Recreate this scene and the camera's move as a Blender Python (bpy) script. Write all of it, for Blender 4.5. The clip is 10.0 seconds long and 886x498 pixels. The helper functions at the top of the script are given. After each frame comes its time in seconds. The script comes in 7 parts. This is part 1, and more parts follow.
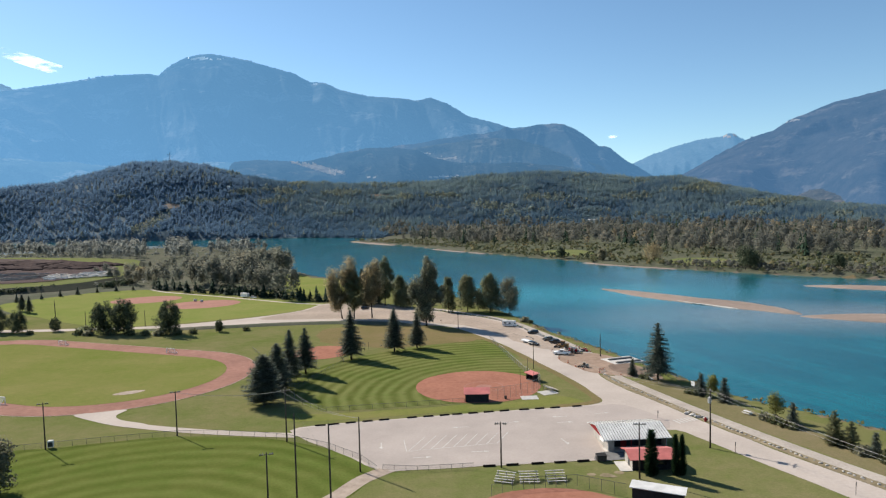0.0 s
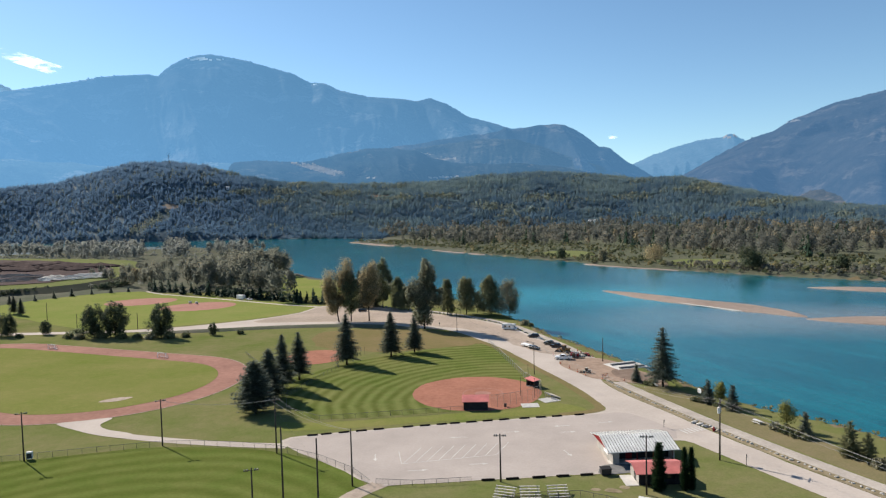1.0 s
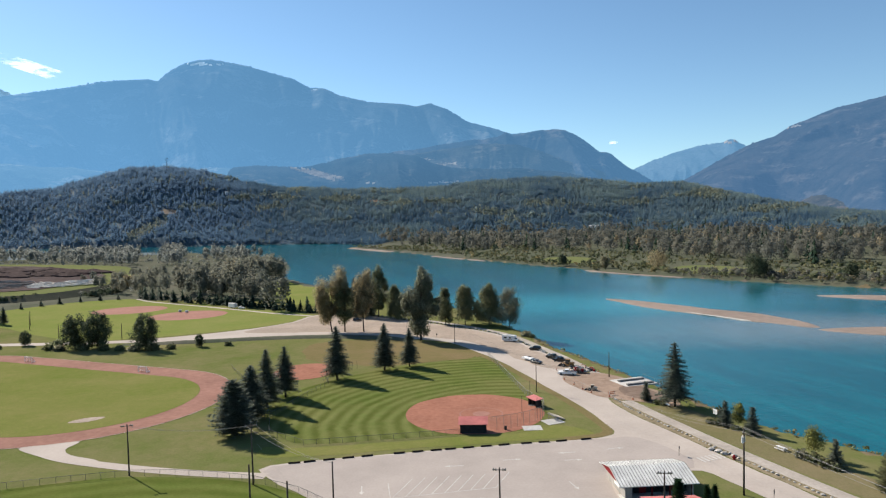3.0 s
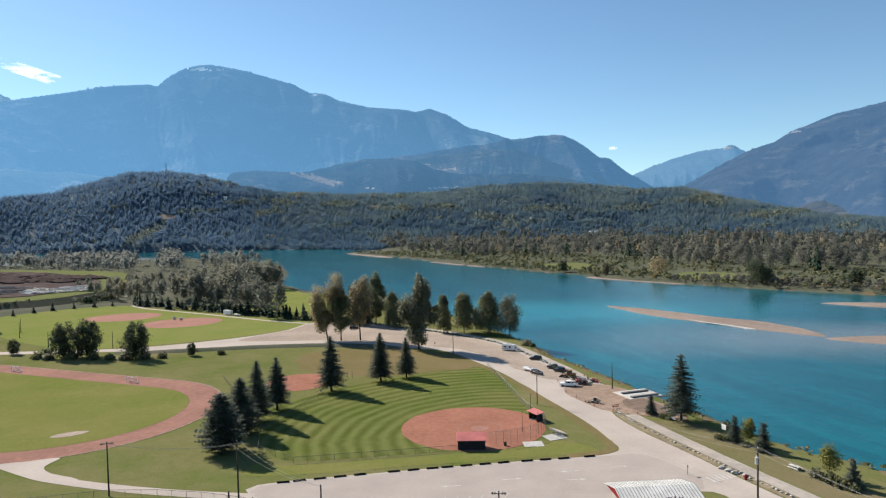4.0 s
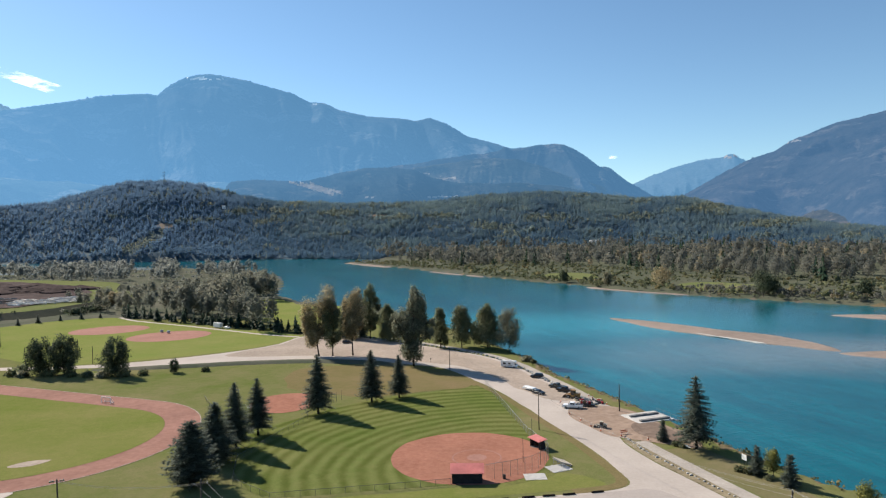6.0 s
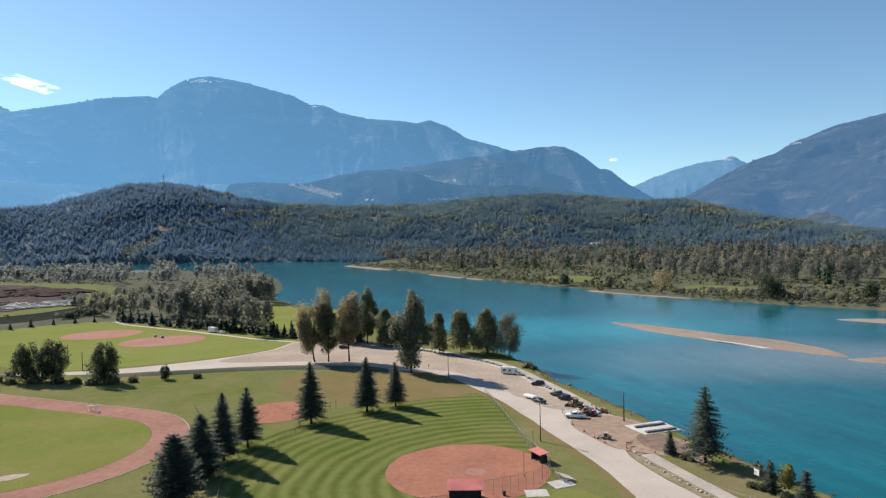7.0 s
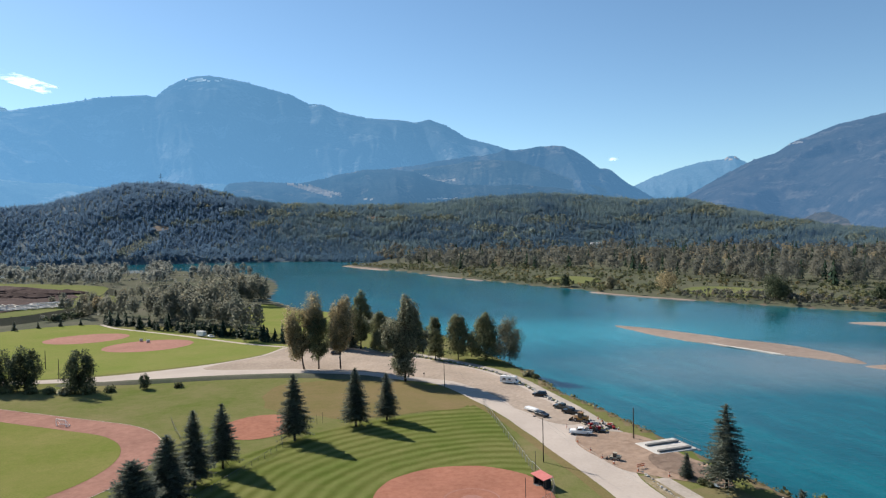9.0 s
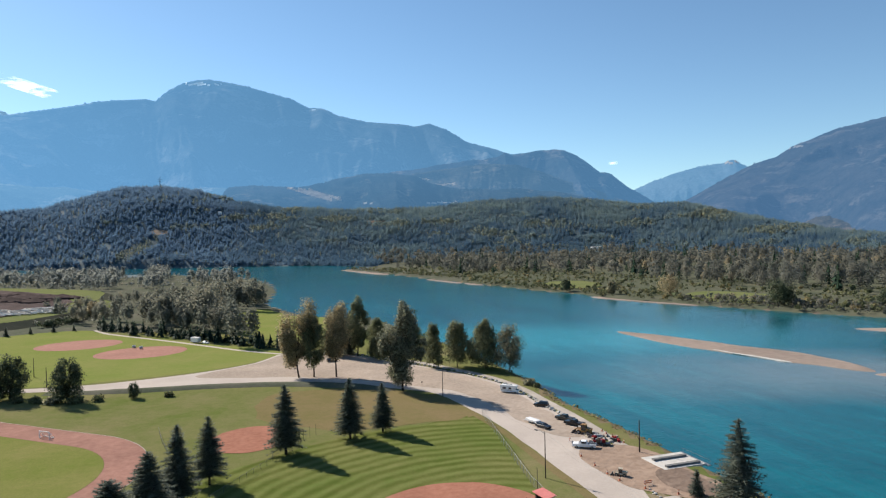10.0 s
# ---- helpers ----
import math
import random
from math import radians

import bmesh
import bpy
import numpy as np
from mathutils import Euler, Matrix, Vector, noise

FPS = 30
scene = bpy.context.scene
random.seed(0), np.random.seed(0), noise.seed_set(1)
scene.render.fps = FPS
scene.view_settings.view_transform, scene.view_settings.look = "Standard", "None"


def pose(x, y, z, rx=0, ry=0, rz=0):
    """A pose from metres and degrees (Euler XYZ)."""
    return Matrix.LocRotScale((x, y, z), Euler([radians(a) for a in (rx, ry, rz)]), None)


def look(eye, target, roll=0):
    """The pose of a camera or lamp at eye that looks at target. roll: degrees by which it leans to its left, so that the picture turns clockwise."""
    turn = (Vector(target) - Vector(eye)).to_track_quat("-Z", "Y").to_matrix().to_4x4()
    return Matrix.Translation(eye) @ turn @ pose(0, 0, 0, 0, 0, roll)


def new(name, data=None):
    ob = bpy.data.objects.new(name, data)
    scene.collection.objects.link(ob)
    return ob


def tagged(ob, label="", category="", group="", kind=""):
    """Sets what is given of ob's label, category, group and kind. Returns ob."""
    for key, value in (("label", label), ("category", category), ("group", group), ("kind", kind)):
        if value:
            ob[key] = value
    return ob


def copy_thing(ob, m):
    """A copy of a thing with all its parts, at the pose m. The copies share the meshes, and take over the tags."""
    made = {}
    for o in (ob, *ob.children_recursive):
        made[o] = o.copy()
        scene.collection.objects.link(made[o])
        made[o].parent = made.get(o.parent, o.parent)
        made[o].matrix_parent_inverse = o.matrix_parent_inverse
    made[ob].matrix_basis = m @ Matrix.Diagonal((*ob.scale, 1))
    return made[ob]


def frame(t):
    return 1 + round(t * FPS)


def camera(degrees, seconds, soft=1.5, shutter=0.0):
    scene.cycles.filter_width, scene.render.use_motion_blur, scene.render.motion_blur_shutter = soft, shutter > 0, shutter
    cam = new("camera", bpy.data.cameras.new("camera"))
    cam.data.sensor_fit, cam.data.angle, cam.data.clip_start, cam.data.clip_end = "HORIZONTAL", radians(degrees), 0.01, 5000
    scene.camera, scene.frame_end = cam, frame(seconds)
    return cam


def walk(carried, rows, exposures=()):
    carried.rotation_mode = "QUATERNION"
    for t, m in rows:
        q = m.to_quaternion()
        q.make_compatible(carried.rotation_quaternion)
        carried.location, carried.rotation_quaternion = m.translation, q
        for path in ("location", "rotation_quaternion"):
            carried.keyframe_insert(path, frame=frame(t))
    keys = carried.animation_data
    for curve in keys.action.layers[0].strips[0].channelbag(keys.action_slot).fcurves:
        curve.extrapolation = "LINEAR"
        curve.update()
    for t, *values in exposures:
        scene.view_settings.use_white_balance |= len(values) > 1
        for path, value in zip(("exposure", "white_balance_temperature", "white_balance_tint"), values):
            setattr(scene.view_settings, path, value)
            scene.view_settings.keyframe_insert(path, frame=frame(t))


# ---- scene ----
cam = camera(68.0, 10.0, soft=1.22)
PATH = [
    (0, (0.324, 0.356, 51.549), (0.13, 2.343, 51.435), -1.4),
    (0.5, (0.382, 3.513, 51.518), (0.188, 5.5, 51.404), -1.4),
    (1, (0.391, 6.78, 51.568), (0.197, 8.768, 51.456), -1.4),
    (1.5, (0.404, 10.108, 51.614), (0.208, 12.096, 51.503), -1.4),
    (2, (0.391, 13.395, 51.692), (0.195, 15.383, 51.585), -1.4),
    (2.5, (0.387, 16.546, 51.773), (0.192, 18.534, 51.67), -1.4),
    (4, (0.366, 26.175, 52.217), (0.173, 28.164, 52.137), -1.3),
    (4.5, (0.444, 29.378, 52.306), (0.251, 31.367, 52.232), -1.3),
    (5, (0.509, 32.696, 52.371), (0.317, 34.685, 52.305), -1.3),
    (5.5, (0.553, 36.185, 52.409), (0.361, 38.175, 52.35), -1.3),
    (7, (0.66, 46.597, 52.649), (0.467, 48.587, 52.604), -1.3),
    (7.5, (0.649, 50.178, 52.719), (0.456, 52.168, 52.673), -1.3),
    (8, (0.689, 53.818, 52.803), (0.496, 55.809, 52.758), -1.3),
    (8.5, (0.688, 57.444, 52.881), (0.495, 59.434, 52.836), -1.3),
    (9, (0.652, 60.989, 53.002), (0.46, 62.98, 52.956), -1.3),
    (9.5, (0.627, 64.416, 53.136), (0.435, 66.406, 53.091), -1.3),
    (10, (0.634, 67.809, 53.228), (0.442, 69.799, 53.194), -1.3),
]
walk(cam, [(t, look(eye, target, roll)) for t, eye, target, roll in PATH], [(0.0, 0.68), (10.0, 0.68)])

# ---- sky, sun ----
SUN_EL, SUN_AZ = 35.5, -53.0      # degrees; azimuth clockwise from +y
world = bpy.data.worlds.new("world")
scene.world = world
world.use_nodes = True
wn = world.node_tree.nodes
sky = wn.new("ShaderNodeTexSky")
sky.sky_type = 'NISHITA'
sky.sun_disc = False
sky.sun_elevation = radians(SUN_EL)
sky.sun_rotation = radians(SUN_AZ)
sky.altitude = 1500
sky.air_density = 1.0
sky.dust_density = 0.35
sky.ozone_density = 1.0
wn["Background"].inputs["Strength"].default_value = 0.086
tone = wn.new("ShaderNodeMix")
tone.data_type, tone.blend_type = 'RGBA', 'MULTIPLY'
tone.inputs[0].default_value = 1.0
tone.inputs[7].default_value = (0.80, 0.97, 1.02, 1)     # clear, slightly cyan mountain air
world.node_tree.links.new(sky.outputs[0], tone.inputs[6])
world.node_tree.links.new(tone.outputs[2], wn["Background"].inputs["Color"])
sun = new("sun", bpy.data.lights.new("sun", 'SUN'))
sun.data.energy = 5.15
sun.data.angle = radians(0.53)
sun.data.color = (1.0, 0.905, 0.78)
sun_way = Vector((math.sin(radians(SUN_AZ)) * math.cos(radians(SUN_EL)), math.cos(radians(SUN_AZ)) * math.cos(radians(SUN_EL)), math.sin(radians(SUN_EL))))
sun.matrix_world = look(sun_way * 900, (0, 0, 0))

# ---- materials ----
TONE = 0.65     # common scale of the ground and paint colours


class Nodes:
    """A small builder for node materials."""

    def __init__(self, name, rough=0.8, spec=0.3, metal=0.0):
        self.m = bpy.data.materials.new(name)
        self.m.use_nodes = True
        self.t = self.m.node_tree
        self.b = self.t.nodes["Principled BSDF"]
        self.b.inputs["Roughness"].default_value = rough
        self.b.inputs["Specular IOR Level"].default_value = spec
        self.b.inputs["Metallic"].default_value = metal
        self.co = None

    def node(self, kind, **ins):
        n = self.t.nodes.new(kind)
        for k, v in ins.items():
            self.put(n.inputs[k.replace("_", " ")], v)
        return n

    def put(self, socket, v):
        if isinstance(v, bpy.types.NodeSocket):
            self.t.links.new(v, socket)
        else:
            socket.default_value = v

    def where(self):
        if self.co is None:
            self.co = self.t.nodes.new("ShaderNodeNewGeometry").outputs["Position"]
        return self.co

    def noise(self, scale, detail=4, rough=0.6, at=None, stretch=None):
        at = at or self.where()
        if stretch:
            mp = self.node("ShaderNodeMapping", Vector=at, Scale=stretch)
            at = mp.outputs[0]
        return self.node("ShaderNodeTexNoise", Vector=at, Scale=scale, Detail=detail, Roughness=rough).outputs["Fac"]

    def ramp(self, fac, stops):
        r = self.t.nodes.new("ShaderNodeValToRGB")
        self.put(r.inputs[0], fac)
        e = r.color_ramp.elements
        while len(e) < len(stops):
            e.new(0.5)
        for el, (p, c) in zip(e, stops):
            el.position, el.color = p, (*c, 1) if len(c) == 3 else c
        return r.outputs[0]

    def mix(self, fac, a, b, how='MIX'):
        n = self.t.nodes.new("ShaderNodeMix")
        n.data_type, n.blend_type = 'RGBA', how
        for s, v in ((n.inputs[0], fac), (n.inputs[6], a), (n.inputs[7], b)):
            self.put(s, (*v, 1) if isinstance(v, tuple) and len(v) == 3 else v)
        return n.outputs[2]

    def math(self, how, a, b=0.0, c=0.0):
        n = self.t.nodes.new("ShaderNodeMath")
        n.operation = how
        for s, v in zip(n.inputs, (a, b, c)):
            self.put(s, v)
        return n.outputs[0]

    def colour(self, c):
        self.put(self.b.inputs["Base Color"], (*c, 1) if isinstance(c, tuple) and len(c) == 3 else c)
        return self

    def bump(self, fac, strength=0.3, dist=0.1):
        n = self.node("ShaderNodeBump", Height=fac, Strength=strength, Distance=dist)
        self.put(self.b.inputs["Normal"], n.outputs[0])
        return self


def speckled(name, a, b, scale, rough=0.85, big=0.05, spec=0.03, bump=0.2, metal=0.0, dark=0.75):
    """Two colours mixed by fine grain and by broad stains."""
    a, b = (tuple(v * TONE for v in c) for c in (a, b))
    n = Nodes(name, rough, spec, metal)
    fine = n.ramp(n.noise(scale, 5, 0.7), [(0.3, a), (0.7, b)])
    broad = n.ramp(n.noise(big, 4, 0.6), [(0.35, (dark, dark, dark)), (0.65, (1.0, 1.0, 1.0))])
    n.colour(n.mix(1.0, fine, broad, 'MULTIPLY'))
    if bump:
        n.bump(n.noise(scale * 0.7, 4), bump, 0.5 / scale)
    return n.m


def grass(name, green, dry, share=0.5, rings=None):
    """Mown grass: blades' grain, dry patches, and optional mower rings (x, y, width)."""
    green, dry = (tuple(v * k * TONE for v, k in zip(c, (1.0, 1.0, 1.2))) for c in (green, dry))
    n = Nodes(name, 1.0, 0.0)
    patch_f = n.noise(0.035, 5, 0.65)
    mid = n.noise(0.4, 4, 0.6)
    f = n.math('ADD', n.math('MULTIPLY', patch_f, 0.72), n.math('MULTIPLY', mid, 0.28))
    c = n.ramp(f, [(share - 0.17, green), (share + 0.2, dry)])
    grain = n.ramp(n.noise(2.3, 6, 0.8), [(0.25, (0.72, 0.72, 0.72)), (0.75, (1.15, 1.15, 1.15))])
    c = n.mix(1.0, c, grain, 'MULTIPLY')
    if rings:
        x, y, width, strength = rings
        d = n.node("ShaderNodeVectorMath", Vector=n.where())
        d.operation = 'SUBTRACT'
        d.inputs[1].default_value = (x, y, 0)
        flat = n.node("ShaderNodeVectorMath", Vector=d.outputs[0])
        flat.operation = 'MULTIPLY'
        flat.inputs[1].default_value = (1, 1, 0)
        ln = n.node("ShaderNodeVectorMath", Vector=flat.outputs[0])
        ln.operation = 'LENGTH'
        r = n.math('ADD', ln.outputs["Value"], n.math('MULTIPLY', n.noise(0.08, 3), 3.0))
        s = n.math('SINE', n.math('MULTIPLY', r, 2 * math.pi / width))
        s = n.math('MULTIPLY', n.math('MULTIPLY', s, n.noise(0.12, 2)), strength * 1.7)
        c = n.mix(n.math('ADD', n.math('MULTIPLY', s, 0.5), 0.5), n.mix(1.0, c, (0.62, 0.66, 0.5), 'MULTIPLY'), n.mix(1.0, c, (1.38, 1.34, 1.5), 'MULTIPLY'))
    n.colour(c)
    n.bump(n.noise(3.0, 5, 0.8), 0.35, 0.12)
    return n.m


def leaves(name, a, b, c=None, through_light=0.25, rough=0.6, vary=0.25, gloss=0.02, grain=(0.6, 1.3), mid=None):
    """Foliage: tint per tree from the mesh attribute, grain per clump; light shines through."""
    n = Nodes(name, rough, gloss)
    at = n.t.nodes.new("ShaderNodeAttribute")
    at.attribute_name = "tint"
    isl = n.t.nodes.new("ShaderNodeNewGeometry").outputs["Random Per Island"]
    info = n.t.nodes.new("ShaderNodeObjectInfo").outputs["Random"]
    f = n.math('FRACT', n.math('ADD', at.outputs["Fac"], n.math('MULTIPLY', info, vary)))
    stops = [(0.0, a)] + ([(0.26, mid)] if mid else []) + [(0.75, b)] + ([(1.0, c)] if c else [])
    col = n.ramp(f, stops)
    col = n.mix(1.0, col, n.ramp(isl, [(0.0, (grain[0],) * 3), (1.0, (grain[1],) * 3)]), 'MULTIPLY')
    n.colour(col)
    tr = n.node("ShaderNodeBsdfTranslucent", Color=col)
    mx = n.t.nodes.new("ShaderNodeMixShader")
    mx.inputs[0].default_value = through_light
    n.t.links.new(n.b.outputs[0], mx.inputs[1])
    n.t.links.new(tr.outputs[0], mx.inputs[2])
    n.t.links.new(mx.outputs[0], n.t.nodes["Material Output"].inputs[0])
    return n.m


def plain(name, c, rough=0.6, spec=0.3, metal=0.0, vary=0.25, scale=1.5):
    k = 1 - vary
    return speckled(name, tuple(v * k for v in c), c, scale, rough, 0.3, spec, 0.0, metal, 1 - vary * 0.6)


M = {}
M["lawn"] = grass("lawn", (0.165, 0.203, 0.05), (0.31, 0.265, 0.12), 0.53)
M["field"] = grass("field_grass", (0.142, 0.185, 0.04), (0.235, 0.23, 0.075), 0.53, (2.0, 186.0, 4.1, 0.66))
M["field_low"] = grass("low_field_grass", (0.135, 0.18, 0.034), (0.215, 0.22, 0.06), 0.57, (-62.0, 92.0, 5.4, 0.38))
M["field_far"] = grass("far_field_grass", (0.245, 0.295, 0.068), (0.33, 0.325, 0.105), 0.56)
M["oval"] = grass("oval_grass", (0.20, 0.24, 0.05), (0.31, 0.285, 0.095), 0.52)
M["dry"] = grass("dry_grass", (0.20, 0.188, 0.06), (0.30, 0.228, 0.105), 0.47)
M["lawn_dry"] = grass("dry_riverside_lawn", (0.205, 0.20, 0.075), (0.31, 0.25, 0.13), 0.5)
M["meadow"] = grass("meadow", (0.11, 0.135, 0.075), (0.23, 0.215, 0.145), 0.5)
M["scrub"] = grass("scrubland", (0.11, 0.135, 0.075), (0.195, 0.19, 0.115), 0.5)
# haze put into the floor colour, lifting dark gaps between the trees
M["hazed_forest_floor"] = speckled("hazed_forest_floor", (0.13, 0.19, 0.235), (0.17, 0.225, 0.24), 0.05)
M["clearing"] = speckled("cleared_slope", (0.30, 0.23, 0.17), (0.50, 0.40, 0.31), 0.06)
M["bank"] = speckled("bank_soil", (0.19, 0.17, 0.09), (0.36, 0.27, 0.17), 0.35)
M["leaf_grove"] = leaves("grove_leaves", (0.15, 0.164, 0.136), (0.215, 0.215, 0.165), (0.29, 0.255, 0.17), 0.58, vary=0.0, grain=(0.86, 1.08))
M["hedge"] = leaves("hedge_needles", (0.02, 0.04, 0.028), (0.035, 0.06, 0.04), None, 0.15, vary=0.0)
M["bed"] = speckled("river_bed", (0.16, 0.14, 0.11), (0.30, 0.25, 0.2), 0.5)
M["road"] = speckled("pale_road", (0.60, 0.525, 0.468), (0.68, 0.602, 0.54), 1.6, 0.9, 0.06, 0.03, 0.15, dark=0.86)
M["gravel"] = speckled("gravel", (0.45, 0.36, 0.295), (0.62, 0.525, 0.44), 0.8, 0.95, 0.05, 0.02, 0.4, dark=0.8)
M["asphalt"] = speckled("worn_asphalt", (0.53, 0.465, 0.425), (0.60, 0.532, 0.488), 2.0, 0.9, 0.07, 0.03, 0.12, dark=0.84)
M["path"] = speckled("path_asphalt", (0.52, 0.465, 0.41), (0.66, 0.595, 0.53), 1.6, 0.9, 0.1)
M["red_dirt"] = speckled("red_infield_dirt", (0.40, 0.175, 0.12), (0.52, 0.25, 0.178), 0.7, 0.95, 0.09, 0.02, 0.2, dark=0.85)
M["red_dirt_far"] = speckled("pale_red_dirt", (0.44, 0.225, 0.18), (0.54, 0.30, 0.245), 0.6, 0.95, 0.06, 0.02, 0.2, dark=0.85)
M["track"] = speckled("red_track_cinder", (0.37, 0.195, 0.155), (0.49, 0.275, 0.22), 0.6, 0.95, 0.06, 0.02, 0.2, dark=0.8)
M["sand"] = speckled("sand", (0.36, 0.285, 0.24), (0.48, 0.395, 0.34), 0.3, 0.95, 0.04, dark=0.8)
M["dirt"] = speckled("construction_dirt", (0.37, 0.265, 0.20), (0.52, 0.39, 0.305), 0.4, 0.95, 0.06, 0.02, 0.4, dark=0.85)
M["dirt_dark"] = speckled("dark_earth", (0.24, 0.175, 0.14), (0.34, 0.26, 0.21), 0.6, 0.95, 0.1, 0.02, 0.5, dark=0.8)
M["dirt_verge"] = speckled("dry_verge", (0.30, 0.25, 0.15), (0.47, 0.39, 0.27), 0.6, 0.95, 0.15, 0.02, 0.4, dark=0.7)
M["brown_soil"] = speckled("brown_bark_soil", (0.055, 0.036, 0.036), (0.15, 0.105, 0.10), 0.1, 0.95, 0.02, dark=0.7)
M["paint"] = plain("faded_road_paint", (0.86, 0.82, 0.77), 0.8, vary=0.3, scale=2.5)
M["white"] = plain("white_paint", (1.2, 1.2, 1.17), 0.45, vary=0.1)
M["wood"] = speckled("weathered_wood", (0.10, 0.075, 0.055), (0.19, 0.15, 0.115), 3.0, 0.9, 0.4)
M["dark_timber"] = speckled("dark_timber", (0.028, 0.022, 0.018), (0.065, 0.05, 0.04), 3.0, 0.9, 0.4)
M["pole_wood"] = speckled("pole_wood", (0.08, 0.068, 0.058), (0.17, 0.14, 0.115), 2.0, 0.9, 0.3)
M["bark"] = speckled("bark", (0.045, 0.036, 0.03), (0.09, 0.07, 0.058), 2.5, 0.95, 0.4, 0.1, 0.5)
M["steel"] = speckled("galvanised_steel", (0.34, 0.35, 0.36), (0.48, 0.49, 0.5), 2.0, 0.45, 0.5, 0.5, 0.0, 0.7)
M["fence_steel"] = plain("dull_fence_steel", (0.16, 0.17, 0.17), 0.6, 0.3, 0.3)
M["wire_dark"] = plain("weathered_wire", (0.2, 0.2, 0.2), 0.8, 0.1, 0.0)
M["wire"] = plain("dull_aluminium_wire", (0.5, 0.49, 0.47), 0.7, 0.2, 0.0)
M["dark_metal"] = plain("dark_metal", (0.045, 0.045, 0.05), 0.5, 0.4)
M["rubber"] = plain("black_rubber", (0.018, 0.018, 0.019), 0.85)
M["stone"] = speckled("boulder_stone", (0.42, 0.40, 0.37), (0.80, 0.77, 0.72), 2.0, 0.9, 0.8, 0.2, 0.5)
M["concrete"] = speckled("concrete", (0.66, 0.63, 0.59), (0.84, 0.81, 0.76), 1.0, 0.85, 0.2, 0.2, 0.1, dark=0.85)
M["concrete_dark"] = speckled("dark_concrete", (0.20, 0.2, 0.2), (0.3, 0.3, 0.295), 1.0, 0.85, 0.2)
M["roof_red"] = speckled("red_metal_roof", (0.70, 0.205, 0.18), (0.85, 0.28, 0.245), 0.8, 0.5, 0.3, 0.4, 0.0)
M["red_wall"] = speckled("red_painted_wall", (0.26, 0.025, 0.03), (0.36, 0.045, 0.045), 1.0, 0.6, 0.4)
M["roof_grey"] = speckled("grey_metal_roof", (0.98, 0.98, 0.94), (1.2, 1.2, 1.16), 0.7, 0.45, 0.25, 0.4, 0.0, 0.0)
M["roof_white"] = speckled("pale_roof", (0.82, 0.82, 0.81), (0.98, 0.98, 0.97), 0.8, 0.5, 0.3)
M["wall_pale"] = speckled("pale_wall", (0.50, 0.47, 0.43), (0.60, 0.57, 0.52), 1.2, 0.8, 0.4)
M["dark_wall"] = speckled("dark_wall", (0.03, 0.03, 0.036), (0.06, 0.058, 0.065), 1.2, 0.7, 0.4)
M["glass_dark"] = plain("dark_glass", (0.02, 0.024, 0.03), 0.08, 0.6, vary=0.05)
M["car_white"] = plain("white_car_paint", (1.15, 1.15, 1.14), 0.25, 0.5, vary=0.05)
M["car_black"] = plain("black_car_paint", (0.02, 0.02, 0.023), 0.22, 0.5, vary=0.1)
M["car_green"] = plain("dark_green_car_paint", (0.045, 0.055, 0.05), 0.25, 0.5, vary=0.1)
M["yellow"] = plain("yellow_machine_paint", (0.5, 0.27, 0.09), 0.45, vary=0.25)
M["tan"] = plain("tan_machine_paint", (0.72, 0.64, 0.50), 0.45, vary=0.25)
M["fence_bright"] = plain("galvanised_fence_tube", (0.55, 0.60, 0.58), 0.5, 0.4, 0.2)
M["fence_dull"] = plain("weathered_fence_tube", (0.36, 0.36, 0.34), 0.6, 0.3, 0.2)
M["orange"] = plain("orange_plastic", (0.70, 0.22, 0.11), 0.5, vary=0.1)
M["spruce"] = leaves("spruce_needles", (0.098, 0.118, 0.098), (0.142, 0.164, 0.134), (0.19, 0.208, 0.168), 0.42, grain=(0.4, 1.6))
M["cedar"] = leaves("cedar_needles", (0.015, 0.033, 0.014), (0.025, 0.05, 0.02), None, 0.12)
# valley haze put into the base colour: pale and dark blue needles
M["fir_far"] = leaves("hazed_conifer_needles", a=(0.145, 0.235, 0.345), mid=(0.07, 0.13, 0.195), b=(0.165, 0.235, 0.245), c=(0.22, 0.23, 0.15), through_light=0.5, gloss=0.0, vary=0.0, grain=(0.85, 1.1))
M["leaf"] = leaves("green_leaves", (0.145, 0.168, 0.10), (0.21, 0.22, 0.125), (0.27, 0.245, 0.125), 0.58)
M["leaf_cotton"] = leaves("cottonwood_leaves", (0.16, 0.176, 0.125), (0.225, 0.23, 0.165), (0.29, 0.265, 0.18), 0.55, grain=(0.5, 1.4))
# leaves paled and greyed: haze over the marsh put into their colour
M["leaf_haze"] = leaves("hazed_pale_leaves", (0.19, 0.215, 0.205), (0.26, 0.27, 0.24), (0.33, 0.31, 0.245), 0.6, vary=0.0, grain=(0.9, 1.06))
M["leaf_dark"] = leaves("dark_green_leaves", (0.056, 0.076, 0.05), (0.088, 0.108, 0.066), None, 0.4)
M["leaf_autumn"] = leaves("autumn_leaves", (0.27, 0.25, 0.165), (0.37, 0.31, 0.19), (0.44, 0.34, 0.18), 0.62)
M["leaf_grey"] = leaves("grey_green_leaves", (0.17, 0.18, 0.13), (0.25, 0.24, 0.165), (0.32, 0.26, 0.14), 0.58, vary=0.0)
M["brush"] = leaves("bank_brush", (0.14, 0.15, 0.065), (0.225, 0.195, 0.10), (0.30, 0.215, 0.11), 0.5, vary=0.0)
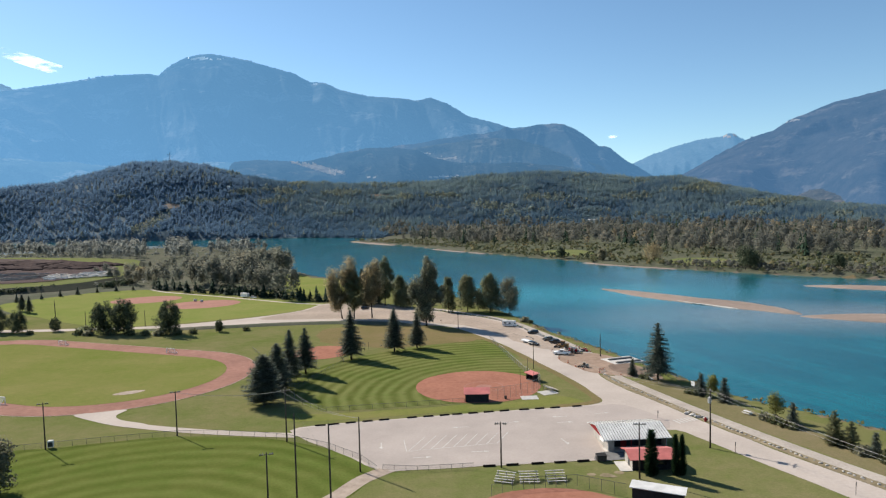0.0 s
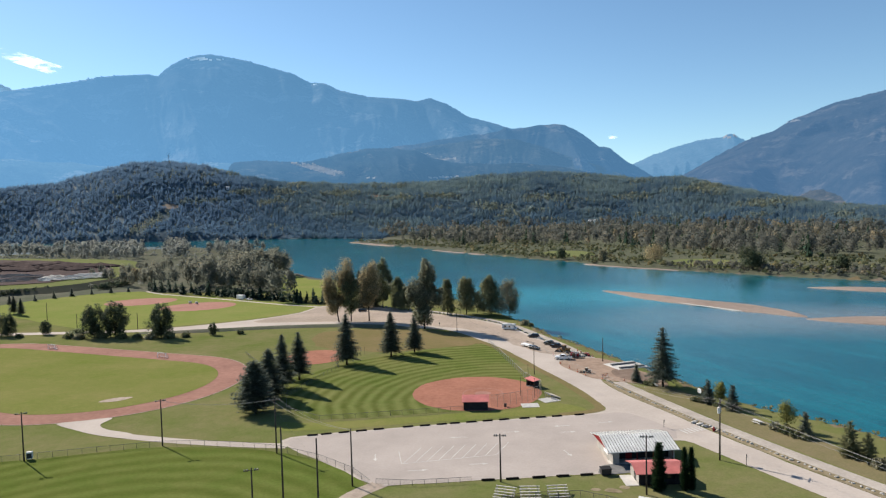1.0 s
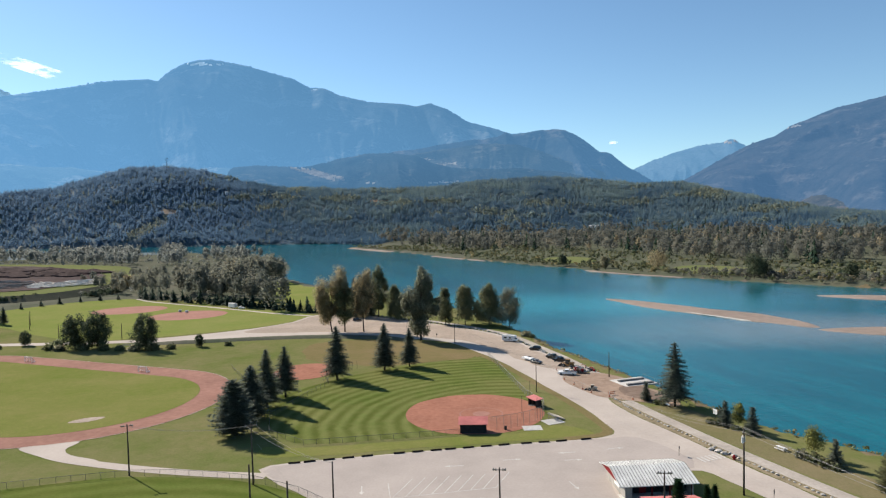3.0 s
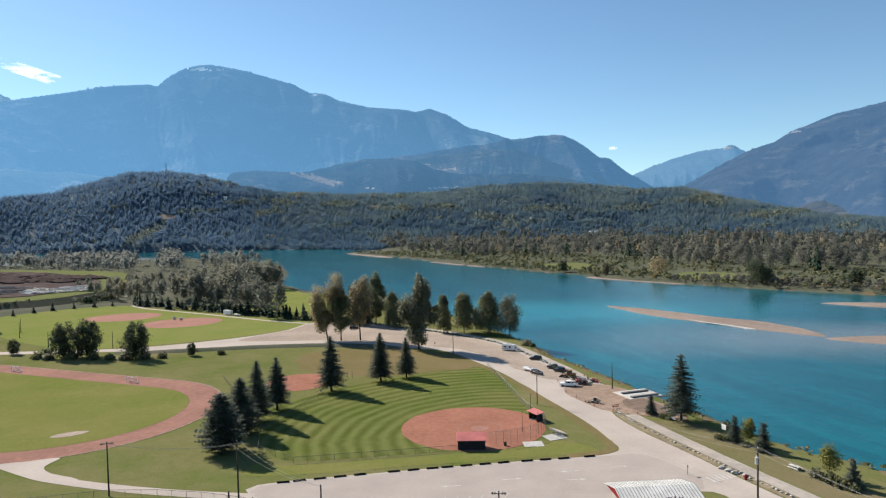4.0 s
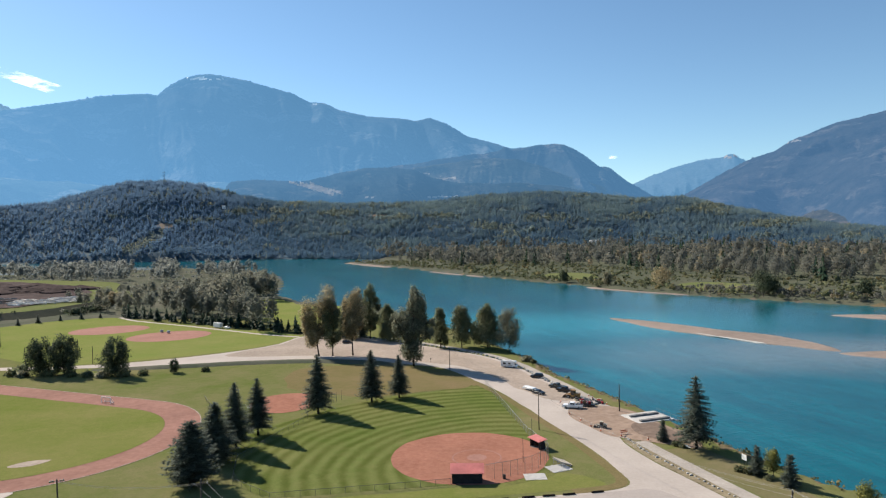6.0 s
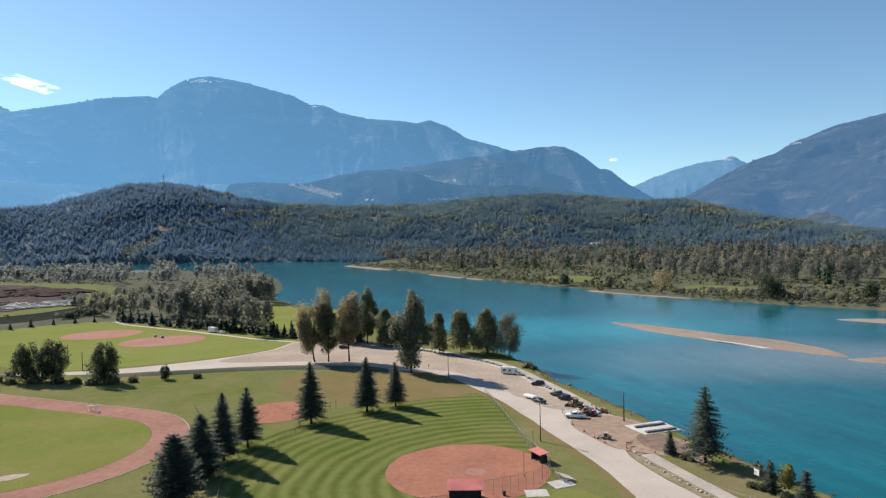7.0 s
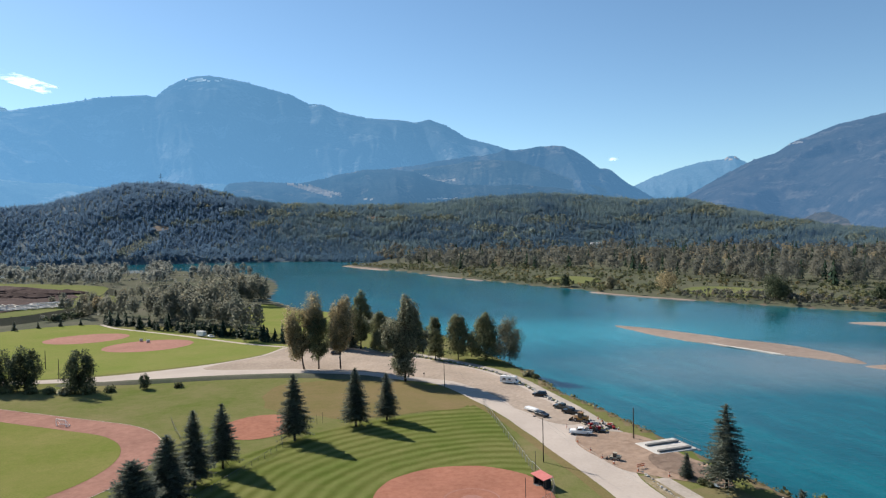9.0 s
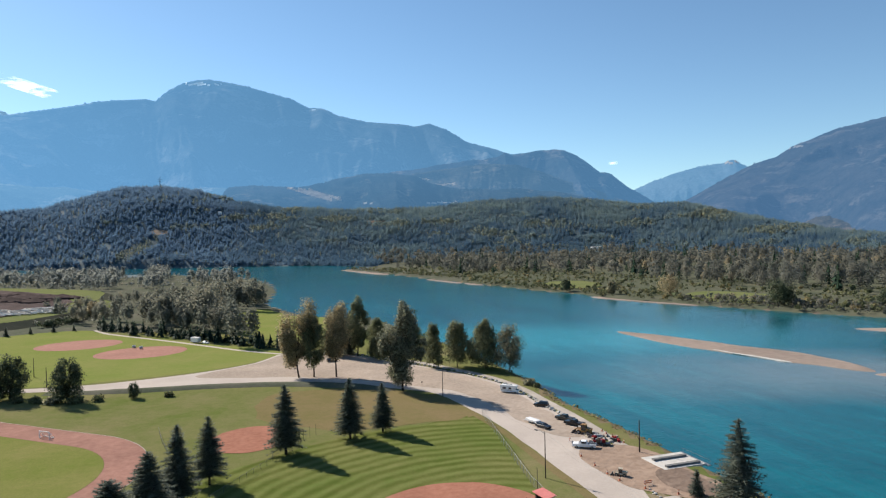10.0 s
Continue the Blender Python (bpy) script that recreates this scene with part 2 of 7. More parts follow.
M["leaf_far"] = leaves("far_leaves", (0.115, 0.125, 0.112), (0.178, 0.176, 0.145), (0.27, 0.23, 0.15), 0.55, vary=0.0, grain=(0.86, 1.08))
M["log"] = speckled("peeled_log", (0.75, 0.70, 0.63), (1.35, 1.27, 1.18), 0.35, 0.8)
M["old_log"] = speckled("weathered_log", (0.28, 0.25, 0.23), (0.62, 0.56, 0.51), 0.3, 0.85)
# scrubby grass, darkened further for the shade of a sun-averted slope
M["shaded_rough_slope"] = grass("shaded_rough_grass", (0.085, 0.095, 0.06), (0.14, 0.135, 0.085), 0.5)
M["meadow_green"] = grass("green_meadow", (0.18, 0.22, 0.07), (0.26, 0.265, 0.105), 0.5)
# lowest tint is bluish: haze put into the leaf colour
M["leaf_hill"] = leaves("hazed_hill_leaves", (0.12, 0.185, 0.215), (0.215, 0.245, 0.19), (0.31, 0.305, 0.195), 0.55, vary=0.0, grain=(0.8, 1.12))
M["leaf_yellow"] = leaves("yellow_green_leaves", (0.15, 0.17, 0.05), (0.23, 0.22, 0.07), None, 0.4)
M["shrub"] = leaves("shrub_leaves", (0.10, 0.12, 0.065), (0.165, 0.165, 0.09), (0.22, 0.18, 0.09), 0.45, vary=0.0)
fence_n = Nodes("chain_link", 0.5, 0.4, 0.5)
fence_n.colour((0.17, 0.18, 0.18))
fence_n.b.inputs["Alpha"].default_value = 0.12
M["chain_link"] = fence_n.m
net_n = Nodes("white_net", 0.8, 0.2)
net_n.colour((0.8, 0.8, 0.8))
net_n.b.inputs["Alpha"].default_value = 0.3
M["net"] = net_n.m

# water: silty glacial river, paler and browner over the shoals
n = Nodes("river_water", 0.12, 0.3)
n.b.inputs["IOR"].default_value = 1.33
bar_d = n.node("ShaderNodeVectorMath", Vector=n.node("ShaderNodeMapping", Vector=n.where(), Location=(-170.0, -352.0, 0.0)).outputs[0])
bar_m = n.node("ShaderNodeMapping", Vector=bar_d.outputs[0], Rotation=(0, 0, radians(52)), Scale=(1 / 150.0, 1 / 62.0, 0.0))
bar_d.operation = 'MULTIPLY'
bar_d.inputs[1].default_value = (1, 1, 0)
bl = n.node("ShaderNodeVectorMath", Vector=bar_m.outputs[0])
bl.operation = 'LENGTH'
sh = n.math('ADD', bl.outputs["Value"], n.math('MULTIPLY', n.math('SUBTRACT', n.noise(0.012, 5), 0.5), 0.9))
shoal = n.ramp(sh, [(0.3, (1, 1, 1)), (1.1, (0, 0, 0))])
flow = n.node("ShaderNodeMapping", Vector=n.where(), Rotation=(0, 0, radians(66))).outputs[0]
streak = n.math('ADD', n.math('MULTIPLY', n.noise(0.022, 6, 0.62, flow, (0.3, 1.0, 1.0)), 0.5), n.math('MULTIPLY', n.noise(0.11, 6, 0.75, flow, (0.22, 1.0, 1.0)), 0.5))
deep = n.ramp(streak, [(0.36, (0.0, 0.054, 0.076)), (0.5, (0.0005, 0.083, 0.108)), (0.64, (0.002, 0.124, 0.152))])
# paler cyan ellipse in the water, upstream of the bar
pl_m = n.node("ShaderNodeMapping", Vector=n.node("ShaderNodeMapping", Vector=n.where(), Location=(-26.0, -455.0, 0.0)).outputs[0], Rotation=(0, 0, radians(58)), Scale=(1 / 170.0, 1 / 70.0, 0.0))
pl = n.node("ShaderNodeVectorMath", Vector=pl_m.outputs[0])
pl.operation = 'LENGTH'
pale_zone = n.ramp(n.math('ADD', pl.outputs["Value"], n.math('MULTIPLY', n.math('SUBTRACT', streak, 0.5), 2.6)), [(0.25, (1, 1, 1)), (1.15, (0, 0, 0))])
deep = n.mix(n.math('MULTIPLY', pale_zone, 0.85), deep, (0.012, 0.20, 0.25))
n.colour(n.mix(n.math('MULTIPLY', shoal, 0.75), deep, (0.15, 0.185, 0.20)))
rip = n.math('ADD', n.noise(0.35, 6, 0.7, stretch=(1.0, 0.5, 1.0)), n.math('ADD', n.math('MULTIPLY', n.noise(0.03, 4), 1.2), n.math('MULTIPLY', n.noise(0.09, 5, 0.7, flow, (0.25, 1.0, 1.0)), 1.0)))
n.bump(rip, 0.27, 0.8)
M["water"] = n.m


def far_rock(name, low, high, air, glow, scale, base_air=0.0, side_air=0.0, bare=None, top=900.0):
    """Wooded mountainside as a distant backdrop; the haze of miles of air is put into its emission, more low down and
    towards the sun.
    """
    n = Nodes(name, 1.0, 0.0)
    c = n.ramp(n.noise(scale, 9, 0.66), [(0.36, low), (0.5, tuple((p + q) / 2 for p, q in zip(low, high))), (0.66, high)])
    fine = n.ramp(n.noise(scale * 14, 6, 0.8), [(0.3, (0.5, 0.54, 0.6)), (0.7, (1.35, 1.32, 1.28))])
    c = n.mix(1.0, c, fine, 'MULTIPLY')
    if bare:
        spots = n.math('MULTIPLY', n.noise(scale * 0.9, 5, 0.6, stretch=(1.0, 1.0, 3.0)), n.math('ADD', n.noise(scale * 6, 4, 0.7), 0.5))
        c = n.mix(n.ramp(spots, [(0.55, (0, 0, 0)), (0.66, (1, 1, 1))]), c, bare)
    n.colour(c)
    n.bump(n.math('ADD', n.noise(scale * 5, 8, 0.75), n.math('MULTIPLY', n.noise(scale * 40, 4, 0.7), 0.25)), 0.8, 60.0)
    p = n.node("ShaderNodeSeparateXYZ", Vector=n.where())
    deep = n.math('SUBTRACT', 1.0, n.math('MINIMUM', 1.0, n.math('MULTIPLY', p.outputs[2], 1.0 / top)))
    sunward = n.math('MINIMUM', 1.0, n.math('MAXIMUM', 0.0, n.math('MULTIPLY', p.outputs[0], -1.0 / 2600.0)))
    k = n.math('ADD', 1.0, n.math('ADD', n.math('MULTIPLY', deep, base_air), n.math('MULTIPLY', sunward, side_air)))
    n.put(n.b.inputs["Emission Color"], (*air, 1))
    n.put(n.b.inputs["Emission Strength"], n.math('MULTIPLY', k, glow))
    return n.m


# each backdrop slope glows faintly blue in place of haze
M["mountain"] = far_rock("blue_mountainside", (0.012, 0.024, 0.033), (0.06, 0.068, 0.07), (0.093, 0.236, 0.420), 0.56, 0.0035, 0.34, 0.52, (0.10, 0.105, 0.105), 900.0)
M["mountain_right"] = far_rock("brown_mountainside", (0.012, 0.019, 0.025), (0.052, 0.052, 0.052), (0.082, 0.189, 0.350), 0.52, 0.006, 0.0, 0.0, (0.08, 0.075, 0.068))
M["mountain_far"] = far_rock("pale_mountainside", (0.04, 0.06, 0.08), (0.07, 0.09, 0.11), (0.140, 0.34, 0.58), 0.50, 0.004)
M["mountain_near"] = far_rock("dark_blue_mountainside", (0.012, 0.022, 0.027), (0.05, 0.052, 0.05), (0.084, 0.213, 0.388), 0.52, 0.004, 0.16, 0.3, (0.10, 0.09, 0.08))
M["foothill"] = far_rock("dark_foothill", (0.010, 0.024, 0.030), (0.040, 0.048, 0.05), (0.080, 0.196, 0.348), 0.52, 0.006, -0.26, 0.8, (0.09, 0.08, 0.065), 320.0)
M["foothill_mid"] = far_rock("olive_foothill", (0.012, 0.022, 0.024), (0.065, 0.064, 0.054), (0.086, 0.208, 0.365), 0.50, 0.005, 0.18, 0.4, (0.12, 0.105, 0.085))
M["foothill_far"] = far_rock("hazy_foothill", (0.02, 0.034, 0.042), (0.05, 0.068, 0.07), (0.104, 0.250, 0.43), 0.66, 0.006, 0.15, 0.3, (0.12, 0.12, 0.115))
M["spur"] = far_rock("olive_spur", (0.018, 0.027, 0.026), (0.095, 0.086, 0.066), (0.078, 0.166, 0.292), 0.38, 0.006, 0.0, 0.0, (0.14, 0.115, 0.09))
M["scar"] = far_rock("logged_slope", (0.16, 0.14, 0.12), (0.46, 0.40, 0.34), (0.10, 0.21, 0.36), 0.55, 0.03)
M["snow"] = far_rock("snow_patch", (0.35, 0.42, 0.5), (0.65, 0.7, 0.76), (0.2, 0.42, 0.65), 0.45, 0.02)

# ---- building helpers ----


def part(name, bm, material, parent=None, label="", smooth=False):
    """Links a bmesh as one mesh object under a thing or a part."""
    me = bpy.data.meshes.new(name)
    bm.to_mesh(me)
    bm.free()
    return part_mesh(name, me, material, parent, label, smooth)


def part_mesh(name, me, material, parent=None, label="", smooth=False):
    if material is not None and not me.materials:
        me.materials.append(material)
    if smooth:
        me.polygons.foreach_set("use_smooth", [True] * len(me.polygons))
    ob = new(name, me)
    if parent is not None:
        ob.parent = parent
    if label:
        tagged(ob, label)
    return ob


def empty(name, x, y, z=None, turn=0.0):
    ob = new(name)
    ob.empty_display_size = 0.5
    ob.matrix_basis = pose(x, y, G(x, y) if z is None else z, 0, 0, turn)
    return ob


def box(bm, x0, y0, z0, x1, y1, z1, bevel=0.0):
    r = bmesh.ops.create_cube(bm, size=1.0, matrix=Matrix.LocRotScale(((x0 + x1) / 2, (y0 + y1) / 2, (z0 + z1) / 2), None, (x1 - x0, y1 - y0, z1 - z0)))
    if bevel:
        es = list({e for v in r["verts"] for e in v.link_edges})
        bmesh.ops.bevel(bm, geom=es, offset=bevel, segments=1, affect='EDGES')
    return bm


def boxes(*dims, bevel=0.0):
    bm = bmesh.new()
    for d in dims:
        box(bm, *d, bevel=bevel)
    return bm


def tube(bm, a, b, r0, r1=None, sides=8):
    """A tapered round bar from a to b."""
    a, b = Vector(a), Vector(b)
    r1 = r0 if r1 is None else r1
    q = (b - a).to_track_quat('Z', 'Y')
    rings = []
    for p, r in ((a, r0), (b, r1)):
        rings.append([bm.verts.new(p + q @ Vector((r * math.cos(k * math.tau / sides), r * math.sin(k * math.tau / sides), 0))) for k in range(sides)])
    for k in range(sides):
        bm.faces.new((rings[0][k], rings[0][(k + 1) % sides], rings[1][(k + 1) % sides], rings[1][k]))
    bm.faces.new(rings[0][::-1])
    bm.faces.new(rings[1])
    return bm


def tubes(*rows, sides=8):
    bm = bmesh.new()
    for r in rows:
        tube(bm, *r, sides=sides)
    return bm


def G(x, y):
    """Height of the park's gently falling ground."""
    return -0.0105 * (min(y, 680.0) - 190.0)


def smooth_line(pts, closed=True, step=4):
    """Catmull-Rom curve through the corners of a plan."""
    out, c = [], len(pts)
    for i in range(c if closed else c - 1):
        p = [Vector(pts[(i + k) % c] if closed else pts[max(0, min(c - 1, i + k))]) for k in (-1, 0, 1, 2)]
        for s in range(step):
            t = s / step
            out.append(0.5 * (2 * p[1] + (p[2] - p[0]) * t + (2 * p[0] - 5 * p[1] + 4 * p[2] - p[3]) * t * t + (3 * p[1] - p[0] - 3 * p[2] + p[3]) * t ** 3))
    if not closed:
        out.append(Vector(pts[-1]))
    return out


def patch(name, pts, lift, material, smooth=4, parent=None, ragged=0.0):
    """A flat piece of ground lying on the park's surface, with a soft outline."""
    line = smooth_line(pts, True, smooth) if smooth else [Vector(p) for p in pts]
    bm = bmesh.new()
    vs = []
    for i, p in enumerate(line):
        w = noise.noise(Vector((p.x * 0.13, p.y * 0.13, lift * 50))) * ragged
        vs.append(bm.verts.new((p.x + w, p.y + w * 0.7, G(p.x, p.y) + lift)))
    f = bm.faces.new(vs)
    bmesh.ops.triangulate(bm, faces=[f])
    bmesh.ops.recalc_face_normals(bm, faces=bm.faces[:])
    if sum(f.normal.z for f in bm.faces) < 0:
        bmesh.ops.reverse_faces(bm, faces=bm.faces[:])
    return part(name, bm, material, parent)


def ribbon(name, pts, width, lift, material, parent=None, smooth=6, closed=False, widths=None):
    """A strip of even width along a plan line."""
    line = smooth_line(pts, closed, smooth)
    c = len(line)
    bm = bmesh.new()
    rows = []
    for i, p in enumerate(line):
        a, b = (line[(i - 1) % c], line[(i + 1) % c]) if closed else (line[max(0, i - 1)], line[min(c - 1, i + 1)])
        d = (b - a).normalized()
        w = width / 2
        rows.append([bm.verts.new((p.x + s * d.y * w, p.y - s * d.x * w, G(p.x, p.y) + lift)) for s in (-1, 1)])
    for i in range(c if closed else c - 1):
        a, b = rows[i], rows[(i + 1) % c]
        bm.faces.new((a[0], a[1], b[1], b[0]))
    bmesh.ops.recalc_face_normals(bm, faces=bm.faces[:])
    if sum(f.normal.z for f in bm.faces) < 0:
        bmesh.ops.reverse_faces(bm, faces=bm.faces[:])
    return part(name, bm, material, parent)


def disc(name, x, y, r, lift, material, parent=None, squash=1.0, turn=0.0, ragged=0.4):
    pts = []
    for k in range(72):
        a = k * math.tau / 72
        rr = r + ragged * noise.noise(Vector((math.cos(a) * 4 + x, math.sin(a) * 4 + y, 1.0)))
        px, py = rr * math.cos(a), rr * squash * math.sin(a)
        pts.append((x + px * math.cos(turn) - py * math.sin(turn), y + px * math.sin(turn) + py * math.cos(turn)))
    return patch(name, pts, lift, material, 0, parent)

# ---- the land ----
RIVER = [(300, -400), (184.8, -20.9), (121.1, 107.4), (103.7, 138.2), (88.3, 161.8), (79, 174.1), (69.8, 183.3), (63.6, 195.7), (54.4, 218.2), (35.9, 264.4),
         (24.6, 288), (14.4, 322.9), (-0, 357.9), (-28.8, 420.5), (-61.6, 482.1), (-92.4, 539.5), (-143.7, 559), (-177.6, 598.1), (-220.7, 662.7),
         (-245.3, 737.7), (-269, 820.8), (-338.8, 985), (-482.5, 1190.3), (-739.1, 1303.3), (-1437.1, 1364.8), (-4927.2, 1539.4), (-4927.2, 1847.3),
         (-1642.4, 1683.1), (-1026.5, 1600.9), (-567.7, 1623.5), (-431.1, 1585.5), (-308, 1488), (-319, 1420), (-326, 1345), (-300, 1300), (-192, 1148),
         (-88, 974), (2, 833), (35, 778), (68, 742), (99, 676), (155, 616), (174, 598), (205, 566), (235, 540), (262, 520), (340, 470), (520, 360), (900, 180),
         (1700, -400)]
WATER_Z = -6.5


def signed_distance(px, py, poly):
    """Distance to a plan polygon, positive inside, for arrays of points."""
    d = np.full(px.shape, 1e9)
    inside = np.zeros(px.shape, bool)
    c = len(poly)
    for i in range(c):
        (ax, ay), (bx, by) = poly[i], poly[(i + 1) % c]
        ex, ey = bx - ax, by - ay
        t = np.clip(((px - ax) * ex + (py - ay) * ey) / (ex * ex + ey * ey), 0, 1)
        d = np.minimum(d, np.hypot(px - ax - t * ex, py - ay - t * ey))
        if ay != by:
            hit = ((ay > py) != (by > py)) & (px < (bx - ax) * (py - ay) / (by - ay) + ax)
            inside ^= hit
    return np.where(inside, d, -d)


def ease(v):
    v = np.clip(v, 0, 1)
    return v * v * (3 - 2 * v)


def wavy(x, y, scale, seed=0.0):
    """Cheap smooth variation from summed sines."""
    return (np.sin(x * scale * 1.3 + seed + 1.7 * np.sin(y * scale * 0.7 + seed)) + np.sin(y * scale * 1.1 - 2.1 * seed + 1.3 * np.sin(x * scale * 0.9 + 2))
            + 0.5 * np.sin((x + y) * scale * 2.3 + seed * 3) + 0.5 * np.sin((x - y) * scale * 2.9 - seed)) / 3.0


# skyline of the wooded hills: bearing from the start, elevation seen from there (degrees)
HILL_B = [-75, -60, -48, -39.3, -35.8, -33.1, -30.8, -27.9, -25.3, -22.3, -19.1, -16.3, -12.5, -6.6, -2.2, 2.7, 7.4, 11.5, 14.2, 16.7, 20.4, 23.5, 25.4, 28.5, 34, 45, 75]
HILL_E = [2.0, 2.2, 2.2, 2.3, 2.7, 3.5, 4.2, 4.35, 4.1, 3.25, 2.6, 2.55, 2.4, 2.4, 2.9, 3.1, 2.7, 2.2, 2.3, 1.6, 0.75, 0.05, -0.3, -0.5, -0.3, 0.2, 0.5]
CREST_R = 2500.0


def land(x, y):
    """Height of the land, for arrays."""
    base = -0.0105 * (np.clip(y, -200, 680) - 190.0)
    base = base + 0.25 * wavy(x, y, 0.03) * ease((np.hypot(x + 20, y - 200) - 330) / 200)
    d = signed_distance(x, y, RIVER)
    r, brg = np.hypot(x, y), np.degrees(np.arctan2(x, y))
    crest = 51 + CREST_R * np.tan(np.radians(np.interp(brg, HILL_B, HILL_E)))
    foot = np.interp(brg, [-60, -45, -39, -34, -28, -19, -13, 0, 12, 22, 35], [2250, 2200, 2110, 1860, 1720, 1700, 1640, 1700, 1650, 1500, 1400])
    up = ease((r - foot) / (CREST_R - foot)) ** 0.85
    hill = base + (crest - base) * up * (1 + 0.26 * wavy(x, y, 0.007, 1.0) * (1 - up))
    hill = np.where(r > CREST_R, crest - (r - CREST_R) * 0.05, hill)
    z = np.where((y > 0) & (r > foot), hill, base)
    bank = ease((d + 9.0) / 12.0)
    bed = WATER_Z - 1.2 - 1.5 * ease(d / 60)
    return z + (np.minimum(bed, z) - z) * bank, d, r, up


def axis(fine0, fine1, step, end0, end1, grow=1.09):
    mid = list(np.arange(fine0, fine1 + step, step))
    s, v = step, mid[-1]
    while v < end1:
        s *= grow
        v += s
        mid.append(v)
    s, v = step, mid[0]
    while v > end0:
        s *= grow
        v -= s
        mid.insert(0, v)
    return np.array(mid)


def mesh_from(name, verts, faces, mat_index=None, mats=(), smooth=False, tint=None, normals=None):
    me = bpy.data.meshes.new(name)
    verts, faces = np.asarray(verts, np.float32), np.asarray(faces, np.int32)
    k = faces.shape[1]
    me.vertices.add(len(verts))
    me.vertices.foreach_set("co", verts.ravel())
    me.loops.add(faces.size)
    me.loops.foreach_set("vertex_index", faces.ravel())
    me.polygons.add(len(faces))
    me.polygons.foreach_set("loop_start", np.arange(0, faces.size, k, dtype=np.int32))
    me.update(calc_edges=True)
    for m in mats:
        me.materials.append(m)
    if mat_index is not None:
        me.polygons.foreach_set("material_index", np.asarray(mat_index, np.int32))
    if smooth:
        me.polygons.foreach_set("use_smooth", np.ones(len(faces), bool))
    if tint is not None:
        me.attributes.new("tint", 'FLOAT', 'POINT').data.foreach_set("value", np.asarray(tint, np.float32))
    me.validate()
    if normals is not None:
        # foliage is shaded as a rounded mass, not blade by blade
        me.polygons.foreach_set("use_smooth", np.ones(len(faces), bool))
        me.normals_split_custom_set_from_vertices((normals / np.linalg.norm(normals, axis=-1)[..., None]).reshape(-1, 3))
    return me


def grid_faces(nx, ny):
    i = np.arange(nx - 1)[None, :] + np.arange(ny - 1)[:, None] * nx
    return np.stack([i, i + 1, i + nx + 1, i + nx], -1).reshape(-1, 4)


gx, gy = axis(-130, 130, 3.0, -4700, 4700, 1.07), axis(90, 420, 3.0, -1500, 3000, 1.06)
gx, gy = np.unique(np.r_[gx, np.arange(-1900, -290, 32)]), np.unique(np.r_[gy, np.arange(1440, 1900, 13)])
X, Y = np.meshgrid(gx, gy)
Z, D, R, UP = land(X.ravel(), Y.ravel())
f = grid_faces(len(gx), len(gy))
fx, fy = X.ravel()[f].mean(1), Y.ravel()[f].mean(1)
fd, fu, fr = D[f].mean(1), UP[f].mean(1), R[f].mean(1)
wob = wavy(fx, fy, 0.25) * 2.0
kind = np.zeros(len(f), int)
park = (fx > -290) & (fy < 470) & (fx < 200)
kind[~park] = 1
kind[(fy > 520) & (fx > -60)] = 2
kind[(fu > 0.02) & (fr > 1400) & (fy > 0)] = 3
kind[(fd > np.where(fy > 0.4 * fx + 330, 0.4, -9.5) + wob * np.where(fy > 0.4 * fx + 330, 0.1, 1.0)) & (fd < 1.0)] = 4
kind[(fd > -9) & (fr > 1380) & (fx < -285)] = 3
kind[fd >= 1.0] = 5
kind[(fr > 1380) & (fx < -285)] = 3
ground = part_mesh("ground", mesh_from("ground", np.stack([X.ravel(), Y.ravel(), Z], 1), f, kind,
                                       [M["lawn"], M["meadow"], M["scrub"], M["hazed_forest_floor"], M["bank"], M["bed"]], True), None)
tagged(ground, "grassy valley floor with river banks and wooded hills", "ground", kind="structure")

bm = bmesh.new()
vs = [bm.verts.new((x, y, WATER_Z)) for x, y in ((-4800, -400), (1800, -400), (1800, 1950), (-4800, 1950))]
bm.faces.new(vs)
water = tagged(part("water", bm, M["water"]), "wide turquoise glacial river with a rippled surface", "river", kind="structure")


def shoal(name, pts, height, label):
    line = smooth_line(pts, True, 5)
    cx, cy = sum(p.x for p in line) / len(line), sum(p.y for p in line) / len(line)
    bm = bmesh.new()
    outer = [bm.verts.new((p.x, p.y, WATER_Z - 0.3)) for p in line]
    inner = [bm.verts.new((p.x + (cx - p.x) * 0.10 + 1.5 * noise.noise(Vector((p.x * 0.06, p.y * 0.06, 3))), p.y + (cy - p.y) * 0.10 + 1.5 * noise.noise(Vector((p.x * 0.06, p.y * 0.06, 8))), WATER_Z + height)) for p in line]
    c = len(line)
    for i in range(c):
        bm.faces.new((outer[i], outer[(i + 1) % c], inner[(i + 1) % c], inner[i]))
    bm.faces.new(inner)
    bmesh.ops.triangulate(bm, faces=bm.faces[:])
    bmesh.ops.recalc_face_normals(bm, faces=bm.faces[:])
    return tagged(part(name, bm, M["sand"]), label, "sandbar", kind="structure")


shoal("sandbar", [(64, 481), (82, 469), (97, 452), (110, 437), (121, 423), (133, 411), (143, 398), (150, 384), (155, 367), (155, 354), (150, 354), (143, 361), (136, 368), (127, 376), (116, 390), (101, 409), (89, 424), (77, 446)],
      0.3, "long narrow sandbar lying low in the river")
shoal("sandbar", [(147, 351), (158, 355), (168, 357), (178, 358), (195, 355), (222, 345), (250, 322), (240, 298), (210, 308), (178, 329), (165, 336), (153, 343)], 0.26, "pale sandbar lying low in the river")
shoal("sandbar", [(-328, 1342), (-300, 1318), (-262, 1272), (-232, 1224), (-196, 1160), (-206, 1152), (-250, 1212), (-298, 1290)], 0.5, "pale sandy point on the far shore")
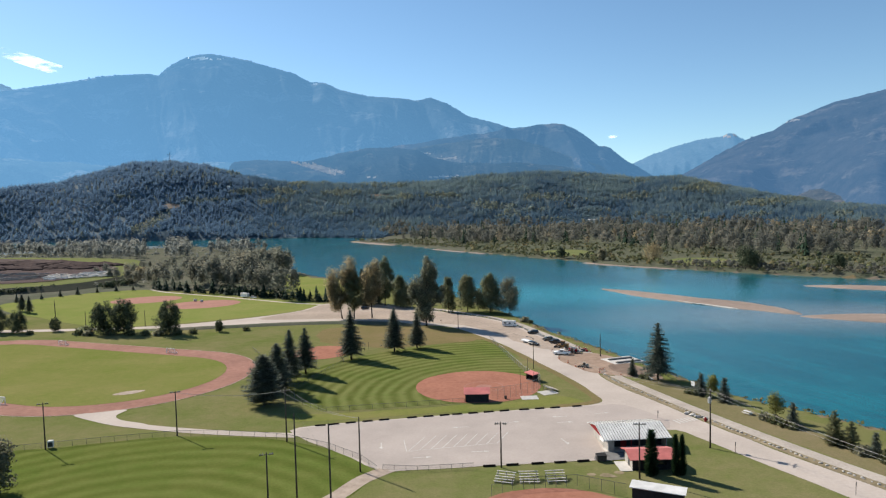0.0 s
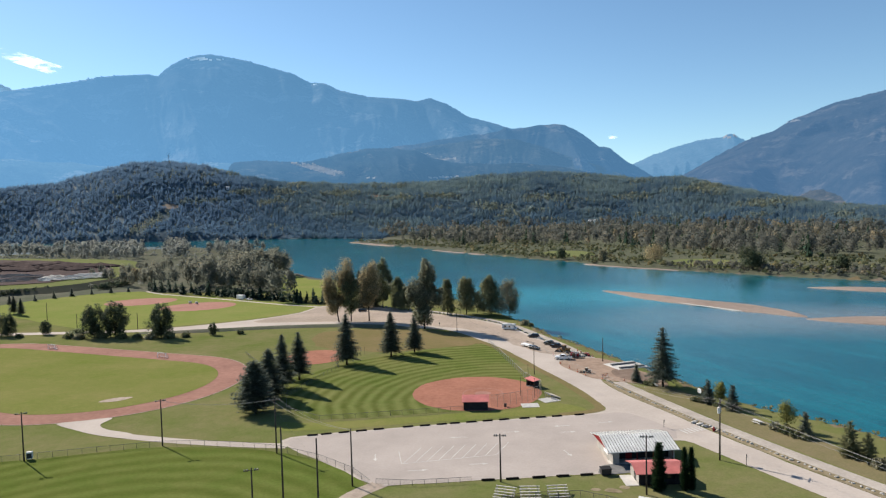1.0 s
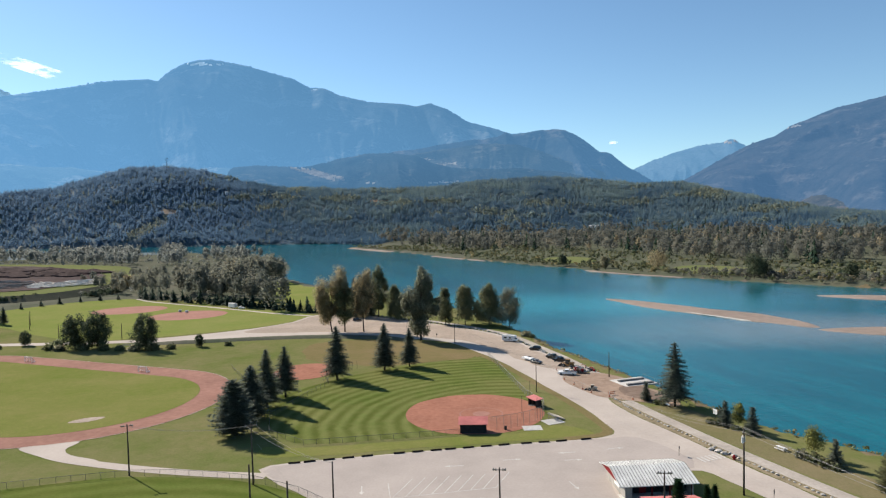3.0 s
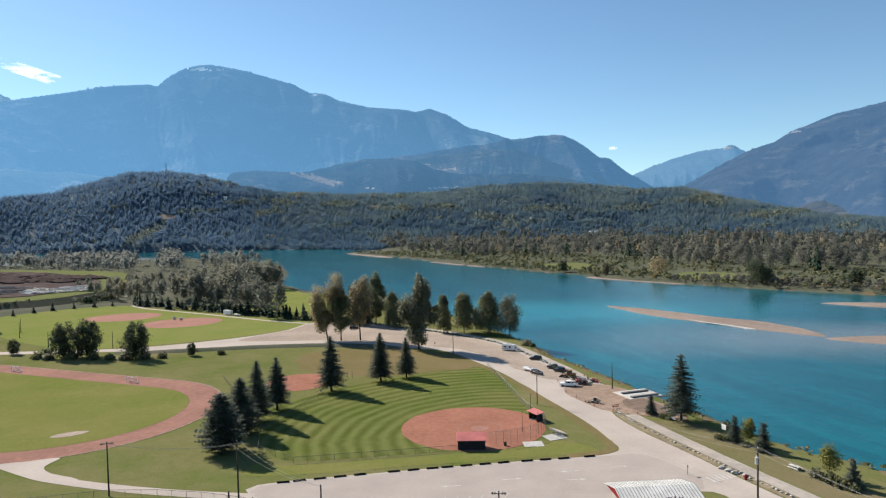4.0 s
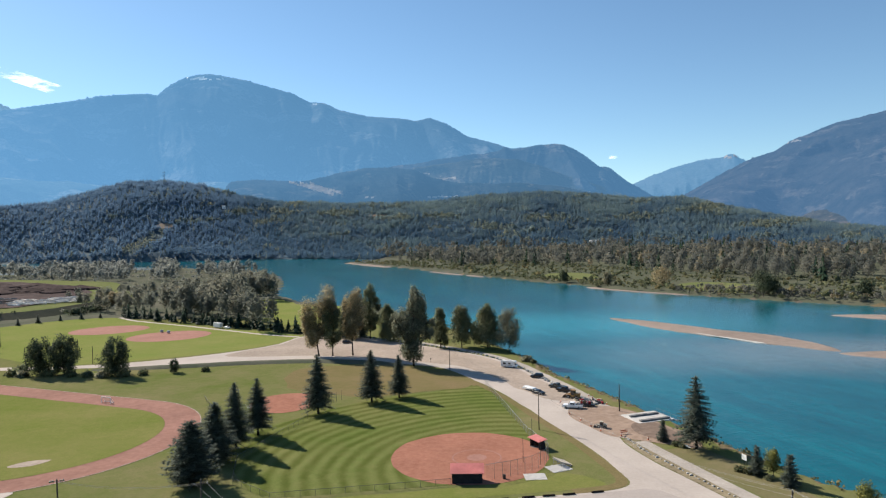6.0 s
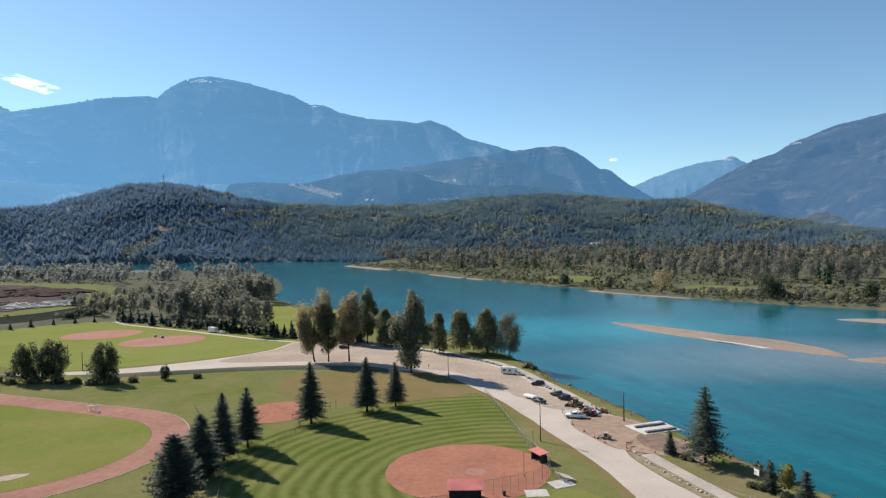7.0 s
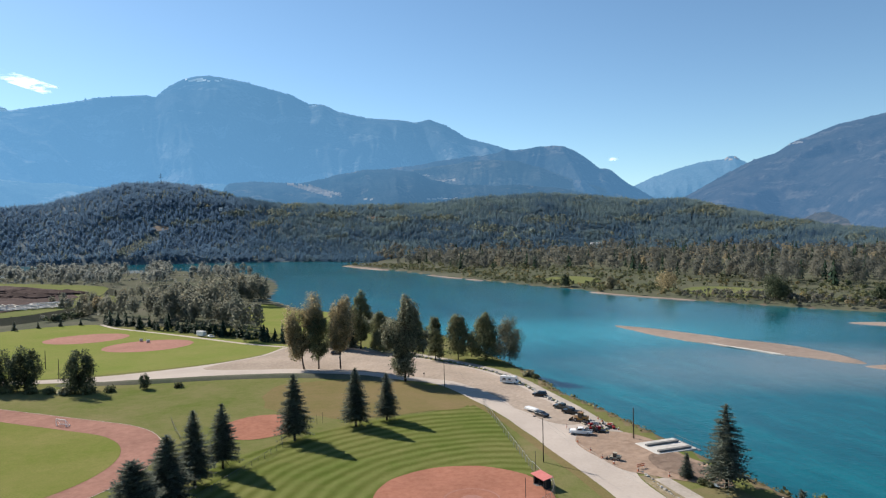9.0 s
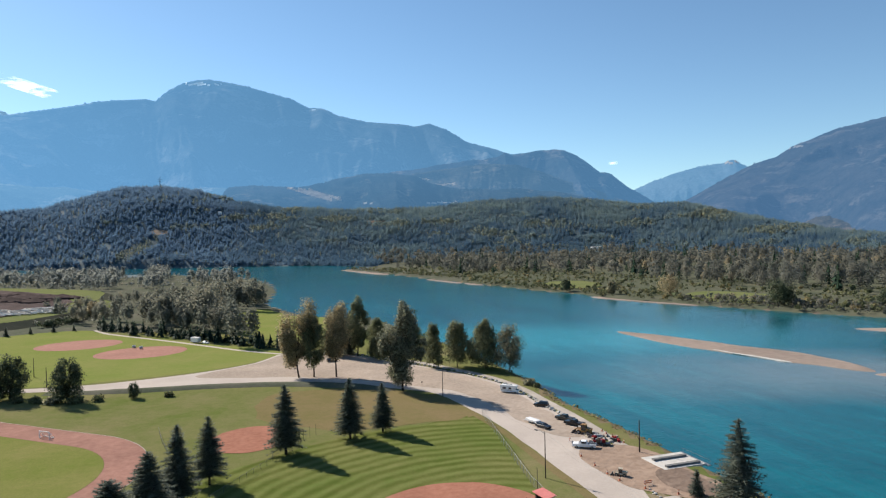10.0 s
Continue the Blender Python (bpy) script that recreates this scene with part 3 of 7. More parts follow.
shoal("sandbar", [(203, 481), (228, 483), (256, 472), (330, 432), (320, 405), (245, 446), (220, 463)], 0.26, "thin sandbar near the far shore")
for pts in ([(84, 707), (100, 680), (128, 648), (156, 619), (151, 616), (122, 645), (95, 676), (78, 705)], [(-110, 1008), (-88, 972), (-58, 925), (-64, 922), (-95, 970), (-116, 1006)], [(-48, 912), (-28, 880), (-34, 878), (-54, 910)]):
    shoal("sandbar", pts, 0.45, "thin pale gravel beach at the water's edge")

strip = shoal("sandbar", [(101, 413), (114, 397), (123, 384), (128.0, 376.6), (126.6, 375.4), (121.4, 382.6), (112, 395.6)], 0.36, "strip of white gravel on the sandbar")
strip.data.materials[0] = M["concrete"]

# ---- far mountains ----


def fractal(u, v, seed, octaves=5, rough=0.55, ridged=False):
    """Smooth value noise summed over octaves, for arrays; ridged gives sharp crests."""
    rnd = np.random.RandomState(seed)
    out, amp, total = np.zeros_like(u), 1.0, 0.0
    for k in range(octaves):
        g = rnd.rand(64, 64)
        a, b = u * 2.0 ** k + rnd.rand() * 60, v * 2.0 ** k + rnd.rand() * 60
        i, j = np.floor(a).astype(int), np.floor(b).astype(int)
        p, q = a - i, b - j
        p, q = p * p * (3 - 2 * p), q * q * (3 - 2 * q)
        i, j, i1, j1 = i % 64, j % 64, (i + 1) % 64, (j + 1) % 64
        w = (g[i, j] * (1 - p) + g[i1, j] * p) * (1 - q) + (g[i, j1] * (1 - p) + g[i1, j1] * p) * q
        out += amp * (1 - np.abs(2 * w - 1) * 2 if ridged else 2 * w - 1)
        total += amp
        amp *= rough
    return out / total


def ridge(name, brg, elev, dist, depth, foot, material, seed, label, rough=0.05, crest_noise=0.12, thick=120.0, scars=(), scar_mat="scar", nb=520, nr=40, spurs=0.45):
    """A mountain: a crest at a distance, whose face falls towards the viewer in branching spurs and gullies."""
    b = np.linspace(brg[0], brg[-1], nb)
    e = np.interp(b, brg, elev)
    rnd = np.random.RandomState(seed)
    jag = np.zeros(nb)
    for k in range(3, 8):
        w = np.interp(np.arange(nb), np.linspace(0, nb, 2 ** k + 1), rnd.randn(2 ** k + 1))
        jag += w * 0.62 ** k
    e = e + jag * crest_noise * 4
    fringe = np.abs(rnd.randn(nb)) * 0.035 * (0.4 + rnd.rand(nb // 20 + 1).repeat(20)[:nb]) * dist * 0.0175
    B, V = np.meshgrid(b, np.linspace(0, 1, nr))
    top = 51 + dist * np.tan(np.radians(np.interp(B, b, e)))
    warp = 0.5 * fractal(B * 0.2, V * 1.5, seed + 20, 3)
    spur = fractal(B * spurs * 0.5 + warp + 0.8 * V, V * 0.9 + warp, seed + 40, 5, 0.52, True)
    rad = dist - depth * (1 - V) * (1 + 0.2 * np.sin(B * 0.55 + seed))
    swell = V * (1 - V) * 4
    Zm = foot + (top - foot) * V ** 0.92 + (top - foot) * rough * 1.3 * spur * swell
    Zm[-1] += fringe
    rad = rad - spur * depth * 0.15 * swell
    Xm, Ym = rad * np.sin(np.radians(B)), rad * np.cos(np.radians(B))
    # back of the crest
    back = [np.stack([(dist + thick) * np.sin(np.radians(b)), (dist + thick) * np.cos(np.radians(b)), np.full(nb, foot)], 1)]
    v = np.concatenate([np.stack([Xm.ravel(), Ym.ravel(), Zm.ravel()], 1)] + back)
    fc = grid_faces(nb, nr + 1)
    idx = np.zeros(len(fc), int)
    Bf = np.concatenate([B, b[None]], 0).ravel()[fc].mean(1)
    Ef = np.degrees(np.arctan2(v[:, 2] - 51, np.hypot(v[:, 0], v[:, 1])))[fc].mean(1)
    for b0, b1, e0, slope, half in scars:
        wob = fractal(Bf * 3.0, Ef * 9.0, seed + 60, 3)
        idx[(Bf > b0) & (Bf < b1) & (np.abs(Ef - e0 - slope * (Bf - b0) - 0.05 * wob) < half * (1 + 0.9 * wob))] = 1
    me = mesh_from(name, v, fc, idx, [material, M[scar_mat]], True)
    return tagged(part_mesh(name, me, None), label, "mountain", kind="structure")


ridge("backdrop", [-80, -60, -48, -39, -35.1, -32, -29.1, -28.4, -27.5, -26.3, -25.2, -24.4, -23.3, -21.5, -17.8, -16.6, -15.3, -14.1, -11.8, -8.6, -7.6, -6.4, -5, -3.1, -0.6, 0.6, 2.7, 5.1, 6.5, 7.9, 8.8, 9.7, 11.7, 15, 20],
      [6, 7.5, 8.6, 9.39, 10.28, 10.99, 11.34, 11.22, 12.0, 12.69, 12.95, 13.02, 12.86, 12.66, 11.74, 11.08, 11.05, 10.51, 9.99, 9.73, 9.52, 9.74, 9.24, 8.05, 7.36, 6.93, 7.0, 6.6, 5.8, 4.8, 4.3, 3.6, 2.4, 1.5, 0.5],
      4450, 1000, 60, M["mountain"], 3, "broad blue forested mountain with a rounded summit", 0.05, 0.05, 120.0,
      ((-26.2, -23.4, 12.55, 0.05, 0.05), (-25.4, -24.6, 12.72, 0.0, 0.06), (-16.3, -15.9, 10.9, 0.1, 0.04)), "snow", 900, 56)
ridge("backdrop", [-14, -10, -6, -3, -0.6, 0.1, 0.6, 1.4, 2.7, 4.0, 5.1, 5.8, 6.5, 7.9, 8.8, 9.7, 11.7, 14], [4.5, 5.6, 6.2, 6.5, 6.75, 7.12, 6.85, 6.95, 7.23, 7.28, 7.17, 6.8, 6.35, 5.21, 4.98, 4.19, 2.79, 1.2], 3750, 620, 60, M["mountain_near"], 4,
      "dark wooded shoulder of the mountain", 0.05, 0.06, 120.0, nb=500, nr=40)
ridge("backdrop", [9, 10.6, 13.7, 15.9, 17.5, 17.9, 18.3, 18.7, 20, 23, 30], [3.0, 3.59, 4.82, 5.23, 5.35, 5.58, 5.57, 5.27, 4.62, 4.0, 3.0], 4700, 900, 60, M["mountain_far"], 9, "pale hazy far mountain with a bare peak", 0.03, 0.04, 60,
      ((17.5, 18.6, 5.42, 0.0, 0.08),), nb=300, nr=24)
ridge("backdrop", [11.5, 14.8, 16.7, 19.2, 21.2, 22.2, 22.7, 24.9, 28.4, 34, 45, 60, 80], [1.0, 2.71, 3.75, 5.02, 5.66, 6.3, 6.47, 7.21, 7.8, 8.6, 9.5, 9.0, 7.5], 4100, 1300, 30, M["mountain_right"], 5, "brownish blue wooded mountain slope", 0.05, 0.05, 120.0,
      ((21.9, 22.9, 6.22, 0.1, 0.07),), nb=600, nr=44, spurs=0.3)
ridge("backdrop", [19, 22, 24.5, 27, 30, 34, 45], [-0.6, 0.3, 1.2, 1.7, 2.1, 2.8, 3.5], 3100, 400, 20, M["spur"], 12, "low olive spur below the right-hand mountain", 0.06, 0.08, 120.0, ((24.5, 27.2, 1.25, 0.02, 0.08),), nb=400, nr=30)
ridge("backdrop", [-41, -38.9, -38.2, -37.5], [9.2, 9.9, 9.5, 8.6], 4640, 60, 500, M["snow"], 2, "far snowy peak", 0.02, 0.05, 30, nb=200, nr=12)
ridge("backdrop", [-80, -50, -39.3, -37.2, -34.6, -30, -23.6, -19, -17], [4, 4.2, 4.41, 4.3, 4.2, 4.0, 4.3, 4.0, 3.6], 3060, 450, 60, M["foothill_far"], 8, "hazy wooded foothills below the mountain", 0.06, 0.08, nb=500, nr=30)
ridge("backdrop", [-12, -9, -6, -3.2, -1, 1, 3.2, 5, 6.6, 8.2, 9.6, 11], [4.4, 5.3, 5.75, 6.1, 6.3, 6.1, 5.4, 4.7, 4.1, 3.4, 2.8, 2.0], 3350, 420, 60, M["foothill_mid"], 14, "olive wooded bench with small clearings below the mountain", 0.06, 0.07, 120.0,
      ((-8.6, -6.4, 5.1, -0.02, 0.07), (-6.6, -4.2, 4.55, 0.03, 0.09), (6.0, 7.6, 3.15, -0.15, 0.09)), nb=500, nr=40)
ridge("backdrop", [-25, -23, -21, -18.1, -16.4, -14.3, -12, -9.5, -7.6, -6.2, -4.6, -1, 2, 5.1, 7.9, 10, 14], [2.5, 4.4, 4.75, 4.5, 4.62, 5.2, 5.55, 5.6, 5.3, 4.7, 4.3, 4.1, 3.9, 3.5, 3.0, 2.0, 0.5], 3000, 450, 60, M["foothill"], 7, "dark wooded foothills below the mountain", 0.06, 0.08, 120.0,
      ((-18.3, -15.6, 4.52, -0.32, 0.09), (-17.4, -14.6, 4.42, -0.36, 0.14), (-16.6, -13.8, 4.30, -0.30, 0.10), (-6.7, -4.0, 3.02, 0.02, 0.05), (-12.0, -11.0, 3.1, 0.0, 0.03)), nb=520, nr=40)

# ---- paved and mown ground ----
road = tagged(patch("road", [(72, 92), (54.9, 122.8), (43, 144), (38, 152), (30, 150.5), (20.5, 150), (20, 136), (18, 132.7), (11, 131.5), (-5.8, 128.5), (-18, 126.3), (-25.8, 125.8),
                             (-36.4, 135.8), (-47.9, 144.6), (-50.3, 151.8), (-28, 159), (-0.1, 166.6), (14.5, 169.9), (22, 172.5), (25, 176.5), (23.5, 184.3), (17.5, 204), (9.7, 224.1),
                             (0.2, 248.7), (-11.5, 272.9), (-25.2, 294.7), (-42.3, 304), (-57.8, 311), (-84.3, 314), (-111.5, 310), (-136.6, 303), (-172, 297), (-230, 290), (-330, 283),
                             (-330, 289), (-230, 297), (-172, 305), (-133, 330), (-114, 356), (-108, 383), (-75, 377), (-50, 357), (-25, 337), (-6, 316), (3, 300), (10, 281), (16, 266), (24, 241),
                             (29, 226), (28, 207), (30.8, 193.5), (39.6, 173), (46.6, 157), (54.6, 140), (64.5, 122), (82, 92)], 0.05, M["road"], 3, None, 0.5),
              "pale sun-bleached road widening into a parking area", "road", kind="structure")
lot = tagged(patch("pavement", [(37, 153.5), (20, 151), (19.5, 136), (11, 132), (-5.8, 129), (-18, 126.8), (-25.4, 126.4), (-36, 136.4), (-47.4, 145), (-49.6, 151.2), (-28, 158.3), (-0.1, 165.9),
                                (14.5, 169), (24, 172), (30, 172), (36, 163)], 0.07, M["asphalt"], 2), "worn grey asphalt parking lot with faded white markings", "parking lot", kind="structure")
tagged(patch("pavement", [(-20, 300), (-40, 309), (-58, 318), (-84, 324), (-110, 322), (-128, 326), (-112, 356), (-106, 381), (-75, 375), (-50, 355), (-25, 335), (-7, 314), (2, 298), (9, 279), (15, 264), (21, 246),
                         (12, 246), (3, 262), (-8, 284)], 0.075, M["gravel"], 3, None, 1.2), "tan gravel parking strip beside the river", "gravel", kind="structure")
tagged(patch("ground", [(17, 229), (21, 240), (26, 238), (30, 237), (33, 235), (37, 229), (41.5, 219), (45.0, 211), (47.0, 203), (45, 198.5), (39, 200.5), (30, 205), (24.5, 210), (20, 220)], 0.09, M["dirt"], 4, None, 1.0), "bare brown earth of a construction site", "dirt", kind="structure")
tagged(patch("ground", [(33.5, 219), (38, 220.5), (41.5, 216), (44.5, 209), (45.5, 203.5), (41, 203), (36, 206.5), (33, 212)], 0.13, M["dirt_dark"], 4, None, 0.8), "dark brown earth beside the boat ramp", "bare earth", kind="structure")
tagged(ribbon("verge", [(12.8, 170.8), (20.8, 173.6), (23.4, 177), (22.2, 184), (16.2, 203.5), (8.4, 223.6), (-1.1, 248.2), (-12.8, 272.4), (-26.4, 294)], 2.4, 0.045, M["dry"]), "dry worn grass fringe along the road", "verge", kind="structure")
tagged(ribbon("verge", [(73, 109.5), (66, 123), (57.4, 139.5), (50, 154.5), (42.2, 172), (33.6, 191.5), (29.8, 205)], 3.4, 0.06, M["dirt_verge"]), "strip of bare tan earth beside the road", "verge", kind="structure")
tagged(ribbon("lawn", [(83, 112), (75, 126), (67.5, 141), (60.5, 155), (53.5, 170), (45.5, 188), (41, 199)], 9.5, 0.03, M["lawn_dry"]), "dry olive lawn between the path and the river bank", "lawn", kind="structure")
ribbon_path = tagged(ribbon("pavement", [(76, 111.5), (68, 124.5), (60.6, 138.2), (53.6, 152.5), (46.4, 168.5), (37.8, 189.5), (32.5, 203.5)], 3.4, 0.085, M["path"]), "grey riverside walking path", "path", kind="structure")
tagged(ribbon("pavement", [(33, 226), (27.5, 241), (20.8, 262), (12, 285), (5, 303), (-6, 322), (-25, 343), (-48, 363)], 3.0, 0.085, M["path"]), "grey riverside walking path behind boulders", "path", kind="structure")
tagged(ribbon("pavement", [(-272, 478), (-253.4, 461.5), (-236.9, 451.3), (-213.6, 438), (-191.9, 425.7), (-158.4, 405.2), (-134.1, 390.5), (-110.5, 380)], 2.6, 0.06, M["road"]), "pale gravel path along the edge of the far field", "path", kind="structure")
tagged(ribbon("pavement", [(-49, 146), (-62, 146.8), (-76, 148.6), (-88, 151), (-92, 152.1)], 3.0, 0.06, M["road"]), "pale footpath from the parking lot to the track", "path", kind="structure")
tagged(patch("pavement", [(-114, 160.2), (-109, 163), (-102.5, 165.6), (-102.2, 160.2), (-98.2, 156.4), (-90, 153.4), (-88, 149.8), (-97, 151.8), (-105, 155.2)], 0.065, M["road"], 4), "pale worn apron beside the running track", "path", kind="structure")
tagged(ribbon("pavement", [(-23.5, 127), (-28, 121), (-31, 113.5), (-36, 104), (-42, 90)], 3.6, 0.055, M["gravel"]), "trodden dirt footpath", "path", kind="structure")
tagged(patch("lawn", [(-47, 165.5), (-24, 170.6), (-6, 174.5), (6, 178), (9.5, 184), (9.6, 197), (5, 208), (-7.6, 265), (-24, 256), (-40, 247), (-50, 237), (-62, 220), (-70, 208), (-66, 190), (-58, 175)], 0.03, M["field"], 4, None, 0.6),
       "striped mown green outfield grass", "lawn", kind="structure")
tagged(patch("lawn", [(-53, 156), (-28, 161.5), (-0.1, 168.6), (14, 172), (20, 174.5), (15, 180), (9, 181), (0, 175.4), (-12, 171.5), (-24, 168.2), (-47, 162.8), (-56, 163)], 0.032, M["oval"], 4, None, 1.4), "greener strip of lawn between fence and parking lot", "lawn", kind="structure")
tagged(patch("lawn", [(-120, 130), (-101.4, 136.3), (-90.5, 140.6), (-77.5, 144.6), (-58.7, 144.2), (-50.2, 142.3), (-39.6, 137.5), (-30.4, 130.3), (-26.6, 124), (-28, 115), (-34, 100), (-45, 70), (-130, 70), (-135, 110)], 0.03, M["field_low"], 4),
       "striped mown green playing field", "lawn", kind="structure")
tagged(patch("lawn", [(-330, 400), (-312, 456), (-282, 478), (-256, 464), (-171, 418), (-111, 385), (-115, 357), (-134, 333), (-174, 308), (-205, 306), (-262, 340), (-300, 365)], 0.03, M["field_far"], 4, None, 1.0),
       "bright green ball field lawn", "lawn", kind="structure")
tagged(patch("lawn", [(-76, 262), (-60, 252), (-44, 249), (-25, 257), (-10, 266), (-22, 290), (-45, 301), (-66, 302), (-84, 290)], 0.035, M["dry"], 4, None, 3.0), "sun-dried brownish lawn", "lawn", kind="structure")


tagged(patch("lawn", [(165, 640), (196, 618), (226, 640), (232, 690), (205, 725), (172, 700)], 0.35, M["meadow_green"], 4, None, 14.0), "bright green meadow on the far shore", "meadow", kind="structure")
tagged(patch("lawn", [(48, 830), (90, 800), (112, 840), (100, 890), (60, 905)], 0.35, M["meadow_green"], 4, None, 14.0), "bright green meadow on the far shore", "meadow", kind="structure")
tagged(patch("lawn", [(-205, 610), (-170, 560), (-130, 535), (-112, 470), (-120, 425), (-142, 440), (-165, 480), (-195, 520), (-212, 570)], 0.3, M["field_far"], 4, None, 5.0), "bright green grass on the river point", "meadow", kind="structure")


tagged(patch("pavement", [(17.5, 132.2), (23.6, 133.4), (26.5, 134.6), (26.0, 138.4), (20.2, 137.6), (18, 136)], 0.08, M["concrete_dark"], 3), "grey concrete forecourt of the clubhouse", "pavement", kind="structure")
for pts in ([(-115.6, 180.2), (-113.4, 184.4), (-108.4, 185.6), (-110.8, 181)], [(-147, 158), (-139, 157.4), (-137, 160), (-145, 161)]):
    tagged(patch("ground", pts, 0.085, M["gravel"], 5, None, 1.0), "bare worn earth patch in the lawn", "dirt", kind="structure")

for pts in ([(17.0, 124.6), (18.6, 123.9), (20.4, 124.3), (19.6, 125.6), (18.0, 125.9)], [(20.4, 126.4), (22.0, 126.0), (22.6, 127.2), (21.2, 127.6)], [(14.6, 125.0), (15.8, 124.5), (16.4, 125.4), (15.2, 125.8)]):
    tagged(patch("ground", pts, 0.05, M["dirt_verge"], 5, None, 1.2), "scuffed bare earth in the lawn beside the hut", "dirt", kind="structure")


def infield(x, y, r, squash=1.0, turn=0.0, label="round red dirt softball infield", mat="red_dirt"):
    return tagged(disc("infield", x, y, r, 0.06, M[mat], None, squash, turn), label, "infield", kind="structure")


infield(-9.0, 191.5, 18.3)
tagged(disc("mound", -7.2, 190.4, 2.3, 0.075, M["red_dirt_far"], None, 1.0, 0.0, 0.2), "raked paler circle in the middle of the infield", "mound", kind="structure")
ring = [(-7.2 + 5.6 * math.cos(k * math.tau / 24), 190.4 + 5.6 * math.sin(k * math.tau / 24)) for k in range(24)]
tagged(ribbon("line_marking", ring, 0.35, 0.072, M["red_dirt_far"], None, 3, True), "worn circle raked into the red dirt", "marking", kind="structure")
infield(-70, 240.5, 11.0, 1.15, 0.0, "red dirt infield beside the spruces")
infield(-187, 387.5, 22.0, 0.92, 0.5, "pale red dirt infield on the far field", "red_dirt_far")
infield(-239, 414, 22.0, 0.92, 0.5, "pale red dirt infield on the far field", "red_dirt_far")
infield(8, 101, 17.5, 1.0, 0.0, "red dirt infield behind a dugout")

# running track: two straights joined by half circles
TC, TU, TN = Vector((-126.2, 200.9)), Vector((-0.956, 0.294)), Vector((0.294, 0.956))


def oval(r, extra=0.0, length=86.0):
    pts = []
    for k in range(33):
        a = -math.pi / 2 + math.pi * k / 32
        pts.append(TC - TU * (r * math.cos(a)) + TN * (r * math.sin(a) + extra * max(0.0, math.sin(a))))
    for k in range(33):
        a = math.pi / 2 - math.pi * k / 32
        pts.append(TC + TU * (length + r * math.cos(a)) + TN * (r * math.sin(a) + extra * max(0.0, math.sin(a))))
    return [tuple(p) for p in pts]


track = tagged(patch("track", oval(41.9, 1.6), 0.045, M["track"], 0), "red cinder running track", "running track", kind="structure")
tagged(patch("lawn", oval(33.0), 0.06, M["oval"], 0), "green lawn inside the running track", "lawn", kind="structure")
ribbon("kerb", oval(33.05), 0.16, 0.075, M["dry"], track, 1, True)
ribbon("kerb", oval(41.95, 1.6), 0.2, 0.07, M["path"], track, 1, True)

# painted markings on the lot
def arrow(x, y, turn, size=1.0):
    c, s = math.cos(turn), math.sin(turn)
    bm = bmesh.new()
    pts = [(-2.2, -0.13), (0.9, -0.13), (0.9, -0.55), (2.2, 0), (0.9, 0.55), (0.9, 0.13), (-2.2, 0.13)]
    bm.faces.new([bm.verts.new((x + size * (a * c - b * s), y + size * (a * s + b * c), G(x, y + size * (a * s + b * c)) + 0.085)) for a, b in pts])
    part("arrow_marking", bm, M["paint"], lot)


def stripe(x0, y0, x1, y1, w=0.16):
    ribbon("line_marking", [(x0, y0), (x1, y1)], w, 0.085, M["paint"], lot, 1)


for x, y, a in ((-27.9, 139.6, -1.37), (-11.4, 152.8, 3.3), (-6.1, 136.8, 0.15), (0.6, 156.9, 0.2), (13.4, 157.2, 0.15), (12.4, 161.6, 3.35), (23.1, 164.6, 0.3), (12.2, 143.6, -1.2), (-18, 133, 0.2)):
    arrow(x, y, a, 0.9)
stripe(-23.5, 143.3, -21.8, 136.3)
stripe(-21.8, 136.3, -2.6, 142.1)
for k in range(9):
    t = k / 8
    stripe(-21.5 + 18.9 * t, 136.4 + 5.7 * t, -19.0 + 18.9 * t, 145.8 + 4.0 * t)
for k in range(6):
    ribbon("crossing_stripe", [(40.2 + k * 0.95, 156.8 + k * 0.55), (39.1 + k * 0.95, 159.4 + k * 0.55)], 0.5, 0.085, M["paint"], road, 1)

# ---- trees ----


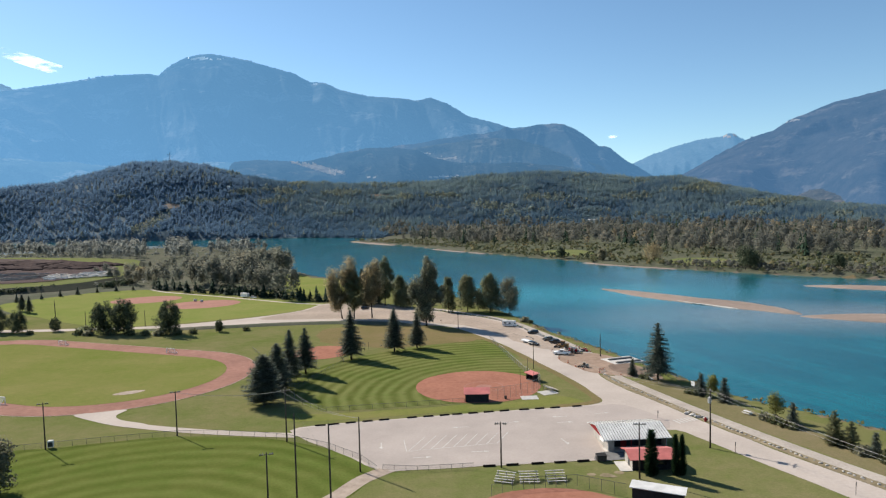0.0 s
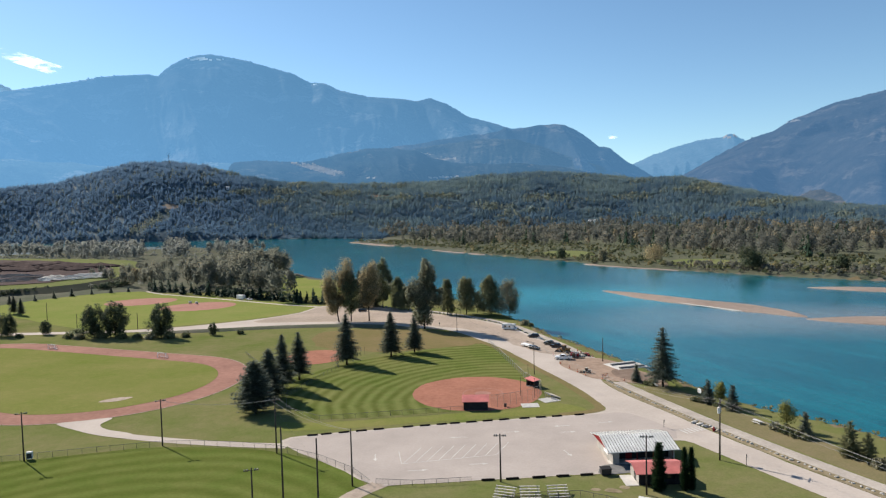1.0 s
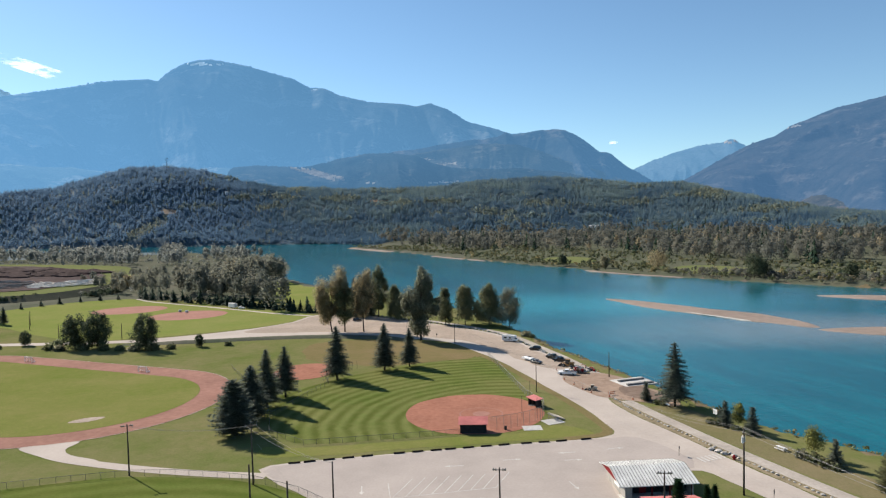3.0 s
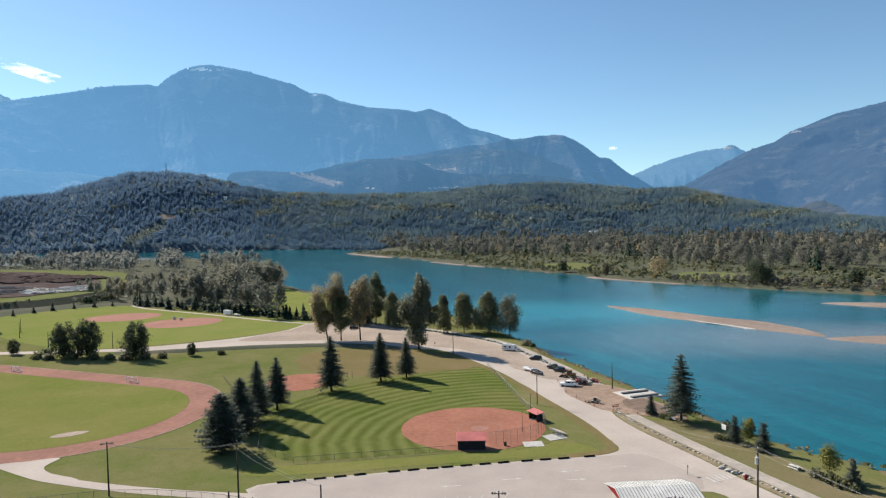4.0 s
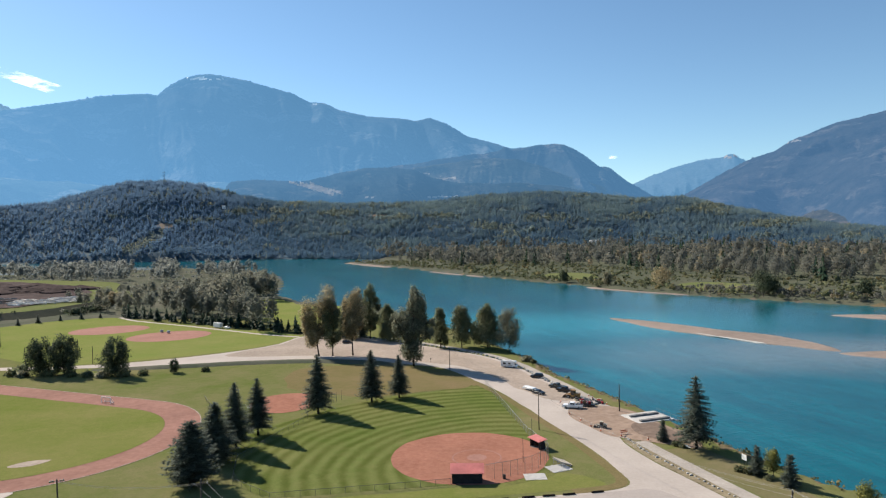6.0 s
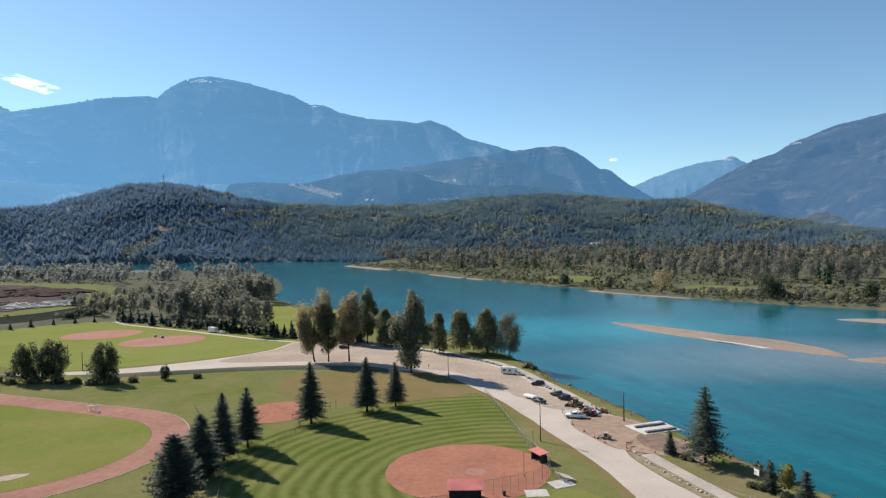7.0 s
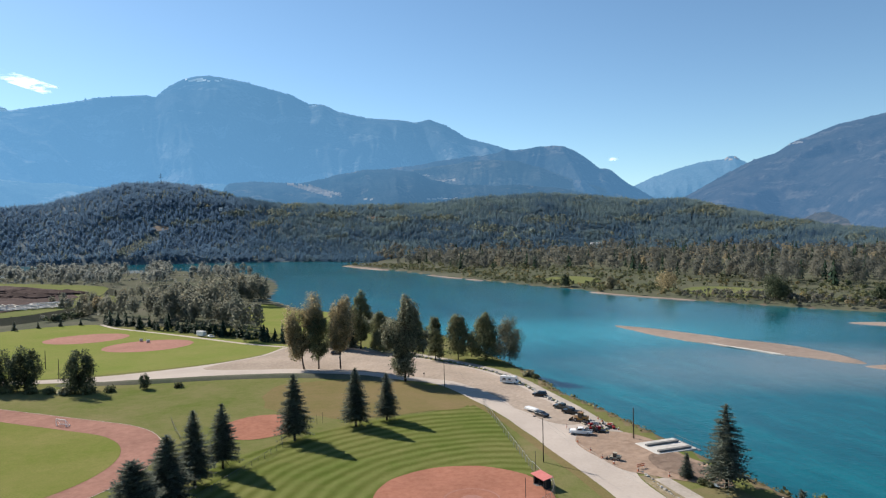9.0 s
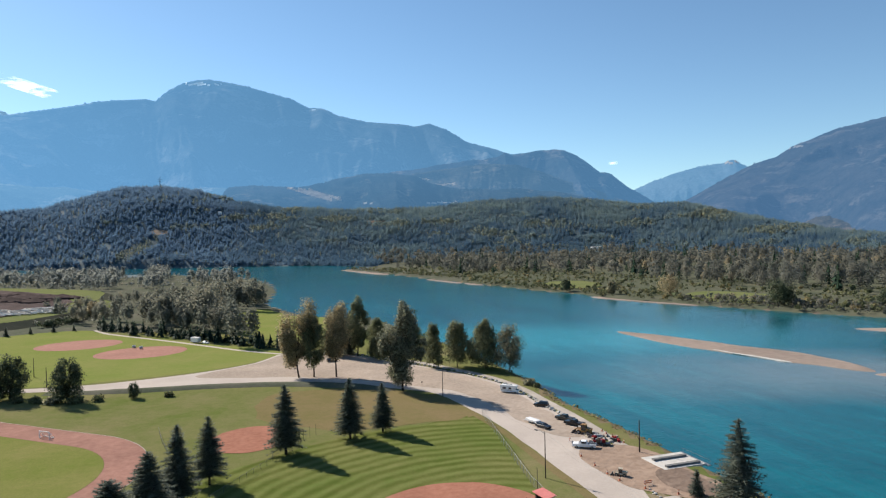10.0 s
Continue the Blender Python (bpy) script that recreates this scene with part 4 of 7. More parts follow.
def conifer(name, h, r, seed, bare=0.1, droop=0.32, branches=8, gap=0.42, mat="spruce", narrow=0.9, skirt=0.8):
    """A spruce: trunk and a crown of drooping branches set with needle sprays."""
    rnd = np.random.RandomState(seed)
    V, T = [], []

    def tri(a, b, c):
        k = len(V)
        V.extend((a, b, c))
        T.append((k, k + 1, k + 2))

    z = h * bare
    while z < h * 0.985:
        u = (z - h * bare) / (h * (1 - bare))
        reach = r * (1 - u) ** narrow * (skirt + (1 - skirt) * min(1, u * 4))
        n = max(4, int(branches * (1 - 0.35 * u)))
        a0 = rnd.rand() * 6.3
        for k in range(n):
            a = a0 + k * math.tau / n + rnd.randn() * 0.22
            L = max(0.25, reach * (0.55 + 0.62 * rnd.rand() ** 0.8))
            d = np.array((math.cos(a), math.sin(a), 0.0))
            lat = np.array((-d[1], d[0], 0.0))
            zb = z + rnd.randn() * 0.15
            lift = 0.35 * (u - 0.35)
            steps = 5 if L > 1.0 else 3
            for s in np.linspace(0.3, 1.0, steps):
                p = d * L * s + np.array((0, 0, zb + L * (lift * s - droop * s * s + 0.12 * s ** 4)))
                l = (0.30 * L * (1.15 - 0.85 * s) + 0.26) * (0.75 + 0.5 * rnd.rand())
                for sg in (-1, 1):
                    tip = p + sg * lat * l * 0.9 + d * l * 0.85 + np.array((0, 0, 0.05 * l + rnd.randn() * 0.1))
                    tri(p - d * 0.3 * l, p + d * 0.26 * l + np.array((0, 0, 0.05)), tip)
                    tri(p - d * 0.1 * l, p + sg * lat * 0.3 * l, p + d * l * (0.9 + 0.3 * rnd.rand()) + sg * lat * 0.35 * l + np.array((0, 0, 0.12 * l)))
                tri(p - d * 0.25 * l, p + d * 0.3 * l, p + d * 0.2 * l + lat * rnd.randn() * 0.12 + np.array((0, 0, -0.42 * l)))
            e = d * L + np.array((0, 0, zb + L * (lift - droop + 0.12)))
            tri(e - lat * 0.16, e + lat * 0.16, e + d * 0.6 + np.array((0, 0, 0.22)))
        for k in range(7):
            a1, a2 = a0 + k * 0.9, a0 + k * 0.9 + 1.05
            q = reach * (0.28 + 0.16 * rnd.rand())
            tri((q * math.cos(a1), q * math.sin(a1), z - 0.25 * q), (q * math.cos(a2), q * math.sin(a2), z - 0.25 * q), (0.1 * math.cos(a1), 0.1 * math.sin(a1), z + 0.5 * q + 0.4))
        z += gap * (0.75 + 0.5 * rnd.rand()) * (1 - 0.35 * u)
    for k in range(5):
        a = k * 1.257
        tri((0.09 * math.cos(a), 0.09 * math.sin(a), h * 0.96), (0.09 * math.cos(a + 2.1), 0.09 * math.sin(a + 2.1), h * 0.96), (0, 0, h))
    V = np.array(V)
    tint = np.clip(np.repeat(rnd.rand(len(T)) * 0.8, 3), 0, 0.99)
    crown = mesh_from("crown", V, T, None, [M[mat]], False, tint)
    bm = tubes(((0, 0, -0.3), (0, 0, h * 0.5), 0.020 * h, 0.011 * h), ((0, 0, h * 0.5), (0, 0, h * 0.97), 0.011 * h, 0.02))
    return bm, crown


def facing(v, rnd, loose=0.55):
    """Two axes of a leaf spray that faces roughly along v."""
    nrm = v / np.linalg.norm(v, axis=-1)[..., None] + loose * rnd.randn(*v.shape)
    nrm /= np.linalg.norm(nrm, axis=-1)[..., None]
    a = np.cross(nrm, rnd.randn(*v.shape))
    a /= np.linalg.norm(a, axis=-1)[..., None]
    return a, np.cross(nrm, a)


def broadleaf(h, width, seed, base=0.25, leaves_n=2600, leaf=0.5, lobes=9, trunk_r=0.018, upright=0.5, clump=1.0, taper=0.0, masses=()):
    """A broad-leaved tree: tapered trunk, limbs, and a crown of many small leaf sprays in uneven clumps."""
    rnd = np.random.RandomState(seed)
    centres = []
    for k in range(lobes):
        u = (k + 0.5) / lobes
        zz = h * (base + (1 - base) * (0.10 + 0.78 * u))
        spread = width / 2 * math.sin(math.pi * (0.18 + 0.74 * u)) ** 0.8 * 0.8 * (1 - taper * u)
        a = k * 2.4 + rnd.rand()
        out = rnd.rand() ** 0.4 * (1.2 - 0.2 * clump)
        centres.append((np.array((math.cos(a) * spread * out, math.sin(a) * spread * out, zz + h * 0.03 * rnd.randn())),
                        np.array((1, 1, 1.0 + upright)) * width * (0.14 + 0.12 * rnd.rand()) * (1.15 - 0.45 * abs(u - 0.4)) * (1.35 if lobes < 14 else 1.0) * clump * (1 - taper * u * 0.6)))
    if masses:
        # crown given as (x, y, centre height, half width, half height, share of the clumps)
        centres = []
        for mx, my, mz, mw, mh, share in masses:
            for k in range(int(lobes * share)):
                v = rnd.randn(3)
                v /= np.linalg.norm(v)
                p = np.array((mx, my, mz)) + v * rnd.rand() ** 0.4 * np.array((mw, mw, mh)) * 0.72
                centres.append((p, np.array((1, 1, 1.0 + upright)) * mw * (0.30 + 0.22 * rnd.rand())))
        lobes = len(centres)
    per = int(leaves_n * 1.7) // lobes
    P, F = [], []
    for c, s in centres:
        v = rnd.randn(per, 3)
        v /= np.linalg.norm(v, axis=1)[:, None]
        rad = rnd.rand(per, 1) ** 0.33 * (1 + 0.13 * rnd.randn(per, 1))
        P.append(c + v * rad * s)
        F.append(v + np.array((c[0], c[1], 0.4 * (c[2] - h * 0.5))) / width)
    P = np.concatenate(P)
    face = np.concatenate(F)[P[:, 2] > h * base * 0.75]
    P = P[P[:, 2] > h * base * 0.75]
    n = len(P)
    a, b = facing(face, rnd)
    sz = leaf * (0.55 + 0.9 * rnd.rand(n, 1))
    V = np.stack([P - a * sz * 0.6, P - b * sz * 0.42, P + a * sz * 0.6, P + b * sz * 0.42], 1).reshape(-1, 3)
    T = np.arange(4 * n).reshape(-1, 4)
    N = face / np.linalg.norm(face, axis=1)[:, None] + 0.35 * rnd.randn(n, 3) + (0, 0, 0.25)
    crown = mesh_from("crown", V, T, None, [], False, np.repeat(np.clip(0.45 + 0.25 * rnd.randn(n), 0, 0.99), 4), np.repeat(N, 4, 0))
    bm = bmesh.new()
    lean = rnd.randn(2) * 0.02 * h
    mid = (lean[0], lean[1], h * (base + 0.25))
    tube(bm, (0, 0, -0.3), (lean[0] * 0.5, lean[1] * 0.5, h * base), trunk_r * h, trunk_r * h * 0.75)
    tube(bm, (lean[0] * 0.5, lean[1] * 0.5, h * base), mid, trunk_r * h * 0.75, trunk_r * h * 0.5)
    tube(bm, mid, (lean[0] * 1.2, lean[1] * 1.2, h * 0.9), trunk_r * h * 0.5, 0.03)
    for c, s in centres:
        z0 = h * base + (c[2] - h * base) * 0.35
        tube(bm, (lean[0] * 0.6, lean[1] * 0.6, z0), tuple(c), trunk_r * h * 0.3, 0.03, 5)
    return bm, crown


def tree_thing(name, made, x, y, label, category="tree", material=None, group="", size=1.0, turn=0.0, z=None):
    bm, crown = made
    t = empty(name, x, y, z, turn)
    part("trunk", bm, M["bark"], t, smooth=True)
    if material is not None:
        crown.materials.append(M[material])
    part_mesh("crown", crown, None, t)
    t.scale = (size, size, size)
    return tagged(t, label, category, group)


def again(ob, x, y, size=1.0, turn=0.0, label="", z=None):
    o = copy_thing(ob, pose(x, y, G(x, y) if z is None else z, 0, 0, turn))
    o.scale = (size, size, size)
    if label:
        tagged(o, label)
    return o


# row of tall spruces between the track and the ball field
sp_a = tree_thing("spruce_tree", conifer("a", 16.5, 4.9, 11, 0.12, 0.26, 11, 0.43, narrow=0.82), -67.1, 195.3, "tall dark green spruce in a row on the lawn", "tree", group="spruce row")
sp_b = tree_thing("spruce_tree", conifer("b", 15.2, 4.6, 12, 0.16, 0.26, 11, 0.43, narrow=0.8), -65.7, 206.3, "slender dark spruce with a bare lower trunk", "tree", group="spruce row")
tree_thing("spruce_tree", conifer("c", 13.8, 6.3, 13, 0.11, 0.12, 13, 0.35, narrow=0.58, skirt=0.62), -66.1, 170.7, "broad bluish spruce with branches near the ground", "tree", group="spruce row")
tree_thing("spruce_tree", conifer("d", 14.3, 5.8, 14, 0.10, 0.2, 11, 0.4, narrow=0.7, skirt=0.7), -67.3, 184.5, "dense dark spruce in a row on the lawn", "tree", group="spruce row")
sp_e = tree_thing("spruce_tree", conifer("e", 17.8, 5.3, 15, 0.14, 0.27, 11, 0.43, narrow=0.78), -55.6, 227.5, "tall dark spruce standing alone on mown grass", "tree", group="spruces on the field")
sp_f = tree_thing("spruce_tree", conifer("f", 16.6, 5.1, 16, 0.14, 0.27, 11, 0.43, narrow=0.8), -42.4, 241.1, "tall dark spruce on the outfield edge", "tree", group="spruces on the field")
tree_thing("spruce_tree", conifer("g", 14.0, 4.2, 17, 0.15, 0.27, 11, 0.43, narrow=0.82), -34.7, 247.3, "smaller dark spruce on the outfield edge", "tree", group="spruces on the field")
# by the river
tree_thing("spruce_tree", conifer("h", 17.6, 5.6, 21, 0.16, 0.32, 8, 0.5, narrow=0.76, skirt=0.85), 44.2, 198.0, "tall ragged spruce on the river bank", "tree", group="riverside trees")
sm = tree_thing("young_spruce", conifer("i", 5.2, 1.75, 22, 0.04, 0.2, 8, 0.26), 37.9, 203.8, "small young spruce beside the river path", "tree", group="riverside trees")
again(sm, 51.9, 181.4, 1.15, 40, "small dark spruce on the river bank")
again(sm, 56.0, 175.2, 1.2, 90, "small dark spruce on the river bank")
again(sm, 64.6, 154.9, 1.05, 10, "small dark spruce among shrubs on the bank")
again(sm, 72.6, 136.0, 0.95, 70, "small dark spruce near the path")
tree_thing("young_tree", broadleaf(6.4, 3.2, 31, 0.2, 1500, 0.22, 9, 0.014), 54.4, 179.6, "small yellowing tree between two spruces", "tree", "leaf_yellow", "riverside trees")
yt = tree_thing("young_tree", broadleaf(6.0, 3.8, 32, 0.3, 1500, 0.22, 10, 0.013), 62.9, 160.4, "small round yellow-green tree on the bank", "tree", "leaf_yellow", "riverside trees")
pg = tree_thing("young_pine", conifer("j", 7.2, 2.5, 33, 0.05, 0.1, 7, 0.36, "leaf", 0.7), 68.2, 143.3, "young olive-green pine on the bank", "tree", group="riverside trees")
again(pg, 70.2, 140.6, 0.8, 80, "young olive-green pine on the bank")
again(pg, 75.5, 131.0, 0.75, 150, "young olive-green pine on the bank")
# columnar cedars by the clubhouse
ce = tree_thing("cedar_tree", conifer("k", 8.6, 1.25, 41, 0.02, -0.25, 10, 0.2, "cedar", 0.40), 26.8, 125.4, "columnar dark cedar in front of the red-roofed hut", "tree", group="cedars")
for cx, k in ((31.3, 50), (32.5, 140)):
    again(ce, cx, 125.6, 0.9, k).scale = (0.6, 0.6, 0.9)

# tall poplars and cottonwoods by the gravel parking
au = tree_thing("poplar_tree", broadleaf(32, 17.0, 51, 0.1, 11500, 0.5, 58, 0.012, 0.3, 0.8, 0, ((-3.6, 0, 17.0, 5.8, 10.0, 0.36), (3.4, 0.5, 21.0, 6.0, 11.0, 0.38), (-1.6, 0, 10.0, 6.2, 6.0, 0.26))), -83.0, 323.0, "tall poplar with browning autumn leaves", "tree", "leaf_autumn", "poplars")
tree_thing("poplar_tree", broadleaf(25.5, 12.0, 52, 0.14, 5600, 0.48, 28, 0.013, 0.3, 0.85, 0.15), -77.0, 323.5, "slimmer poplar with dark olive leaves", "tree", "leaf", "poplars")
tree_thing("poplar_tree", broadleaf(31, 12.0, 53, 0.16, 9500, 0.5, 46, 0.012, 0.35, 0.82, 0, ((0.2, 0, 16.0, 5.8, 10.0, 0.45), (1.2, 0, 23.5, 6.0, 7.5, 0.3), (0.2, 0, 11.5, 5.4, 5.0, 0.25))), -68.0, 324.0, "tall poplar with orange autumn leaves", "tree", "leaf_autumn", "poplars")
tree_thing("cottonwood_tree", broadleaf(32.5, 19.5, 54, 0.06, 14000, 0.52, 64, 0.015, 0.3, 0.85, 0, ((-1.2, 0, 16.5, 7.6, 9.5, 0.44), (1.7, 0, 26.0, 5.6, 8.2, 0.22), (-5.8, 0, 17.0, 4.4, 5.5, 0.08), (5.0, 0, 15.5, 4.4, 6.0, 0.08), (-0.2, 0, 6.5, 6.8, 4.8, 0.18))), -37.4, 300.0, "big grey-green cottonwood with a narrow upper crown", "tree", "leaf_cotton", "poplars")
d4 = tree_thing("river_tree", broadleaf(20.5, 17.0, 55, 0.07, 10000, 0.44, 34, 0.014, 0.35, 0.9, 0.42), -9.0, 341.0, "green tree with a tapering crown on the river bank", "tree", "leaf", "river trees")
tree_thing("river_tree", broadleaf(18.5, 15.0, 56, 0.12, 5000, 0.42, 28, 0.013, 0.3, 0.85, 0.22), 0.8, 333.0, "thin grey-leaved tree on the river bank", "tree", "leaf_grey", "river trees")
tree_thing("river_tree", broadleaf(20, 14.5, 57, 0.09, 7000, 0.44, 26, 0.013, 0.4, 0.9, 0.35), -21.0, 344.0, "upright green tree on the river bank", "tree", "leaf", "river trees")
tree_thing("river_tree", broadleaf(19.5, 12.0, 58, 0.05, 6800, 0.42, 28, 0.014, 0.4, 0.85, 0.55), -31.0, 343.0, "olive conical tree among river trees", "tree", "leaf", "river trees")
tree_thing("river_tree", broadleaf(11, 4.5, 59, 0.3, 1300, 0.38, 6, 0.013, 0.8), -15.5, 349.0, "slim small tree on the river bank", "tree", "leaf", "river trees")
tree_thing("poplar_tree", broadleaf(28.5, 11.5, 63, 0.1, 7000, 0.5, 30, 0.013, 0.3, 0.85, 0.05), -70.5, 373.0, "tall olive poplar behind the gravel parking", "tree", "leaf", "poplars")
con = tree_thing("spruce_tree", conifer("m", 24.0, 4.8, 60, 0.03, narrow=0.5), -80.0, 372.0, "dark narrow conifer behind the poplars", "tree", group="river trees")
again(con, -84.5, 376.0, 0.9, 60)
again(con, -76.0, 378.0, 0.85, 150)
again(d4, -56.0, 362.0, 0.62, 260, "bushy green tree below the parking bank")
again(d4, -47.0, 392.0, 0.7, 100, "bushy green tree below the parking bank")
again(d4, -55.0, 380.0, 0.62, 200, "bushy green tree below the parking bank")
again(d4, -60.5, 366.0, 0.5, 30, "bushy green tree behind the boulders")
again(d4, -66.0, 398.0, 0.75, 300, "bushy green tree below the parking bank")

# broad dark trees along the road by the track
bt = tree_thing("maple_tree", broadleaf(14.5, 13.5, 61, 0.02, 5200, 0.4, 44, 0.016, 0.25, 0.62), -185.5, 283.5, "dense dark green round tree beside the road", "tree", "leaf_dark", "roadside trees")
again(bt, -176.0, 284.5, 1.07, 120)
again(bt, -152.6, 281.8, 1.03, 220)
again(bt, -242.0, 288.5, 0.8, 20, "dark green roadside shrub tree")
again(bt, -231.0, 288.0, 0.72, 160, "dark green roadside shrub tree")
again(bt, -131.5, 287.5, 0.38, 40, "small round bush beside the road")
again(bt, -215.0, 292.0, 0.45, 300, "small round bush beside the road")
again(sp_b, -287.0, 362.0, 0.72, 30, "dark conifer at the edge of the far field")
again(sp_b, -277.0, 355.0, 0.66, 120, "dark conifer at the edge of the far field")
for k, (x, y) in enumerate(((-322, 425), (-319, 440), (-314, 452), (-306, 463), (-296, 471), (-327, 408), (-286, 477))):
    again(sm, x, y, 0.8 + 0.15 * (k % 3), k * 50, "small conifer on the edge of the far field")
tree_thing("edge_tree", broadleaf(9.5, 7.5, 62, 0.1, 3000, 0.4, 9, 0.016, 0.3), -95.8, 112.0, "grey-green tree at the edge of the playing field", "tree", "leaf_grey")


def bush(seed, r, h, mat, n=420, leaf=0.28):
    rnd = np.random.RandomState(seed)
    v = rnd.randn(n, 3)
    v /= np.linalg.norm(v, axis=1)[:, None]
    P = v * (rnd.rand(n, 1) ** 0.35) * (r, r, h * 0.62) * (1 + 0.2 * rnd.randn(n, 1)) + (0, 0, h * 0.42)
    P[:, 2] = np.maximum(P[:, 2], 0.02)
    a = rnd.randn(n, 3)
    a /= np.linalg.norm(a, axis=1)[:, None]
    b = np.cross(a, rnd.randn(n, 3))
    b /= np.linalg.norm(b, axis=1)[:, None]
    s = leaf * (0.6 + 0.8 * rnd.rand(n, 1))
    V = np.stack([P - a * s, P + b * s * 0.7, P + a * s, P - b * s * 0.7], 1).reshape(-1, 3)
    return mesh_from("bush", V, np.arange(4 * n).reshape(-1, 4), None, [M[mat]], False, np.repeat(np.clip(0.45 + 0.3 * rnd.randn(n), 0, 0.99), 4))


bushes = [bush(70 + k, 1.3, 1.5, m) for k, m in enumerate(("shrub", "leaf", "leaf_grey", "shrub"))]
BUSH = [(40.2, 200.5, .8), (41.5, 199.3, .7), (42.6, 203.5, .8), (49.0, 183.5, .8), (50.4, 182.4, .9), (53.2, 178.6, .7), (60.5, 160.0, 1.1), (61.8, 157.8, 1.2), (62.9, 155.2, 1.1), (64.0, 153.6, .9),
        (71.0, 137.6, 1.2), (69.5, 142.6, 1.0), (73.5, 133.0, 1.3), (74.6, 134.8, 1.0), (8.0, 309.0, 1.6), (10.5, 305.5, 1.0), (-120, 290, 1.2), (-200, 292, 1.6), (-252, 290, 2.0), (-262, 291, 2.2), (-222, 284, 1.2), (-196, 282, 1.9), (-190, 280, 1.7), (-180, 280.5, 1.8), (-170, 280, 1.6), (-163, 280, 1.5), (-156, 279, 1.8), (-148, 280, 1.7), (-142, 283, 1.4)]
for k, (x, y, s) in enumerate(BUSH):
    o = part_mesh("shrub", bushes[k % 4], None)
    o.matrix_basis = pose(x, y, G(x, y) - 0.1, 0, 0, k * 67)
    o.scale = (s, s, s)
    tagged(o, "low leafy shrub on the grass bank" if x > 20 else "rounded leafy shrub beside the road", "shrub", "shrubs")

# ---- woods: too many to count ----


def scatter(count, x0, x1, y0, y1, seed):
    rnd = np.random.RandomState(seed)
    return rnd.uniform(x0, x1, count), rnd.uniform(y0, y1, count), rnd


def cone_wood(name, x, y, z, h, w, tint, label, seed, tiers=5, sides=5, mat="fir_far", spread=0.62):
    """Conifers at a distance: each a spire of separate drooping boughs in tiers, with gaps between them."""
    rnd = np.random.RandomState(seed)
    n = len(x)
    V = []
    for k in range(tiers):
        f = k / tiers
        z0 = 0.06 + 0.80 * f
        rise = 0.13 + 0.10 * (1 - f)
        a = np.arange(sides)[None, :] * math.tau / sides + rnd.rand(n, 1) * 6.3 + 0.25 * rnd.randn(n, sides)
        rr = (1 - f) ** 0.8 * w[:, None] * (0.6 + 0.75 * rnd.rand(n, sides)) + 0.12
        half = spread * math.pi / sides * (0.8 + 0.5 * rnd.rand(n, sides))
        zo = z[:, None] + h[:, None] * (z0 + 0.05 * rnd.randn(n, sides))
        ends = [np.stack([x[:, None] + rr * np.cos(a + s * half), y[:, None] + rr * np.sin(a + s * half), zo + h[:, None] * 0.02 * rnd.randn(n, sides)], -1) for s in (-1, 1)]
        top = np.stack([x[:, None] + 0 * a, y[:, None] + 0 * a, np.minimum(zo + h[:, None] * rise, (z + h)[:, None])], -1)
        V.append(np.stack([ends[0], ends[1], top], 2))
    f0 = rnd.rand(n) * 6.3
    tip = [np.stack([x + 0.05 * w * np.cos(f0 + s), y + 0.05 * w * np.sin(f0 + s), z + h * 0.8], -1) for s in (0.0, 2.6)] + [np.stack([x, y, z + h * 1.04], -1)]
    V = np.concatenate([np.stack(V, 1).reshape(n, -1, 3, 3), np.stack(tip, 1)[:, None]], 1)
    per = V.shape[1] * 3
    V = V.reshape(-1, 3)
    N = V - np.repeat(np.stack([x, y, z + 0.2 * h], 1), per, 0)
    N = N / np.repeat(w, per)[:, None] * 0.36 + (0, 0, 0.8)
    me = mesh_from(name, V, np.arange(len(V)).reshape(-1, 3), None, [M[mat]], False, np.repeat(tint, per), N)
    return tagged(part_mesh(name, me, None), label, "forest", kind="stuff")


def leaf_wood(name, x, y, z, h, w, tint, mat, label, seed, cards=46, size=0.16):
    """Broad-leaved trees at a distance: each a cloud of leaf clumps with an uneven outline."""
    rnd = np.random.RandomState(seed)
    n = len(x)
    v = rnd.randn(n, cards, 3)
    v /= np.linalg.norm(v, axis=2)[..., None]
    rad = rnd.rand(n, cards, 1) ** 0.3
    lob = 1 + 0.18 * np.sin(np.arctan2(v[..., 1:2], v[..., 0:1]) * 3 + rnd.rand(n, 1, 1) * 6 + v[..., 2:3] * 4)
    bunch = rnd.randn(n, 9, 3)
    bunch *= (0.45 + 0.4 * rnd.rand(n, 9, 1)) / np.linalg.norm(bunch, axis=2)[..., None]
    which = rnd.randint(0, 9, (n, cards))
    P = bunch[np.arange(n)[:, None], which] * 0.45 + v * rad * lob * 0.68
    v = 0.25 * v + P
    P = P * np.stack([w, w, h * 0.46], -1)[:, None, :] + np.stack([x, y, z + h * 0.54], -1)[:, None, :]
    a, b = facing(v, rnd, 0.35)
    s = (h * size)[:, None, None] * (0.5 + 0.9 * rnd.rand(n, cards, 1))
    V = np.stack([P - a * s * 0.6, P - b * s * 0.5, P + a * s * 0.6, P + b * s * 0.5], 2).reshape(-1, 3)
    N = np.repeat((v / np.linalg.norm(v, axis=2)[..., None] * 0.8 + 0.1 * rnd.randn(n, cards, 3) + (0, 0, 0.4)).reshape(-1, 3), 4, 0)
    me = mesh_from(name, V, np.arange(len(V)).reshape(-1, 4), None, [M[mat]], False, np.repeat(np.clip(np.repeat(tint, cards) + 0.03 * rnd.randn(n * cards), 0, 0.99), 4), N)
    return tagged(part_mesh(name, me, None), label, "trees", kind="stuff")


